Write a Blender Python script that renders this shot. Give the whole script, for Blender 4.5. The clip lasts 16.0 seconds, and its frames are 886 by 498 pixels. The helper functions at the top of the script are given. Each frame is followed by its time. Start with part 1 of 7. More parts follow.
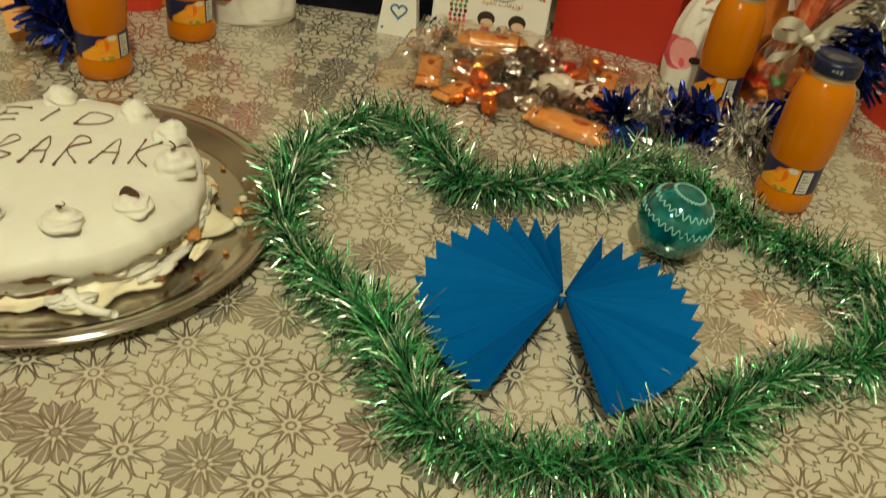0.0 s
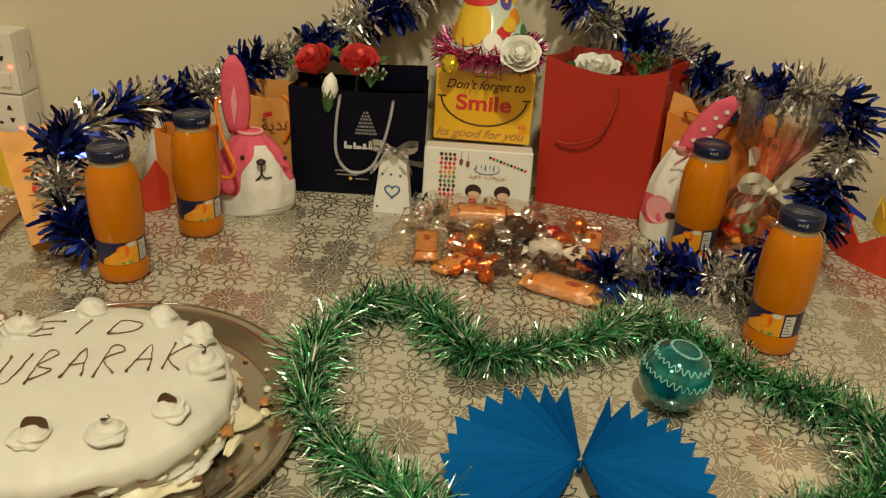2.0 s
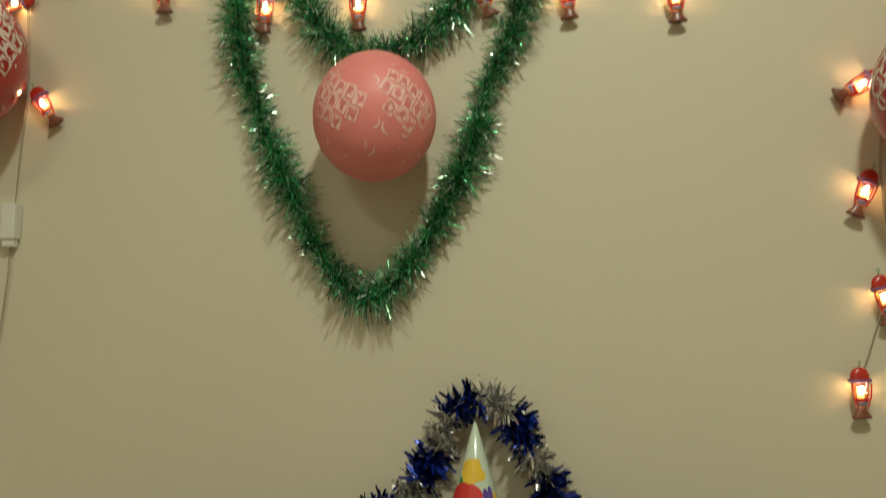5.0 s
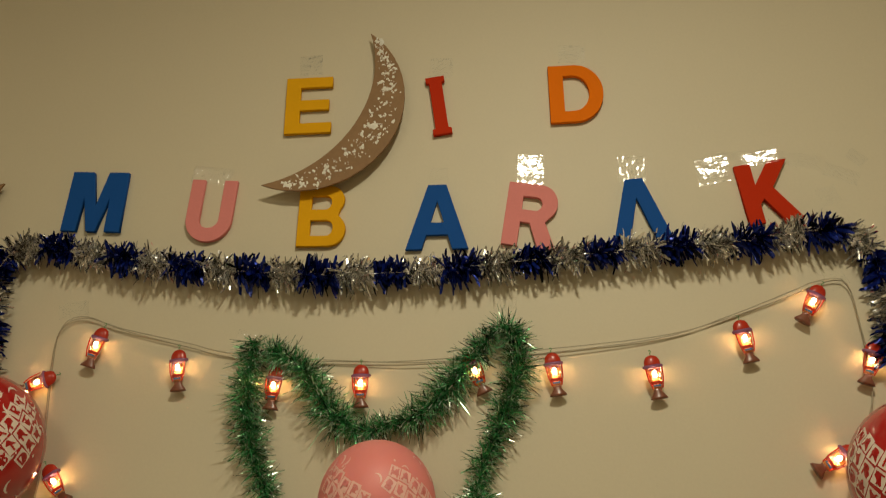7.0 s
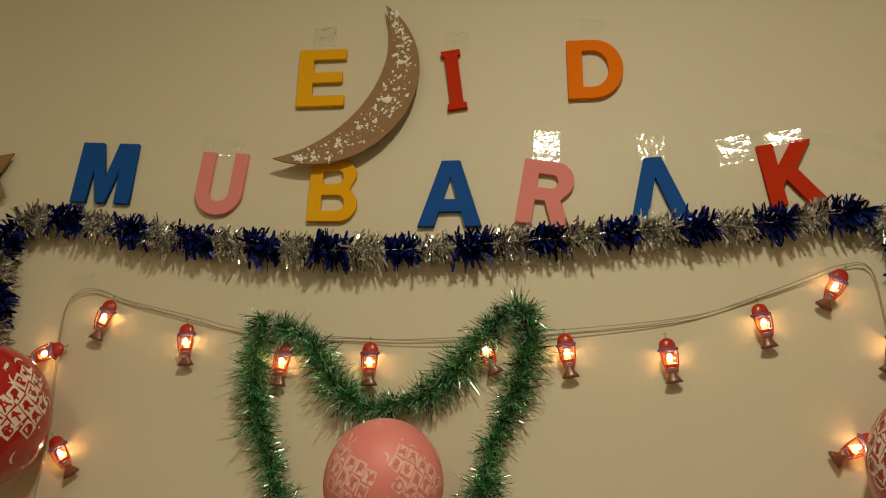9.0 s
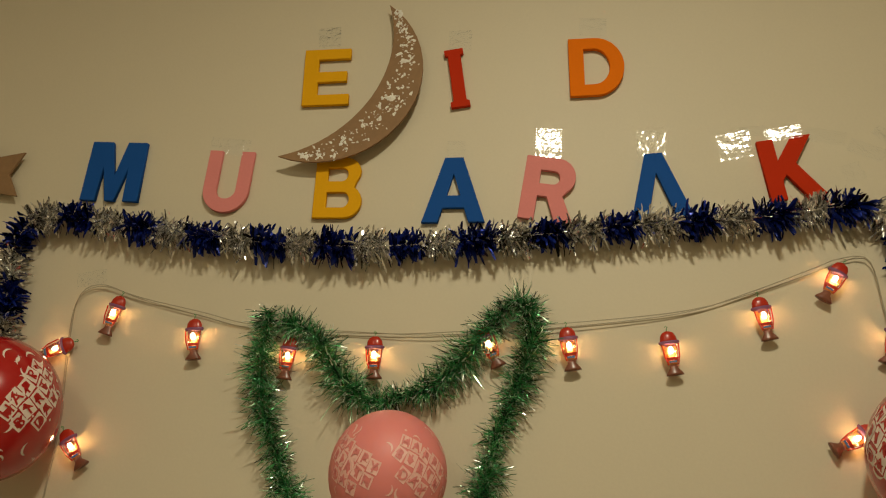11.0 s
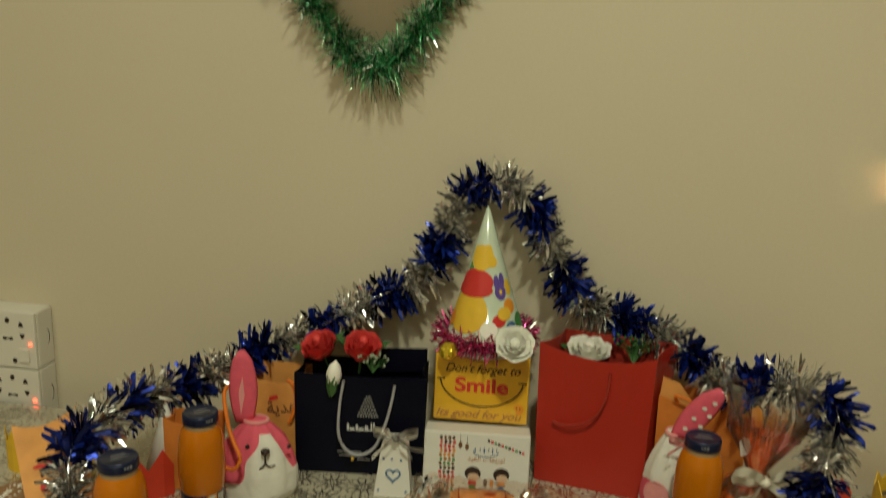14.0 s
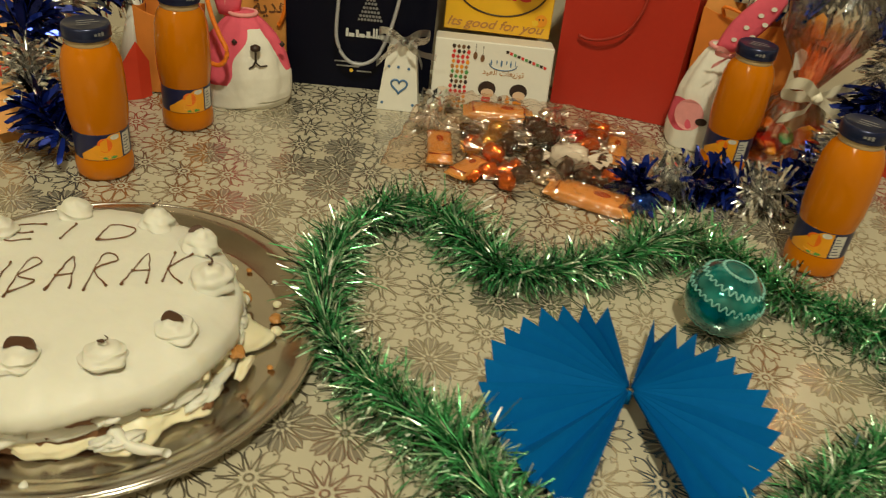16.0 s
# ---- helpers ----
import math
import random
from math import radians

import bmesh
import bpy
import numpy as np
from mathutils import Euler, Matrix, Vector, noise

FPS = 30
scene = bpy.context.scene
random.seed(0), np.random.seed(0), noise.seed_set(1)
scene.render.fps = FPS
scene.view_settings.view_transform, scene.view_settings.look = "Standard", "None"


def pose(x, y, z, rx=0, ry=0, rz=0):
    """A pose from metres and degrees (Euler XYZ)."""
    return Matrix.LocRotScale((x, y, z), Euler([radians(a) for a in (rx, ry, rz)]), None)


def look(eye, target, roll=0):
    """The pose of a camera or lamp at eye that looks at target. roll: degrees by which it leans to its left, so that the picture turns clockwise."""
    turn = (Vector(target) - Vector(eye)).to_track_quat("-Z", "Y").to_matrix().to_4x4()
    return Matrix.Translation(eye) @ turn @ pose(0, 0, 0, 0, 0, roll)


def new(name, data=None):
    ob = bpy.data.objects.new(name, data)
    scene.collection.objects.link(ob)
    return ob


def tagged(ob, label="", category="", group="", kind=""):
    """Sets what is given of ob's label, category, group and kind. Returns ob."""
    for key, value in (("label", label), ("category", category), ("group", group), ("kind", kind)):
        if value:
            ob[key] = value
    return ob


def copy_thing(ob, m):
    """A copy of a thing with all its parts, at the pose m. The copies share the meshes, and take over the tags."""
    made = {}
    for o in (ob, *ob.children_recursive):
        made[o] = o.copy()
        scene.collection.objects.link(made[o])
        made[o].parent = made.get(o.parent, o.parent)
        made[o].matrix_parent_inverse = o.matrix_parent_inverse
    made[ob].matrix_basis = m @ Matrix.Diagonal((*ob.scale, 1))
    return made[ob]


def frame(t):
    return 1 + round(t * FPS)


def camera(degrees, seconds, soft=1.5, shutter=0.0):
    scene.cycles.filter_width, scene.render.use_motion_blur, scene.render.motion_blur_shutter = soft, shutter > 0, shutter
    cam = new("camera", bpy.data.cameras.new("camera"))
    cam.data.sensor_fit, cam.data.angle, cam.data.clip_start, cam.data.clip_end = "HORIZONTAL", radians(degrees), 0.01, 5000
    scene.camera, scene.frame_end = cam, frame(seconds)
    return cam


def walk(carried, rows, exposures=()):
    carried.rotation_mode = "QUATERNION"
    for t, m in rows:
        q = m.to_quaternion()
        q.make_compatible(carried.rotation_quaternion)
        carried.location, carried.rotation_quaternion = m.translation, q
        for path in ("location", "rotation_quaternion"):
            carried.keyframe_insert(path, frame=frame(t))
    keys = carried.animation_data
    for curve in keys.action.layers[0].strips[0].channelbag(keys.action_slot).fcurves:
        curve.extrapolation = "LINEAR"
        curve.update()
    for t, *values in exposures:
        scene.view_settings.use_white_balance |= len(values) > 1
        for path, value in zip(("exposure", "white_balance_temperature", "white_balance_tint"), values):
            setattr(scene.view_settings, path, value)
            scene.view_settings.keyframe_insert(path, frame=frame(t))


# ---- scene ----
cam = camera(56.1, 16.0, 1.1, 0.4)
PATH = [
    (0, (0.155, -1.03, 1.12), (-0.048, 0.558, -0.078), 8.0),
    (0.5, (0.159, -1.044, 1.145), (-0.079, 0.616, 0.056), 6.4),
    (1, (0.129, -1.065, 1.162), (-0.127, 0.652, 0.167), 3.3),
    (1.5, (0.128, -1.061, 1.164), (-0.115, 0.678, 0.206), 3.4),
    (2, (0.134, -1.055, 1.167), (-0.084, 0.71, 0.251), 3.3),
    (2.5, (0.128, -1.05, 1.175), (-0.076, 0.735, 0.296), 3.5),
    (3, (0.126, -1.052, 1.194), (-0.079, 0.778, 0.415), 3.6),
    (3.5, (0.126, -1.06, 1.207), (-0.074, 0.81, 0.526), 3.7),
    (4, (0.128, -1.078, 1.255), (-0.087, 0.853, 0.782), 2.8),
    (4.5, (0.13, -1.105, 1.297), (-0.1, 0.863, 1.026), 1.9),
    (5, (0.107, -1.15, 1.226), (-0.089, 0.834, 1.382), 1.6),
    (5.2, (0.108, -1.158, 1.255), (-0.083, 0.822, 1.472), 1.3),
    (7.3, (0.101, -1.271, 1.426), (-0.07, 0.595, 2.124), 0.3),
    (7.5, (0.103, -1.274, 1.422), (-0.079, 0.592, 2.117), 0.5),
    (8, (0.105, -1.256, 1.426), (-0.095, 0.615, 2.103), 0.9),
    (8.5, (0.102, -1.245, 1.428), (-0.104, 0.634, 2.081), 1.4),
    (9, (0.105, -1.234, 1.427), (-0.104, 0.651, 2.063), 1.7),
    (11.5, (0.114, -1.246, 1.388), (-0.119, 0.632, 2.037), 1.8),
    (12, (0.108, -1.217, 1.351), (-0.121, 0.731, 1.743), 1.9),
    (12.5, (0.108, -1.18, 1.331), (-0.156, 0.8, 1.429), 1.6),
    (13, (0.127, -1.117, 1.293), (-0.187, 0.858, 1.273), 2.3),
    (13.5, (0.152, -1.073, 1.291), (-0.168, 0.888, 1.062), 2.6),
    (14, (0.135, -1.052, 1.285), (-0.138, 0.867, 0.794), 2.4),
    (14.5, (0.133, -1.048, 1.237), (-0.111, 0.803, 0.521), 2.6),
    (15, (0.135, -1.045, 1.177), (-0.061, 0.714, 0.246), 4.1),
    (15.5, (0.121, -1.027, 1.144), (-0.013, 0.647, 0.057), 6.0),
    (16, (0.075, -0.998, 1.133), (-0.019, 0.661, 0.018), 6.7),
]
LAMP_WATTS = 25.0
EXPOSURES = [(0.0, 0.54, 6500, 4), (1.0, 0.48, 6500, 12), (3.0, 0.45, 6500, 12), (4.0, 0.34, 6250, 6), (4.5, 0.26, 6000, 5), (5.2, 0.05, 5450, 1), (7.3, -0.16, 6500, 12), (11.5, -0.16, 6500, 12), (12.5, -0.12, 5650, 0), (13.0, -0.12, 5500, -6), (13.5, -0.05, 5600, -4), (14.0, 0.08, 5950, 2), (14.5, 0.26, 6350, 7), (15.0, 0.36, 6500, 9), (16.0, 0.48, 6500, 7)]
walk(cam, [(t, look(eye, target, roll)) for t, eye, target, roll in PATH], EXPOSURES)


# ---- world and light: an evening room under one warm ceiling lamp, plus an unseen fill ----
world = bpy.data.worlds.new("world")
scene.world = world
world.use_nodes = True
world.node_tree.nodes["Background"].inputs["Color"].default_value = (0.9, 0.8, 0.62, 1)
world.node_tree.nodes["Background"].inputs["Strength"].default_value = 0.03
lamp_data = bpy.data.lights.new("ceiling_lamp", "AREA")
lamp_data.shape, lamp_data.size, lamp_data.energy, lamp_data.color = "DISK", 0.16, LAMP_WATTS, (1.0, 0.93, 0.67)
# Broad weak fill, added out of view only to lift the shadows
fill_data = bpy.data.lights.new("second_ceiling_lamp", "AREA")
fill_data.shape, fill_data.size, fill_data.energy, fill_data.color = "DISK", 0.5, LAMP_WATTS * 0.45, (1.0, 0.93, 0.67)
second = new("second_ceiling_lamp", fill_data)
second.matrix_world = pose(-0.9, -2.5, 2.8)
lamp = new("ceiling_lamp", lamp_data)
lamp.matrix_world = pose(0.28, -1.4, 2.74)

# ---- materials ----
def nodes_of(name):
    m = bpy.data.materials.new(name)
    m.use_nodes = True
    t = m.node_tree
    return m, t.nodes, t.links, t.nodes["Principled BSDF"]


def math_node(n, l, op, a, b=None, c=None):
    k = n.new("ShaderNodeMath")
    k.operation = op
    for i, v in enumerate((a, b, c)):
        if v is None:
            continue
        if isinstance(v, (int, float)):
            k.inputs[i].default_value = v
        else:
            l.new(v, k.inputs[i])
    return k.outputs[0]


def mat(name, colour, rough=0.5, metal=0.0, grain=60.0, amount=0.12, bump=0.05, coat=0.0, sss=0.0, island=0.0, blotch=8.0, spec=0.5):
    """A surface of one colour with grain, blotches and relief at two scales."""
    m, n, l, p = nodes_of(name)
    co = n.new("ShaderNodeTexCoord").outputs["Object"]
    fine, wide = n.new("ShaderNodeTexNoise"), n.new("ShaderNodeTexNoise")
    fine.inputs["Scale"].default_value, fine.inputs["Detail"].default_value = grain, 5
    wide.inputs["Scale"].default_value, wide.inputs["Detail"].default_value = blotch, 3
    l.new(co, fine.inputs["Vector"]), l.new(co, wide.inputs["Vector"])
    s = math_node(n, l, "ADD", math_node(n, l, "MULTIPLY", fine.outputs["Fac"], 0.5), math_node(n, l, "MULTIPLY", wide.outputs["Fac"], 0.5))
    if island:
        rnd = n.new("ShaderNodeNewGeometry").outputs["Random Per Island"]
        s = math_node(n, l, "ADD", s, math_node(n, l, "MULTIPLY", math_node(n, l, "SUBTRACT", rnd, 0.5), island))
    ramp = n.new("ShaderNodeMapRange")
    ramp.inputs["From Min"].default_value, ramp.inputs["From Max"].default_value = 0.25, 0.75
    ramp.inputs["To Min"].default_value, ramp.inputs["To Max"].default_value = 1 - amount, 1 + amount
    ramp.clamp = not island
    l.new(s, ramp.inputs["Value"])
    mix = n.new("ShaderNodeVectorMath")
    mix.operation = "SCALE"
    mix.inputs[0].default_value = colour
    l.new(ramp.outputs[0], mix.inputs["Scale"])
    l.new(mix.outputs[0], p.inputs["Base Color"])
    p.inputs["Roughness"].default_value, p.inputs["Metallic"].default_value = rough, metal
    p.inputs["Coat Weight"].default_value, p.inputs["Coat Roughness"].default_value = coat, 0.08
    p.inputs["Specular IOR Level"].default_value = spec
    if sss:
        p.inputs["Subsurface Weight"].default_value = sss
        p.inputs["Subsurface Radius"].default_value = (0.01, 0.006, 0.003)
        p.inputs["Subsurface Scale"].default_value = 0.5
    if bump:
        b = n.new("ShaderNodeBump")
        b.inputs["Strength"].default_value, b.inputs["Distance"].default_value = bump, 0.002
        l.new(s, b.inputs["Height"])
        l.new(b.outputs[0], p.inputs["Normal"])
    return m


def clear(name, tint=(1, 1, 1), gloss=0.25, rough=0.12, grain=40.0, bump=0.6):
    """Thin clear plastic film: lets light through and shines."""
    m, n, l, p = nodes_of(name)
    n.remove(p)
    tr, gl, mx = n.new("ShaderNodeBsdfTransparent"), n.new("ShaderNodeBsdfGlossy"), n.new("ShaderNodeMixShader")
    tr.inputs["Color"].default_value = (*tint, 1)
    gl.inputs["Roughness"].default_value = rough
    co, nz, b = n.new("ShaderNodeTexCoord"), n.new("ShaderNodeTexNoise"), n.new("ShaderNodeBump")
    nz.inputs["Scale"].default_value = grain
    b.inputs["Strength"].default_value, b.inputs["Distance"].default_value = bump, 0.004
    l.new(co.outputs["Object"], nz.inputs["Vector"]), l.new(nz.outputs["Fac"], b.inputs["Height"])
    l.new(b.outputs[0], gl.inputs["Normal"])
    fr = n.new("ShaderNodeFresnel")
    l.new(b.outputs[0], fr.inputs["Normal"])
    l.new(math_node(n, l, "MULTIPLY_ADD", fr.outputs[0], 0.8, gloss), mx.inputs[0])
    l.new(tr.outputs[0], mx.inputs[1]), l.new(gl.outputs[0], mx.inputs[2])
    l.new(mx.outputs[0], n["Material Output"].inputs["Surface"])
    return m


def glow(name, colour, strength):
    m, n, l, p = nodes_of(name)
    p.inputs["Base Color"].default_value = (*colour, 1)
    p.inputs["Emission Color"].default_value, p.inputs["Emission Strength"].default_value = (*colour, 1), strength
    return m


def cloth_material():
    """Cream vinyl tablecloth printed with outlined and solid silver daisies."""
    m, n, l, p = nodes_of("tablecloth_vinyl")
    co = n.new("ShaderNodeTexCoord").outputs["Object"]
    sep0 = n.new("ShaderNodeSeparateXYZ")
    l.new(co, sep0.inputs[0])
    flat = n.new("ShaderNodeCombineXYZ")
    l.new(sep0.outputs[0], flat.inputs[0]), l.new(sep0.outputs[1], flat.inputs[1])
    nz = n.new("ShaderNodeTexNoise")
    nz.inputs["Scale"].default_value, nz.inputs["Detail"].default_value = 3.0, 4
    l.new(co, nz.inputs["Vector"])
    v = n.new("ShaderNodeTexVoronoi")
    v.voronoi_dimensions = "2D"
    v.inputs["Scale"].default_value, v.inputs["Randomness"].default_value = 24.5, 0.28
    l.new(flat.outputs[0], v.inputs["Vector"])
    sub = n.new("ShaderNodeVectorMath")
    sub.operation = "SUBTRACT"
    l.new(flat.outputs[0], sub.inputs[0]), l.new(v.outputs["Position"], sub.inputs[1])
    s = n.new("ShaderNodeSeparateXYZ")
    l.new(sub.outputs[0], s.inputs[0])
    cs = n.new("ShaderNodeSeparateColor")
    l.new(v.outputs["Color"], cs.inputs[0])
    r = math_node(n, l, "MULTIPLY", v.outputs["Distance"], 1 / 24.5)
    ang = math_node(n, l, "ADD", math_node(n, l, "ARCTAN2", s.outputs[1], s.outputs[0]), math_node(n, l, "MULTIPLY", cs.outputs[1], 6.28))
    size = math_node(n, l, "MULTIPLY_ADD", cs.outputs[2], 0.003, 0.0225)
    petals = 10.0
    wave = math_node(n, l, "ABSOLUTE", math_node(n, l, "COSINE", math_node(n, l, "MULTIPLY", ang, petals / 2)))
    q = math_node(n, l, "DIVIDE", r, size)
    off = math_node(n, l, "MULTIPLY", math_node(n, l, "MULTIPLY", r, math_node(n, l, "ARCCOSINE", wave)), 2 / petals)
    solid = math_node(n, l, "GREATER_THAN", cs.outputs[0], 0.74)
    # half width of a petal at this radius, and its cleft end with two points
    grow = n.new("ShaderNodeMapRange")
    grow.interpolation_type = "SMOOTHSTEP"
    grow.inputs["From Min"].default_value, grow.inputs["From Max"].default_value = 0.20, 0.78
    grow.inputs["To Min"].default_value, grow.inputs["To Max"].default_value = 0.0006, 0.0049
    l.new(q, grow.inputs["Value"])
    half = grow.outputs[0]
    share = math_node(n, l, "DIVIDE", off, half)
    peak = math_node(n, l, "SUBTRACT", 1.0, math_node(n, l, "ABSOLUTE", math_node(n, l, "MULTIPLY_ADD", share, 2.0, -0.9)))
    end = math_node(n, l, "MULTIPLY", size, math_node(n, l, "MULTIPLY_ADD", peak, 0.15, 0.84))
    d = math_node(n, l, "MAXIMUM", math_node(n, l, "SUBTRACT", off, half), math_node(n, l, "MULTIPLY", math_node(n, l, "SUBTRACT", r, end), 0.8))
    thick = math_node(n, l, "MULTIPLY_ADD", nz.outputs["Fac"], 0.0005, 0.00050)
    line = math_node(n, l, "MULTIPLY", math_node(n, l, "LESS_THAN", math_node(n, l, "ABSOLUTE", d), thick), math_node(n, l, "MULTIPLY", math_node(n, l, "LESS_THAN", q, 1.1), math_node(n, l, "GREATER_THAN", q, 0.24)))
    inside = math_node(n, l, "MULTIPLY", math_node(n, l, "LESS_THAN", d, 0.0), math_node(n, l, "LESS_THAN", q, 1.0))
    side_vein = math_node(n, l, "LESS_THAN", math_node(n, l, "ABSOLUTE", math_node(n, l, "SUBTRACT", share, 0.5)), 0.09)
    vein = math_node(n, l, "MULTIPLY", math_node(n, l, "LESS_THAN", off, 0.0003), math_node(n, l, "MULTIPLY", math_node(n, l, "LESS_THAN", q, 0.52), math_node(n, l, "GREATER_THAN", q, 0.2)))
    hub = math_node(n, l, "LESS_THAN", math_node(n, l, "ABSOLUTE", math_node(n, l, "SUBTRACT", r, 0.0026)), 0.0008)
    fine = n.new("ShaderNodeTexNoise")
    fine.inputs["Scale"].default_value = 900
    l.new(co, fine.inputs["Vector"])
    blank = math_node(n, l, "MULTIPLY", inside, solid)
    etched = math_node(n, l, "MULTIPLY", blank, side_vein)
    blank = math_node(n, l, "SUBTRACT", blank, math_node(n, l, "MULTIPLY", etched, 0.7))
    foil = math_node(n, l, "MAXIMUM", line, math_node(n, l, "MAXIMUM", vein, hub))
    ground = n.new("ShaderNodeMix")
    ground.data_type = "RGBA"
    ground.inputs["A"].default_value, ground.inputs["B"].default_value = (0.42, 0.38, 0.285, 1), (0.535, 0.49, 0.38, 1)
    l.new(nz.outputs["Fac"], ground.inputs["Factor"])
    col = n.new("ShaderNodeMix")
    col.data_type = "RGBA"
    col.inputs["B"].default_value = (0.46, 0.42, 0.345, 1)
    dim = n.new("ShaderNodeMix")
    dim.data_type = "RGBA"
    dim.inputs["B"].default_value = (0.46, 0.42, 0.34, 1)
    l.new(blank, dim.inputs["Factor"]), l.new(ground.outputs["Result"], dim.inputs["A"])
    l.new(foil, col.inputs["Factor"]), l.new(dim.outputs["Result"], col.inputs["A"])
    l.new(col.outputs["Result"], p.inputs["Base Color"])
    l.new(math_node(n, l, "MAXIMUM", math_node(n, l, "MULTIPLY", foil, 0.85), math_node(n, l, "MULTIPLY", blank, 0.65)), p.inputs["Metallic"])
    l.new(math_node(n, l, "MULTIPLY_ADD", nz.outputs["Fac"], 0.14, 0.14), p.inputs["Roughness"])
    b = n.new("ShaderNodeBump")
    b.inputs["Strength"].default_value, b.inputs["Distance"].default_value = 0.25, 0.0015
    h = math_node(n, l, "ADD", math_node(n, l, "MULTIPLY", foil, -0.35), math_node(n, l, "MULTIPLY_ADD", fine.outputs["Fac"], 0.15, math_node(n, l, "MULTIPLY", nz.outputs["Fac"], 3.0)))
    l.new(h, b.inputs["Height"]), l.new(b.outputs[0], p.inputs["Normal"])
    p.inputs["Coat Weight"].default_value, p.inputs["Coat Roughness"].default_value = 0.2, 0.12
    l.new(b.outputs[0], p.inputs["Coat Normal"])
    return m


PLASTER = mat("cream_wall_paint", (0.66, 0.585, 0.44), 0.55, grain=220, amount=0.035, bump=0.12, blotch=2.2)
CEIL = mat("white_ceiling_paint", (0.78, 0.75, 0.68), 0.8, grain=90, amount=0.03)
FLOOR = mat("beige_floor_tile", (0.42, 0.36, 0.28), 0.35, grain=14, amount=0.12)
CLOTH = cloth_material()
WOOD = mat("table_wood", (0.22, 0.13, 0.07), 0.45, grain=30, amount=0.25)
GREEN = mat("green_tinsel_foil", (0.070, 0.30, 0.115), 0.24, 0.5, grain=200, amount=0.5, bump=0, island=1.2)
# Sparkle put into the colour: near-white glint foil, and partly the paler green
GLINT = mat("painted_tinsel_glint", (0.90, 0.93, 0.88), 0.30, 0.9, grain=200, amount=0.2, bump=0)
GREEN_PALE = mat("pale_tinsel_tip_foil", (0.40, 0.60, 0.40), 0.22, 0.7, grain=200, amount=0.4, bump=0, island=1.2)
BLUE = mat("blue_tinsel_foil", (0.007, 0.019, 0.18), 0.26, 0.6, grain=120, amount=0.5, bump=0, island=1.2)
SILVER = mat("silver_tinsel_foil", (0.80, 0.79, 0.77), 0.17, 0.96, grain=120, amount=0.35, bump=0, island=1.0)
PURPLE = mat("magenta_tinsel_foil", (0.58, 0.06, 0.22), 0.25, 0.75, grain=120, amount=0.4, bump=0, island=1.0)
WIRE = mat("clear_wire_sheath", (0.42, 0.36, 0.26), 0.35, grain=100, amount=0.1)
STEEL = mat("steel_tray", (0.50, 0.47, 0.43), 0.20, 1.0, grain=70, amount=0.12, bump=0.06, blotch=5)
CREAM = mat("whipped_cream", (0.69, 0.67, 0.59), 0.50, grain=110, amount=0.04, bump=0.5, sss=0.15, blotch=30)
CUSTARD = mat("custard_filling", (0.76, 0.69, 0.49), 0.4, grain=60, amount=0.12, bump=0.5, sss=0.2)
SPONGE = mat("cake_sponge", (0.17, 0.075, 0.028), 0.7, grain=260, amount=0.35, bump=0.8)
CHOC = mat("chocolate", (0.07, 0.028, 0.012), 0.35, grain=90, amount=0.25, bump=0.2)
TOFFEE = mat("caramel_crumb", (0.45, 0.20, 0.05), 0.4, grain=150, amount=0.3, bump=0.4)
PIPED = mat("piped_chocolate", (0.15, 0.058, 0.022), 0.35, grain=90, amount=0.25, bump=0.2)
# Clear neck glass drawn opaque, its amber light put into the base colour
NECK = mat("amber_lit_glass", (0.40, 0.27, 0.13), 0.10, grain=60, amount=0.3, bump=0.1, coat=1.0)
JUICE = mat("orange_juice_in_glass", (0.54, 0.158, 0.001), 0.14, grain=20, amount=0.08, bump=0, coat=0.3, spec=0.2)
CAPM = mat("navy_metal_cap", (0.012, 0.018, 0.06), 0.28, 0.4, grain=200, amount=0.2, bump=0.05)
LABEL_N = mat("label_navy_print", (0.012, 0.016, 0.07), 0.35, grain=200, amount=0.1, bump=0)
LABEL_O = mat("label_orange_print", (0.80, 0.33, 0.015), 0.35, grain=60, amount=0.2, bump=0)
LABEL_D = mat("label_orange_fruit_print", (0.85, 0.16, 0.01), 0.35, grain=80, amount=0.25, bump=0)
LABEL_W = mat("label_white_print", (0.62, 0.60, 0.55), 0.35, grain=300, amount=0.2, bump=0)
LABEL_G = mat("label_green_print", (0.10, 0.30, 0.05), 0.35, grain=100, amount=0.2, bump=0)
NAVY = mat("navy_card", (0.0028, 0.0032, 0.011), 0.5, grain=240, amount=0.15, bump=0.06, spec=0.12)
REDCARD = mat("red_card", (0.43, 0.022, 0.009), 0.45, grain=240, amount=0.06, bump=0.06)
REDIN = mat("red_card_inside", (0.34, 0.025, 0.012), 0.6, grain=240, amount=0.08, bump=0.06)
WHITECARD = mat("white_card", (0.76, 0.74, 0.68), 0.4, grain=160, amount=0.03, bump=0.03)
YELLOWCARD = mat("yellow_card", (0.78, 0.43, 0.02), 0.28, grain=40, amount=0.10, bump=0.03, coat=0.3)
KRAFT = mat("orange_kraft_paper", (0.72, 0.33, 0.085), 0.50, grain=30, amount=0.30, bump=0.3, blotch=22)
KRAFT_D = mat("deep_orange_paper", (0.62, 0.20, 0.03), 0.55, grain=30, amount=0.2, bump=0.15, blotch=25)
PINKF = mat("pink_felt", (0.72, 0.10, 0.16), 0.75, grain=160, amount=0.12, bump=0.35, blotch=40)
PINKL = mat("pale_pink_felt", (0.78, 0.32, 0.32), 0.75, grain=160, amount=0.1, bump=0.3)
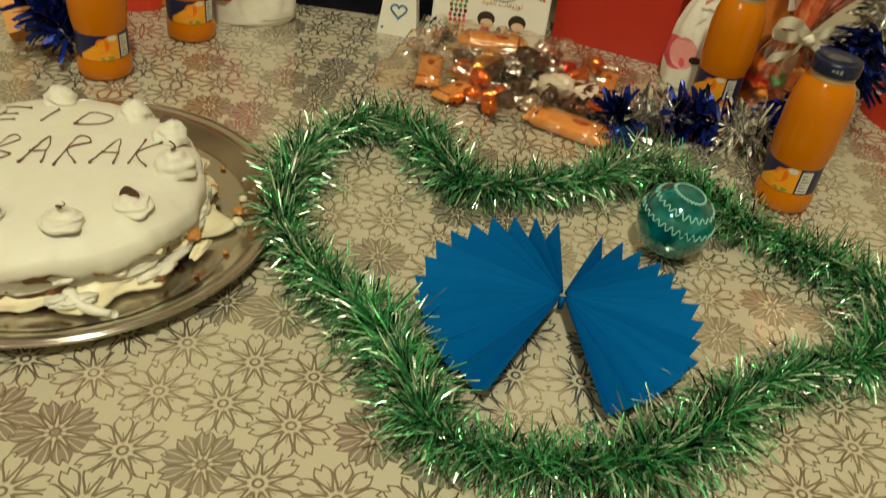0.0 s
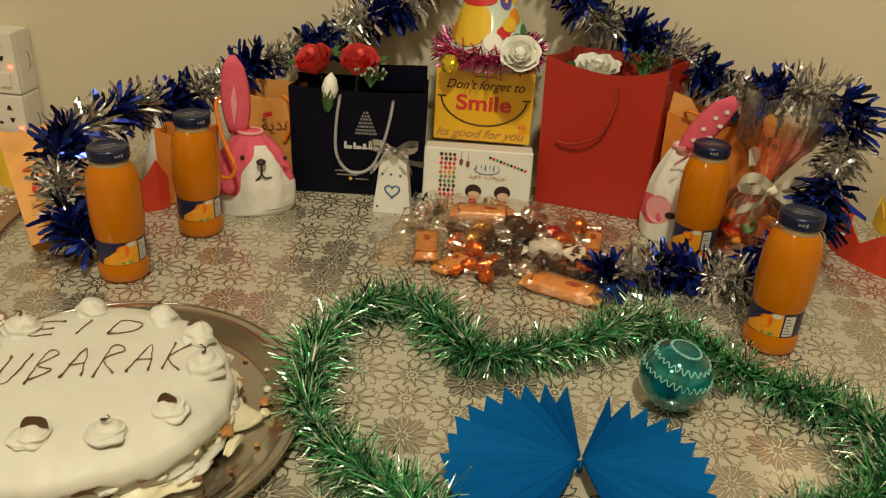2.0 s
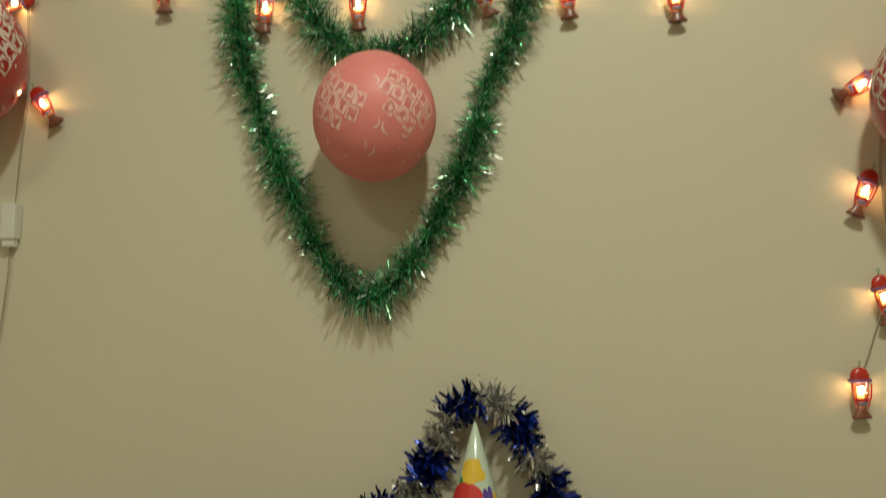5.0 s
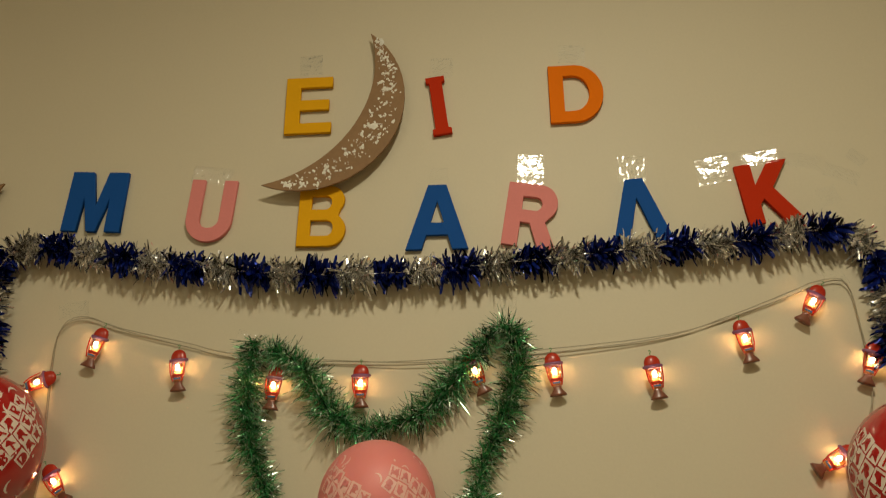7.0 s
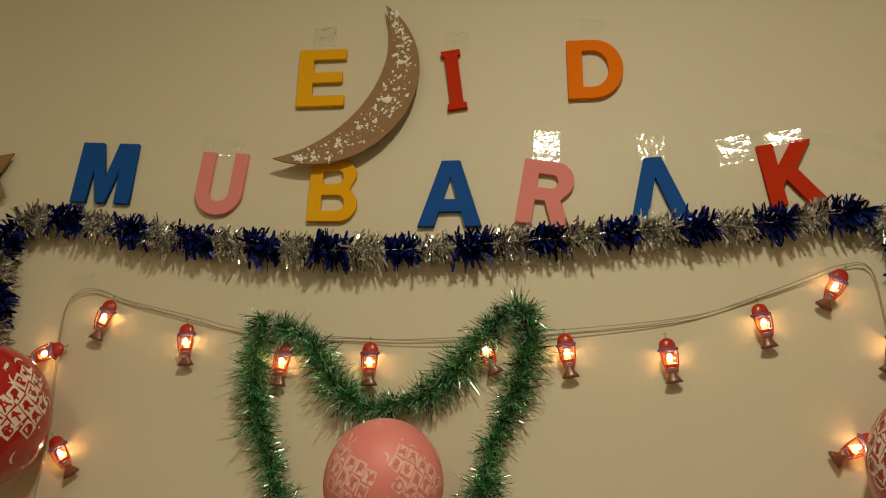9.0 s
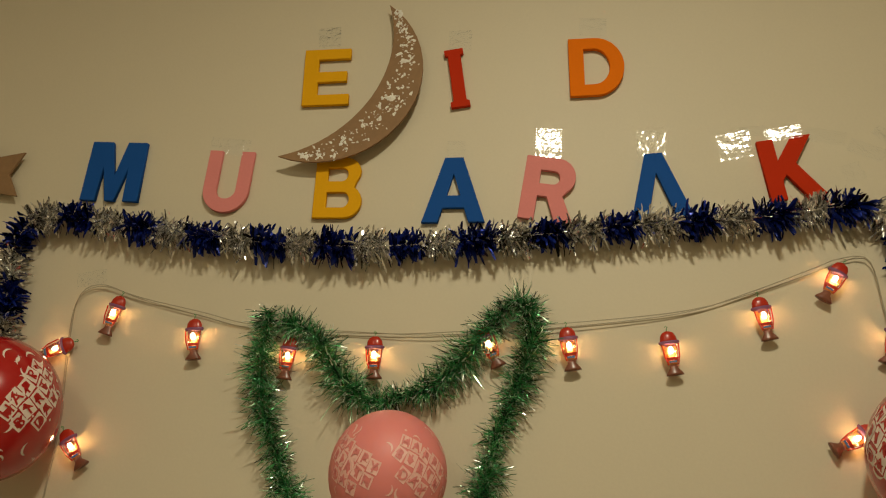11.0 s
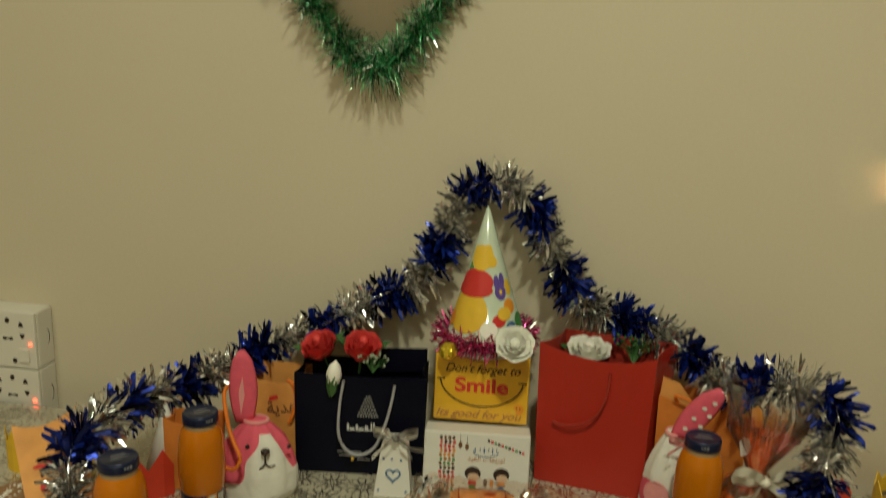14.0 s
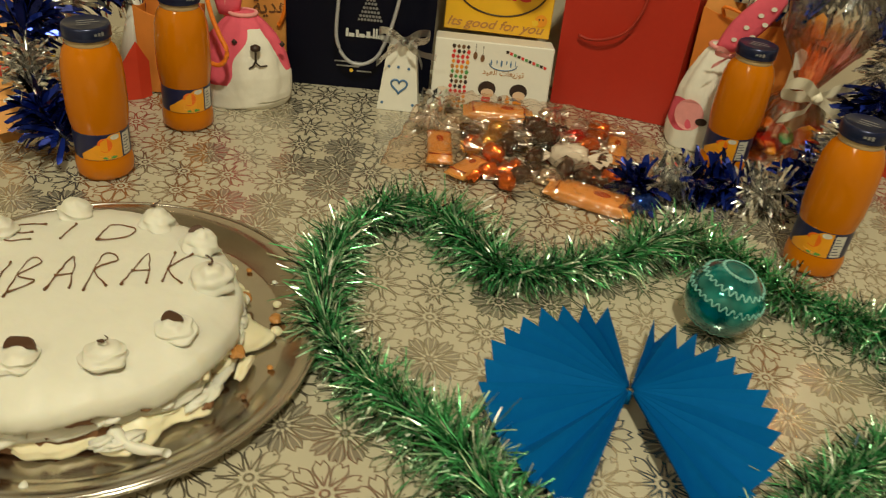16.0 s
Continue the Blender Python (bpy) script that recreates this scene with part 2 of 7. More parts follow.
WHITEF = mat("white_felt", (0.74, 0.71, 0.64), 0.8, grain=160, amount=0.07, bump=0.35, blotch=40)
ORANGEC = mat("orange_cord", (0.80, 0.20, 0.01), 0.6, grain=500, amount=0.3, bump=0.5)
GREYC = mat("silver_grey_cord", (0.42, 0.42, 0.44), 0.45, 0.2, grain=600, amount=0.35, bump=0.6)
DARK = mat("dark_brown_print", (0.03, 0.014, 0.01), 0.5, grain=100, amount=0.2, bump=0)
REDP = mat("red_print", (0.62, 0.035, 0.03), 0.4, grain=100, amount=0.12, bump=0)
BLUEP = mat("blue_print", (0.06, 0.16, 0.34), 0.4, grain=100, amount=0.12, bump=0)
GREENP = mat("green_print", (0.08, 0.28, 0.08), 0.4, grain=100, amount=0.15, bump=0)
ORANGEP = mat("orange_print", (0.80, 0.30, 0.02), 0.4, grain=100, amount=0.15, bump=0)
YELLOWP = mat("yellow_print", (0.82, 0.52, 0.04), 0.3, grain=60, amount=0.12, bump=0)
SKINP = mat("beige_print", (0.72, 0.50, 0.34), 0.4, grain=60, amount=0.1, bump=0)
VIOLETP = mat("violet_print", (0.12, 0.07, 0.36), 0.35, grain=60, amount=0.15, bump=0)
PAPERB = mat("blue_fan_paper", (0.001, 0.118, 0.375), 0.7, grain=200, amount=0.08, bump=0.1, blotch=20, spec=0.08)
REDPAPER = mat("red_crepe_paper", (0.62, 0.045, 0.015), 0.6, grain=60, amount=0.1, bump=0.15)
YELPAPER = mat("yellow_crepe_paper", (0.80, 0.50, 0.02), 0.6, grain=60, amount=0.1, bump=0.15)
ROSEW = mat("white_rose_foam", (0.90, 0.88, 0.80), 0.6, grain=140, amount=0.05, bump=0.2, sss=0.1)
ROSER = mat("red_rose_fabric", (0.78, 0.075, 0.07), 0.6, grain=140, amount=0.15, bump=0.2)
LEAFM = mat("artificial_leaf", (0.05, 0.13, 0.03), 0.5, grain=90, amount=0.3, bump=0.2)
CARDB = mat("brown_cardboard", (0.28, 0.16, 0.075), 0.75, grain=120, amount=0.15, bump=0.3, blotch=25)
FLAKE = mat("white_foam_flakes", (0.80, 0.77, 0.70), 0.7, grain=300, amount=0.1, bump=0.2, island=0.3)
FOAM = {c: mat("foam_" + c, v, 0.75, grain=260, amount=0.05, bump=0.12, spec=0.12) for c, v in dict(yellow=(0.80, 0.40, 0.005), red=(0.52, 0.030, 0.004), orange=(0.84, 0.185, 0.001), blue=(0.010, 0.082, 0.34), pink=(0.76, 0.26, 0.25)).items()}
BALLOON_R = mat("red_balloon_rubber", (0.42, 0.012, 0.010), 0.22, grain=20, amount=0.08, bump=0, coat=0.4)
BALLOON_P = mat("pink_balloon_rubber", (0.80, 0.25, 0.235), 0.5, grain=20, amount=0.05, bump=0, coat=0.0, sss=0.2)
BALLOON_INK = mat("white_balloon_ink", (0.80, 0.66, 0.58), 0.5, grain=300, amount=0.1, bump=0)
BALLOON_INK_P = mat("pale_balloon_ink", (0.86, 0.50, 0.44), 0.5, grain=300, amount=0.1, bump=0)
SOCKET = mat("white_socket_plastic", (0.74, 0.70, 0.62), 0.35, grain=60, amount=0.03, bump=0)
NEON = glow("red_neon", (1.0, 0.07, 0.03), 6.0)
BULB = glow("warm_led", (1.0, 0.84, 0.60), 85.0)
LAN_R = mat("lantern_red_acrylic", (0.50, 0.035, 0.015), 0.25, grain=60, amount=0.15, bump=0)
LAN_V = mat("lantern_violet_acrylic", (0.26, 0.10, 0.20), 0.25, grain=60, amount=0.15, bump=0)
LAN_O = glow("lantern_lit_pane", (1.0, 0.48, 0.22), 1.2)
LAN_B = mat("lantern_brown_acrylic", (0.20, 0.07, 0.04), 0.3, grain=60, amount=0.2, bump=0)
FILM = clear("clear_cellophane", gloss=0.14, rough=0.2, grain=45, bump=1.0)
FILM_O = clear("orange_cellophane", (0.95, 0.62, 0.30), 0.08, 0.12, 60, 1.0)
TAPE = clear("clear_tape", gloss=0.012, rough=0.10, grain=60, bump=0.35)
TAPE_CREASED = clear("creased_clear_tape", gloss=0.0, rough=0.07, grain=80, bump=0.45)
WAFER = mat("orange_wafer_wrapper", (0.74, 0.34, 0.09), 0.25, grain=50, amount=0.2, bump=0.4, coat=0.5)
GOLD = mat("gold_foil", (0.62, 0.34, 0.08), 0.25, 0.8, grain=90, amount=0.3, bump=0.8)
COPPER = mat("orange_foil", (0.75, 0.17, 0.03), 0.22, 0.75, grain=90, amount=0.3, bump=0.8)
REDFOIL = mat("red_foil", (0.58, 0.03, 0.02), 0.22, 0.6, grain=90, amount=0.3, bump=0.8)
DARKFOIL = mat("brown_candy_wrapper", (0.05, 0.022, 0.012), 0.25, 0.2, grain=90, amount=0.3, bump=0.6, coat=0.4)
WHITEWRAP = mat("white_candy_wrapper", (0.72, 0.69, 0.63), 0.3, grain=90, amount=0.06, bump=0.5)
TEAL = mat("teal_ball_glass", (0.002, 0.20, 0.20), 0.10, 0.55, grain=60, amount=0.9, bump=0.25, coat=1.0, blotch=40)
TEAL_TOP = mat("frosted_teal_glass", (0.006, 0.11, 0.10), 0.2, grain=120, amount=0.5, bump=0.2, blotch=60)
TEAL_INK = mat("pale_teal_glitter", (0.24, 0.52, 0.47), 0.5, grain=500, amount=0.3, bump=0.4)

# ---- mesh helpers ----
rng = random.Random(7)


def mesh(name, verts, faces, *materials, smooth=False, slots=None):
    me = bpy.data.meshes.new(name)
    me.from_pydata([tuple(v) for v in verts], [], faces)
    for m in materials:
        me.materials.append(m)
    if smooth:
        me.polygons.foreach_set("use_smooth", [True] * len(me.polygons))
    if slots:
        me.polygons.foreach_set("material_index", slots)
    me.update()
    return me


def part(name, me, parent=None, m=None, label=""):
    """Links a mesh as one object, under its thing or part."""
    ob = new(name, me)
    ob.parent = parent
    if m is not None:
        ob.matrix_basis = m
    return tagged(ob, label)


def thing(name, m, label, category, group="", me=None):
    ob = new(name, me)
    ob.matrix_basis = m
    return tagged(ob, label, category, group)


def lathe(name, profile, material, seg=28, squash=1.0, cap=True, smooth=True):
    """Turns a profile of (radius, z) round the z axis."""
    verts, faces = [], []
    for r, z in profile:
        for i in range(seg):
            a = 2 * math.pi * i / seg
            verts.append((r * math.cos(a), r * math.sin(a) * squash, z))
    for k in range(len(profile) - 1):
        for i in range(seg):
            j = (i + 1) % seg
            faces.append((k * seg + i, k * seg + j, (k + 1) * seg + j, (k + 1) * seg + i))
    if cap:
        faces.append(tuple(range(seg))[::-1])
        faces.append(tuple((len(profile) - 1) * seg + i for i in range(seg)))
    return mesh(name, verts, faces, material, smooth=smooth)


def box(name, w, d, h, material, bevel=0.001, seg=1, z0=True):
    bm = bmesh.new()
    bmesh.ops.create_cube(bm, size=1)
    for v in bm.verts:
        v.co = Vector((v.co.x * w, v.co.y * d, (v.co.z + (0.5 if z0 else 0)) * h))
    if bevel:
        bmesh.ops.bevel(bm, geom=bm.edges[:], offset=bevel, segments=seg, profile=0.7, affect="EDGES")
    me = bpy.data.meshes.new(name)
    bm.to_mesh(me)
    bm.free()
    me.materials.append(material)
    return me


def spline(points, step, closed=False):
    """Evenly spaced points on a smooth curve through the given ones."""
    pts = [Vector(p) for p in points]
    n, dense = len(pts), []
    for i in range(n if closed else n - 1):
        if closed:
            p0, p1, p2, p3 = pts[i - 1], pts[i], pts[(i + 1) % n], pts[(i + 2) % n]
        else:
            p0, p1, p2, p3 = pts[max(i - 1, 0)], pts[i], pts[i + 1], pts[min(i + 2, n - 1)]
        for k in range(12):
            t = k / 12
            dense.append(0.5 * ((2 * p1) + (p2 - p0) * t + (2 * p0 - 5 * p1 + 4 * p2 - p3) * t * t + (3 * p1 - p0 - 3 * p2 + p3) * t ** 3))
    dense.append(pts[0] if closed else pts[-1])
    out, left = [dense[0]], step
    for a, b in zip(dense, dense[1:]):
        span = (b - a).length
        while span >= left > 0:
            a = a + (b - a) * (left / span)
            span = (b - a).length
            out.append(a.copy())
            left = step
        left -= span
    return out


def tube(name, pts, r, material, seg=6, closed=False, taper=None):
    pts = [Vector(p) for p in pts]
    verts, faces = [], []
    n = len(pts)
    for i, p in enumerate(pts):
        a = pts[i - 1] if (i or closed) else pts[0]
        b = pts[(i + 1) % n] if (i < n - 1 or closed) else pts[-1]
        t = (b - a).normalized() if (b - a).length > 1e-9 else Vector((0, 0, 1))
        up = Vector((0, 0, 1)) if abs(t.z) < 0.9 else Vector((0, 1, 0))
        u = t.cross(up).normalized()
        w = u.cross(t)
        rr = r * (taper(i / max(n - 1, 1)) if taper else 1)
        for k in range(seg):
            c = 2 * math.pi * k / seg
            verts.append(p + (u * math.cos(c) + w * math.sin(c)) * rr)
    for i in range(n if closed else n - 1):
        for k in range(seg):
            j, q = (i + 1) % n, (k + 1) % seg
            faces.append((i * seg + k, i * seg + q, j * seg + q, j * seg + k))
    if not closed:
        faces.append(tuple(range(seg)))
        faces.append(tuple((n - 1) * seg + k for k in range(seg))[::-1])
    return mesh(name, verts, faces, material, smooth=True)


def plate(name, outline, thick, material, bend=None):
    """A flat shape in the x-z plane, its face towards -y, of real thickness. bend(x, z) moves it in y."""
    n = len(outline)
    f = bend or (lambda x, z: 0.0)
    verts = [(x, f(x, z) - thick, z) for x, z in outline] + [(x, f(x, z), z) for x, z in outline]
    faces = [tuple(range(n)), tuple(range(n, 2 * n))[::-1]]
    faces += [(i, n + i, n + (i + 1) % n, (i + 1) % n) for i in range(n)]
    me = mesh(name, verts, faces, material)
    bm = bmesh.new()
    bm.from_mesh(me)
    bmesh.ops.recalc_face_normals(bm, faces=bm.faces[:])
    bm.to_mesh(me)
    bm.free()
    return me


def disc(cx, cz, rx, rz=None, n=20, a0=0.0, a1=360.0):
    rz = rx if rz is None else rz
    m = n if a1 - a0 >= 360 else n + 1
    return [(cx + rx * math.cos(radians(a0 + (a1 - a0) * i / n)), cz + rz * math.sin(radians(a0 + (a1 - a0) * i / n))) for i in range(m)]


def filled(name, loops, thick, material, bevel=0.0):
    """Outlines with holes, filled and extruded; faces -y."""
    cu = bpy.data.curves.new(name, "CURVE")
    cu.dimensions, cu.fill_mode, cu.extrude = "2D", "BOTH", thick / 2
    cu.bevel_depth, cu.bevel_resolution = bevel, 1
    for loop in loops:
        s = cu.splines.new("POLY")
        s.points.add(len(loop) - 1)
        for q, (x, y) in zip(s.points, loop):
            q.co = (x, y, 0, 1)
        s.use_cyclic_u = True
    return cast_mesh(name, cu, material, thick)


def cast_mesh(name, data, material, thick):
    ob = bpy.data.objects.new(name, data)
    scene.collection.objects.link(ob)
    bpy.context.view_layer.update()
    me = bpy.data.meshes.new_from_object(ob.evaluated_get(bpy.context.evaluated_depsgraph_get()))
    bpy.data.objects.remove(ob)
    me.transform(Matrix.Rotation(math.pi / 2, 4, "X"))
    me.name = name
    me.materials.clear()
    me.materials.append(material)
    return me


def text(name, body, size, material, thick=0.0006, bold=0.0, shear=0.0, align="CENTER"):
    """Raised letters in the built-in font, facing -y, standing on z = 0."""
    cu = bpy.data.curves.new(name, "FONT")
    cu.body, cu.size, cu.extrude, cu.offset, cu.shear, cu.align_x = body, size, thick / 2, bold, shear, align
    return cast_mesh(name, cu, material, thick)


# ---- tinsel ----
def frame_at(pts, i, closed):
    n = len(pts)
    a = pts[i - 1] if (i or closed) else pts[0]
    b = pts[(i + 1) % n] if (i < n - 1 or closed) else pts[-1]
    t = (b - a).normalized()
    up = Vector((0, 0, 1)) if abs(t.z) < 0.85 else Vector((0, 1, 0))
    u = t.cross(up).normalized()
    return t, u, u.cross(t)


def kept_off(v, wall, floor):
    if wall is not None and v.y > wall:
        v.y = wall - 0.3 * min(v.y - wall, 0.004)
    if floor is not None and v.z < floor:
        v.z = floor + 0.1 * min(floor - v.z, 0.01)
    return v


def tinsel(name, points, count, length, width, closed=False, wall=None, floor=None, sag=0.25, seed=1, lean=0.5):
    """A garland of fine foil strands round a wire core; returns strand and core meshes."""
    r = random.Random(seed)
    pts = spline(points, 0.004, closed)
    frames = [frame_at(pts, i, closed) for i in range(len(pts))]
    verts, faces, slots = [], [], []
    for _ in range(count):
        i = r.randrange(len(pts))
        t, u, w = frames[i]
        a = r.uniform(0, 2 * math.pi)
        d = (u * math.cos(a) + w * math.sin(a) + t * r.gauss(0.15, lean)).normalized()
        bulge = 0.84 + 0.16 * math.sin(i * 0.11 + seed) + 0.12 * math.sin(i * 0.37)
        ln = length * r.uniform(0.6, 1.12) * bulge
        side = d.cross(Vector((r.uniform(-1, 1), r.uniform(-1, 1), r.uniform(-1, 1)))).normalized() * (width * r.uniform(0.6, 1.2) / 2)
        base = pts[i] + Vector((r.gauss(0, 0.0015), r.gauss(0, 0.0015), r.gauss(0, 0.0015)))
        droop = Vector((0, 0, -sag * ln * r.uniform(0.2, 1)))
        sway = Vector((r.gauss(0, 1), r.gauss(0, 1), r.gauss(0, 1))) * ln * 0.13
        # some segments take the lighter foils, which paint glints onto the strands
        pick = r.random()
        if pick < 0.24:
            side *= 1.25
        k = len(verts)
        for f, bend, wide in ((0.0, 0.0, 0.7), (0.45, 0.2, 1.0), (0.75, 0.6, 1.0), (1.0, 1.0, 0.6)):
            p = base + d * ln * f + (sway + droop) * bend
            if f:
                p = kept_off(p, wall, floor)
                side = Matrix.Rotation(r.uniform(-0.7, 0.7), 3, d) @ side
            verts += [p - side * wide, p + side * wide]
        faces += [(k, k + 1, k + 3, k + 2), (k + 2, k + 3, k + 5, k + 4), (k + 4, k + 5, k + 7, k + 6)]
        slots += [0, 2 if pick < 0.11 else 1 if pick > 0.72 else 0, 2 if 0.09 < pick < 0.24 else 1 if pick > 0.5 else 0]
    strands = mesh(name, verts, faces, GREEN, GREEN_PALE, GLINT, slots=slots)
    return strands, tube("core_wire", pts[::3], 0.0012, GREEN, 5, closed)


def tuft(pts, count, length, width, material, wall, floor, r):
    """One bunch of broad pointed foil leaves round a stretch of the wire."""
    verts, faces = [], []
    for _ in range(count):
        i = r.randrange(len(pts))
        t, u, w = frame_at(pts, i, False)
        a = r.uniform(0, 2 * math.pi)
        d = (u * math.cos(a) + w * math.sin(a) + t * r.gauss(0.28, 0.38)).normalized()
        ln = length * r.uniform(0.55, 1.12)
        side = d.cross(Vector((r.gauss(0, 1), r.gauss(0, 1), r.gauss(0, 1)))).normalized()
        nrm = side.cross(d)
        wd = width * r.uniform(0.6, 1.2) / 2
        base = pts[i]
        curl = nrm * ln * r.gauss(0, 0.13) + Vector((0, 0, -0.08 * ln))
        q = [base - side * wd * 0.4, base + side * wd * 0.4]
        m1, m2, tip = base + d * ln * 0.45 + curl * 0.3, base + d * ln * 0.78 + curl * 0.75, base + d * ln + curl * 1.3
        q += [m1 + side * wd, m1 - side * wd, m2 + side * wd * 0.95 + nrm * wd * 0.3, m2 - side * wd * 0.95 + nrm * wd * 0.3, tip + side * wd * 0.5, tip - side * wd * 0.7 - d * wd * 0.8]
        k = len(verts)
        verts += [kept_off(v.copy(), wall, floor) for v in q]
        faces += [(k, k + 1, k + 2, k + 3), (k + 3, k + 2, k + 4, k + 5), (k + 5, k + 4, k + 6, k + 7)]
    return mesh("tuft", verts, faces, material)


def foil_garland(name, points, label, seed, length=0.033, width=0.0056, count=150, wall=-0.003, floor=None, stretch=0.048, shift=0.0):
    """A garland of blue and silver foil tufts by turns; each tuft is a part."""
    r = random.Random(seed)
    g = thing(name, Matrix(), label, "garland", "blue and silver garlands")
    pts = spline(points, 0.004)
    part("core_wire", tube("core_wire", pts[::3], 0.0015, SILVER, 5), g)
    per = max(3, round(stretch / 0.004))
    lead = round(shift / 0.004) - 2 * per
    for k, i in enumerate(range(lead, len(pts) - 3, per)):
        blue = k % 2 == 0
        if len(pts[max(0, i + 1):max(0, i + per)]) < 3:
            continue
        part("blue_tuft" if blue else "silver_tuft", tuft(pts[max(0, i + 1):i + per], count if blue else count + 40, length * r.uniform(0.92, 1.1), width if blue else width * 0.72, BLUE if blue else SILVER, wall, floor, r), g)
    return g


# ---- the room ----
def structure(name, me, m=None):
    return tagged(part(name, me, None, m), "", "", "", "structure")


tagged(structure("wall_north", box("wall_north", 5.0, 0.2, 2.9, PLASTER, 0), pose(0, 0.1, 0)), "plain cream-painted wall behind the decorated table", "wall")
tagged(structure("wall_south", box("wall_south", 5.0, 0.2, 2.9, PLASTER, 0), pose(0, -3.3, 0)), "plain cream-painted wall", "wall")
tagged(structure("wall_west", box("wall_west", 0.2, 3.2, 2.9, PLASTER, 0), pose(-2.4, -1.6, 0)), "plain cream-painted wall", "wall")
tagged(structure("wall_east", box("wall_east", 0.2, 3.2, 2.9, PLASTER, 0), pose(2.4, -1.6, 0)), "plain cream-painted wall", "wall")
tagged(structure("ceiling", box("ceiling", 5.0, 3.6, 0.1, CEIL, 0), pose(0, -1.6, 2.9)), "plain white painted ceiling", "ceiling")
tagged(structure("floor", box("floor", 5.0, 3.6, 0.1, FLOOR, 0), pose(0, -1.6, -0.1)), "beige tiled floor under the table", "floor")


def table():
    t = thing("table", pose(0, -0.495, 0), "wooden party table pushed against the wall under a cloth", "table")
    part("tabletop", box("tabletop", 1.86, 0.88, 0.03, WOOD, 0.003), t, pose(0, 0, 0.7185))
    leg = box("leg", 0.06, 0.06, 0.7185, WOOD, 0.003)
    for x in (-0.87, 0.87):
        for y in (-0.39, 0.39):
            part("leg", leg, t, pose(x, y, 0))


def tablecloth():
    """A sheet over the table, hanging down in soft folds on three sides."""
    hx, y0, y1, drop = 0.945, -0.94, -0.048, 0.30
    outline = []
    for i in range(41):
        outline.append((-hx + 2 * hx * i / 40, y1, 0, 0))
    for i in range(1, 21):
        outline.append((hx, y1 + (y0 - y1) * i / 20, 1, 0))
    for i in range(1, 41):
        outline.append((hx - 2 * hx * i / 40, y0, 0, -1))
    for i in range(1, 20):
        outline.append((-hx, y0 + (y1 - y0) * i / 20, -1, 0))
    n = len(outline)
    verts = [(x, y, 0.75) for x, y, _, _ in outline]
    faces = [tuple(range(n))[::-1]]
    for k, z in enumerate((0.742, 0.60, 0.45)):
        for i, (x, y, nx, ny) in enumerate(outline):
            out = 0.006 + 0.016 * k * (1 + math.sin(i * 1.1 + k * 0.4)) / 2
            verts.append((x + nx * out, y + ny * out, z))
    for k in range(3):
        for i in range(n):
            j = (i + 1) % n
            if outline[i][1] == y1 and outline[j][1] == y1:
                continue
            faces.append((k * n + i, k * n + j, (k + 1) * n + j, (k + 1) * n + i))
    ob = thing("tablecloth", Matrix(), "cream vinyl tablecloth printed with silver daisies, laid over the table", "tablecloth", "", mesh("tablecloth", verts, faces, CLOTH))
    return ob


table()
tablecloth()
TOP = 0.7505

# ---- garlands ----
GREEN_TABLE = [(-0.039, -0.487), (-0.031, -0.437), (-0.004, -0.396), (0.031, -0.398), (0.064, -0.434), (0.100, -0.468), (0.15, -0.446), (0.186, -0.426), (0.222, -0.390), (0.266, -0.392), (0.312, -0.434), (0.360, -0.464), (0.400, -0.484), (0.414, -0.525), (0.389, -0.575), (0.351, -0.598), (0.3, -0.64), (0.274, -0.68), (0.232, -0.714), (0.17, -0.729), (0.124, -0.723), (0.102, -0.689), (0.079, -0.657), (0.03, -0.622), (-0.006, -0.591), (-0.029, -0.551)]


def green_garland(name, pts, label, **kw):
    g = thing(name, Matrix(), label, "garland", "green tinsel hearts")
    strands, core = tinsel("tinsel_fringe", pts, **kw)
    tagged(part("tinsel_fringe", strands, g), kind="stuff")
    part("core_wire", core, g)
    return g


green_garland("tinsel_garland", [(x, y, TOP + 0.014) for x, y in GREEN_TABLE], "green metallic tinsel garland laid in a heart on the table", count=14000, length=0.036, width=0.0012, closed=True, floor=TOP + 0.0006, seed=3)
GREEN_WALL = [(-0.313, 1.735), (-0.317, 1.623), (-0.288, 1.528), (-0.247, 1.436), (-0.197, 1.33), (-0.150, 1.268), (-0.108, 1.243), (-0.068, 1.275), (-0.014, 1.356), (0.029, 1.460), (0.045, 1.53), (0.066, 1.58), (0.096, 1.66), (0.104, 1.72), (0.080, 1.752), (0.037, 1.708), (0.004, 1.665), (-0.037, 1.622), (-0.096, 1.600), (-0.147, 1.595), (-0.198, 1.637), (-0.236, 1.695), (-0.290, 1.722)]
green_garland("tinsel_garland", [(x * 0.985 + 0.0015, -0.018, 0.985 * z + 0.021) for x, z in GREEN_WALL], "green metallic tinsel garland taped in a heart on the wall", count=10500, length=0.040, width=0.0014, sag=0.12, wall=-0.001, seed=5)
UPPER = [(-0.755, 1.62), (-0.760, 1.695), (-0.765, 1.77), (-0.768, 1.849), (-0.745, 1.895), (-0.70, 1.903), (-0.636, 1.896), (-0.484, 1.870), (-0.338, 1.852), (-0.198, 1.843), (-0.062, 1.845), (0.071, 1.855), (0.202, 1.867), (0.332, 1.878), (0.459, 1.884), (0.585, 1.900), (0.633, 1.890), (0.66, 1.84), (0.665, 1.77), (0.66, 1.68)]
foil_garland("foil_garland", [(x * 0.98, -0.024, z * 0.98 + 0.028) for x, z in UPPER], "blue and silver foil garland taped across the wall under the letters", 11, stretch=0.056, shift=0.103, count=165)
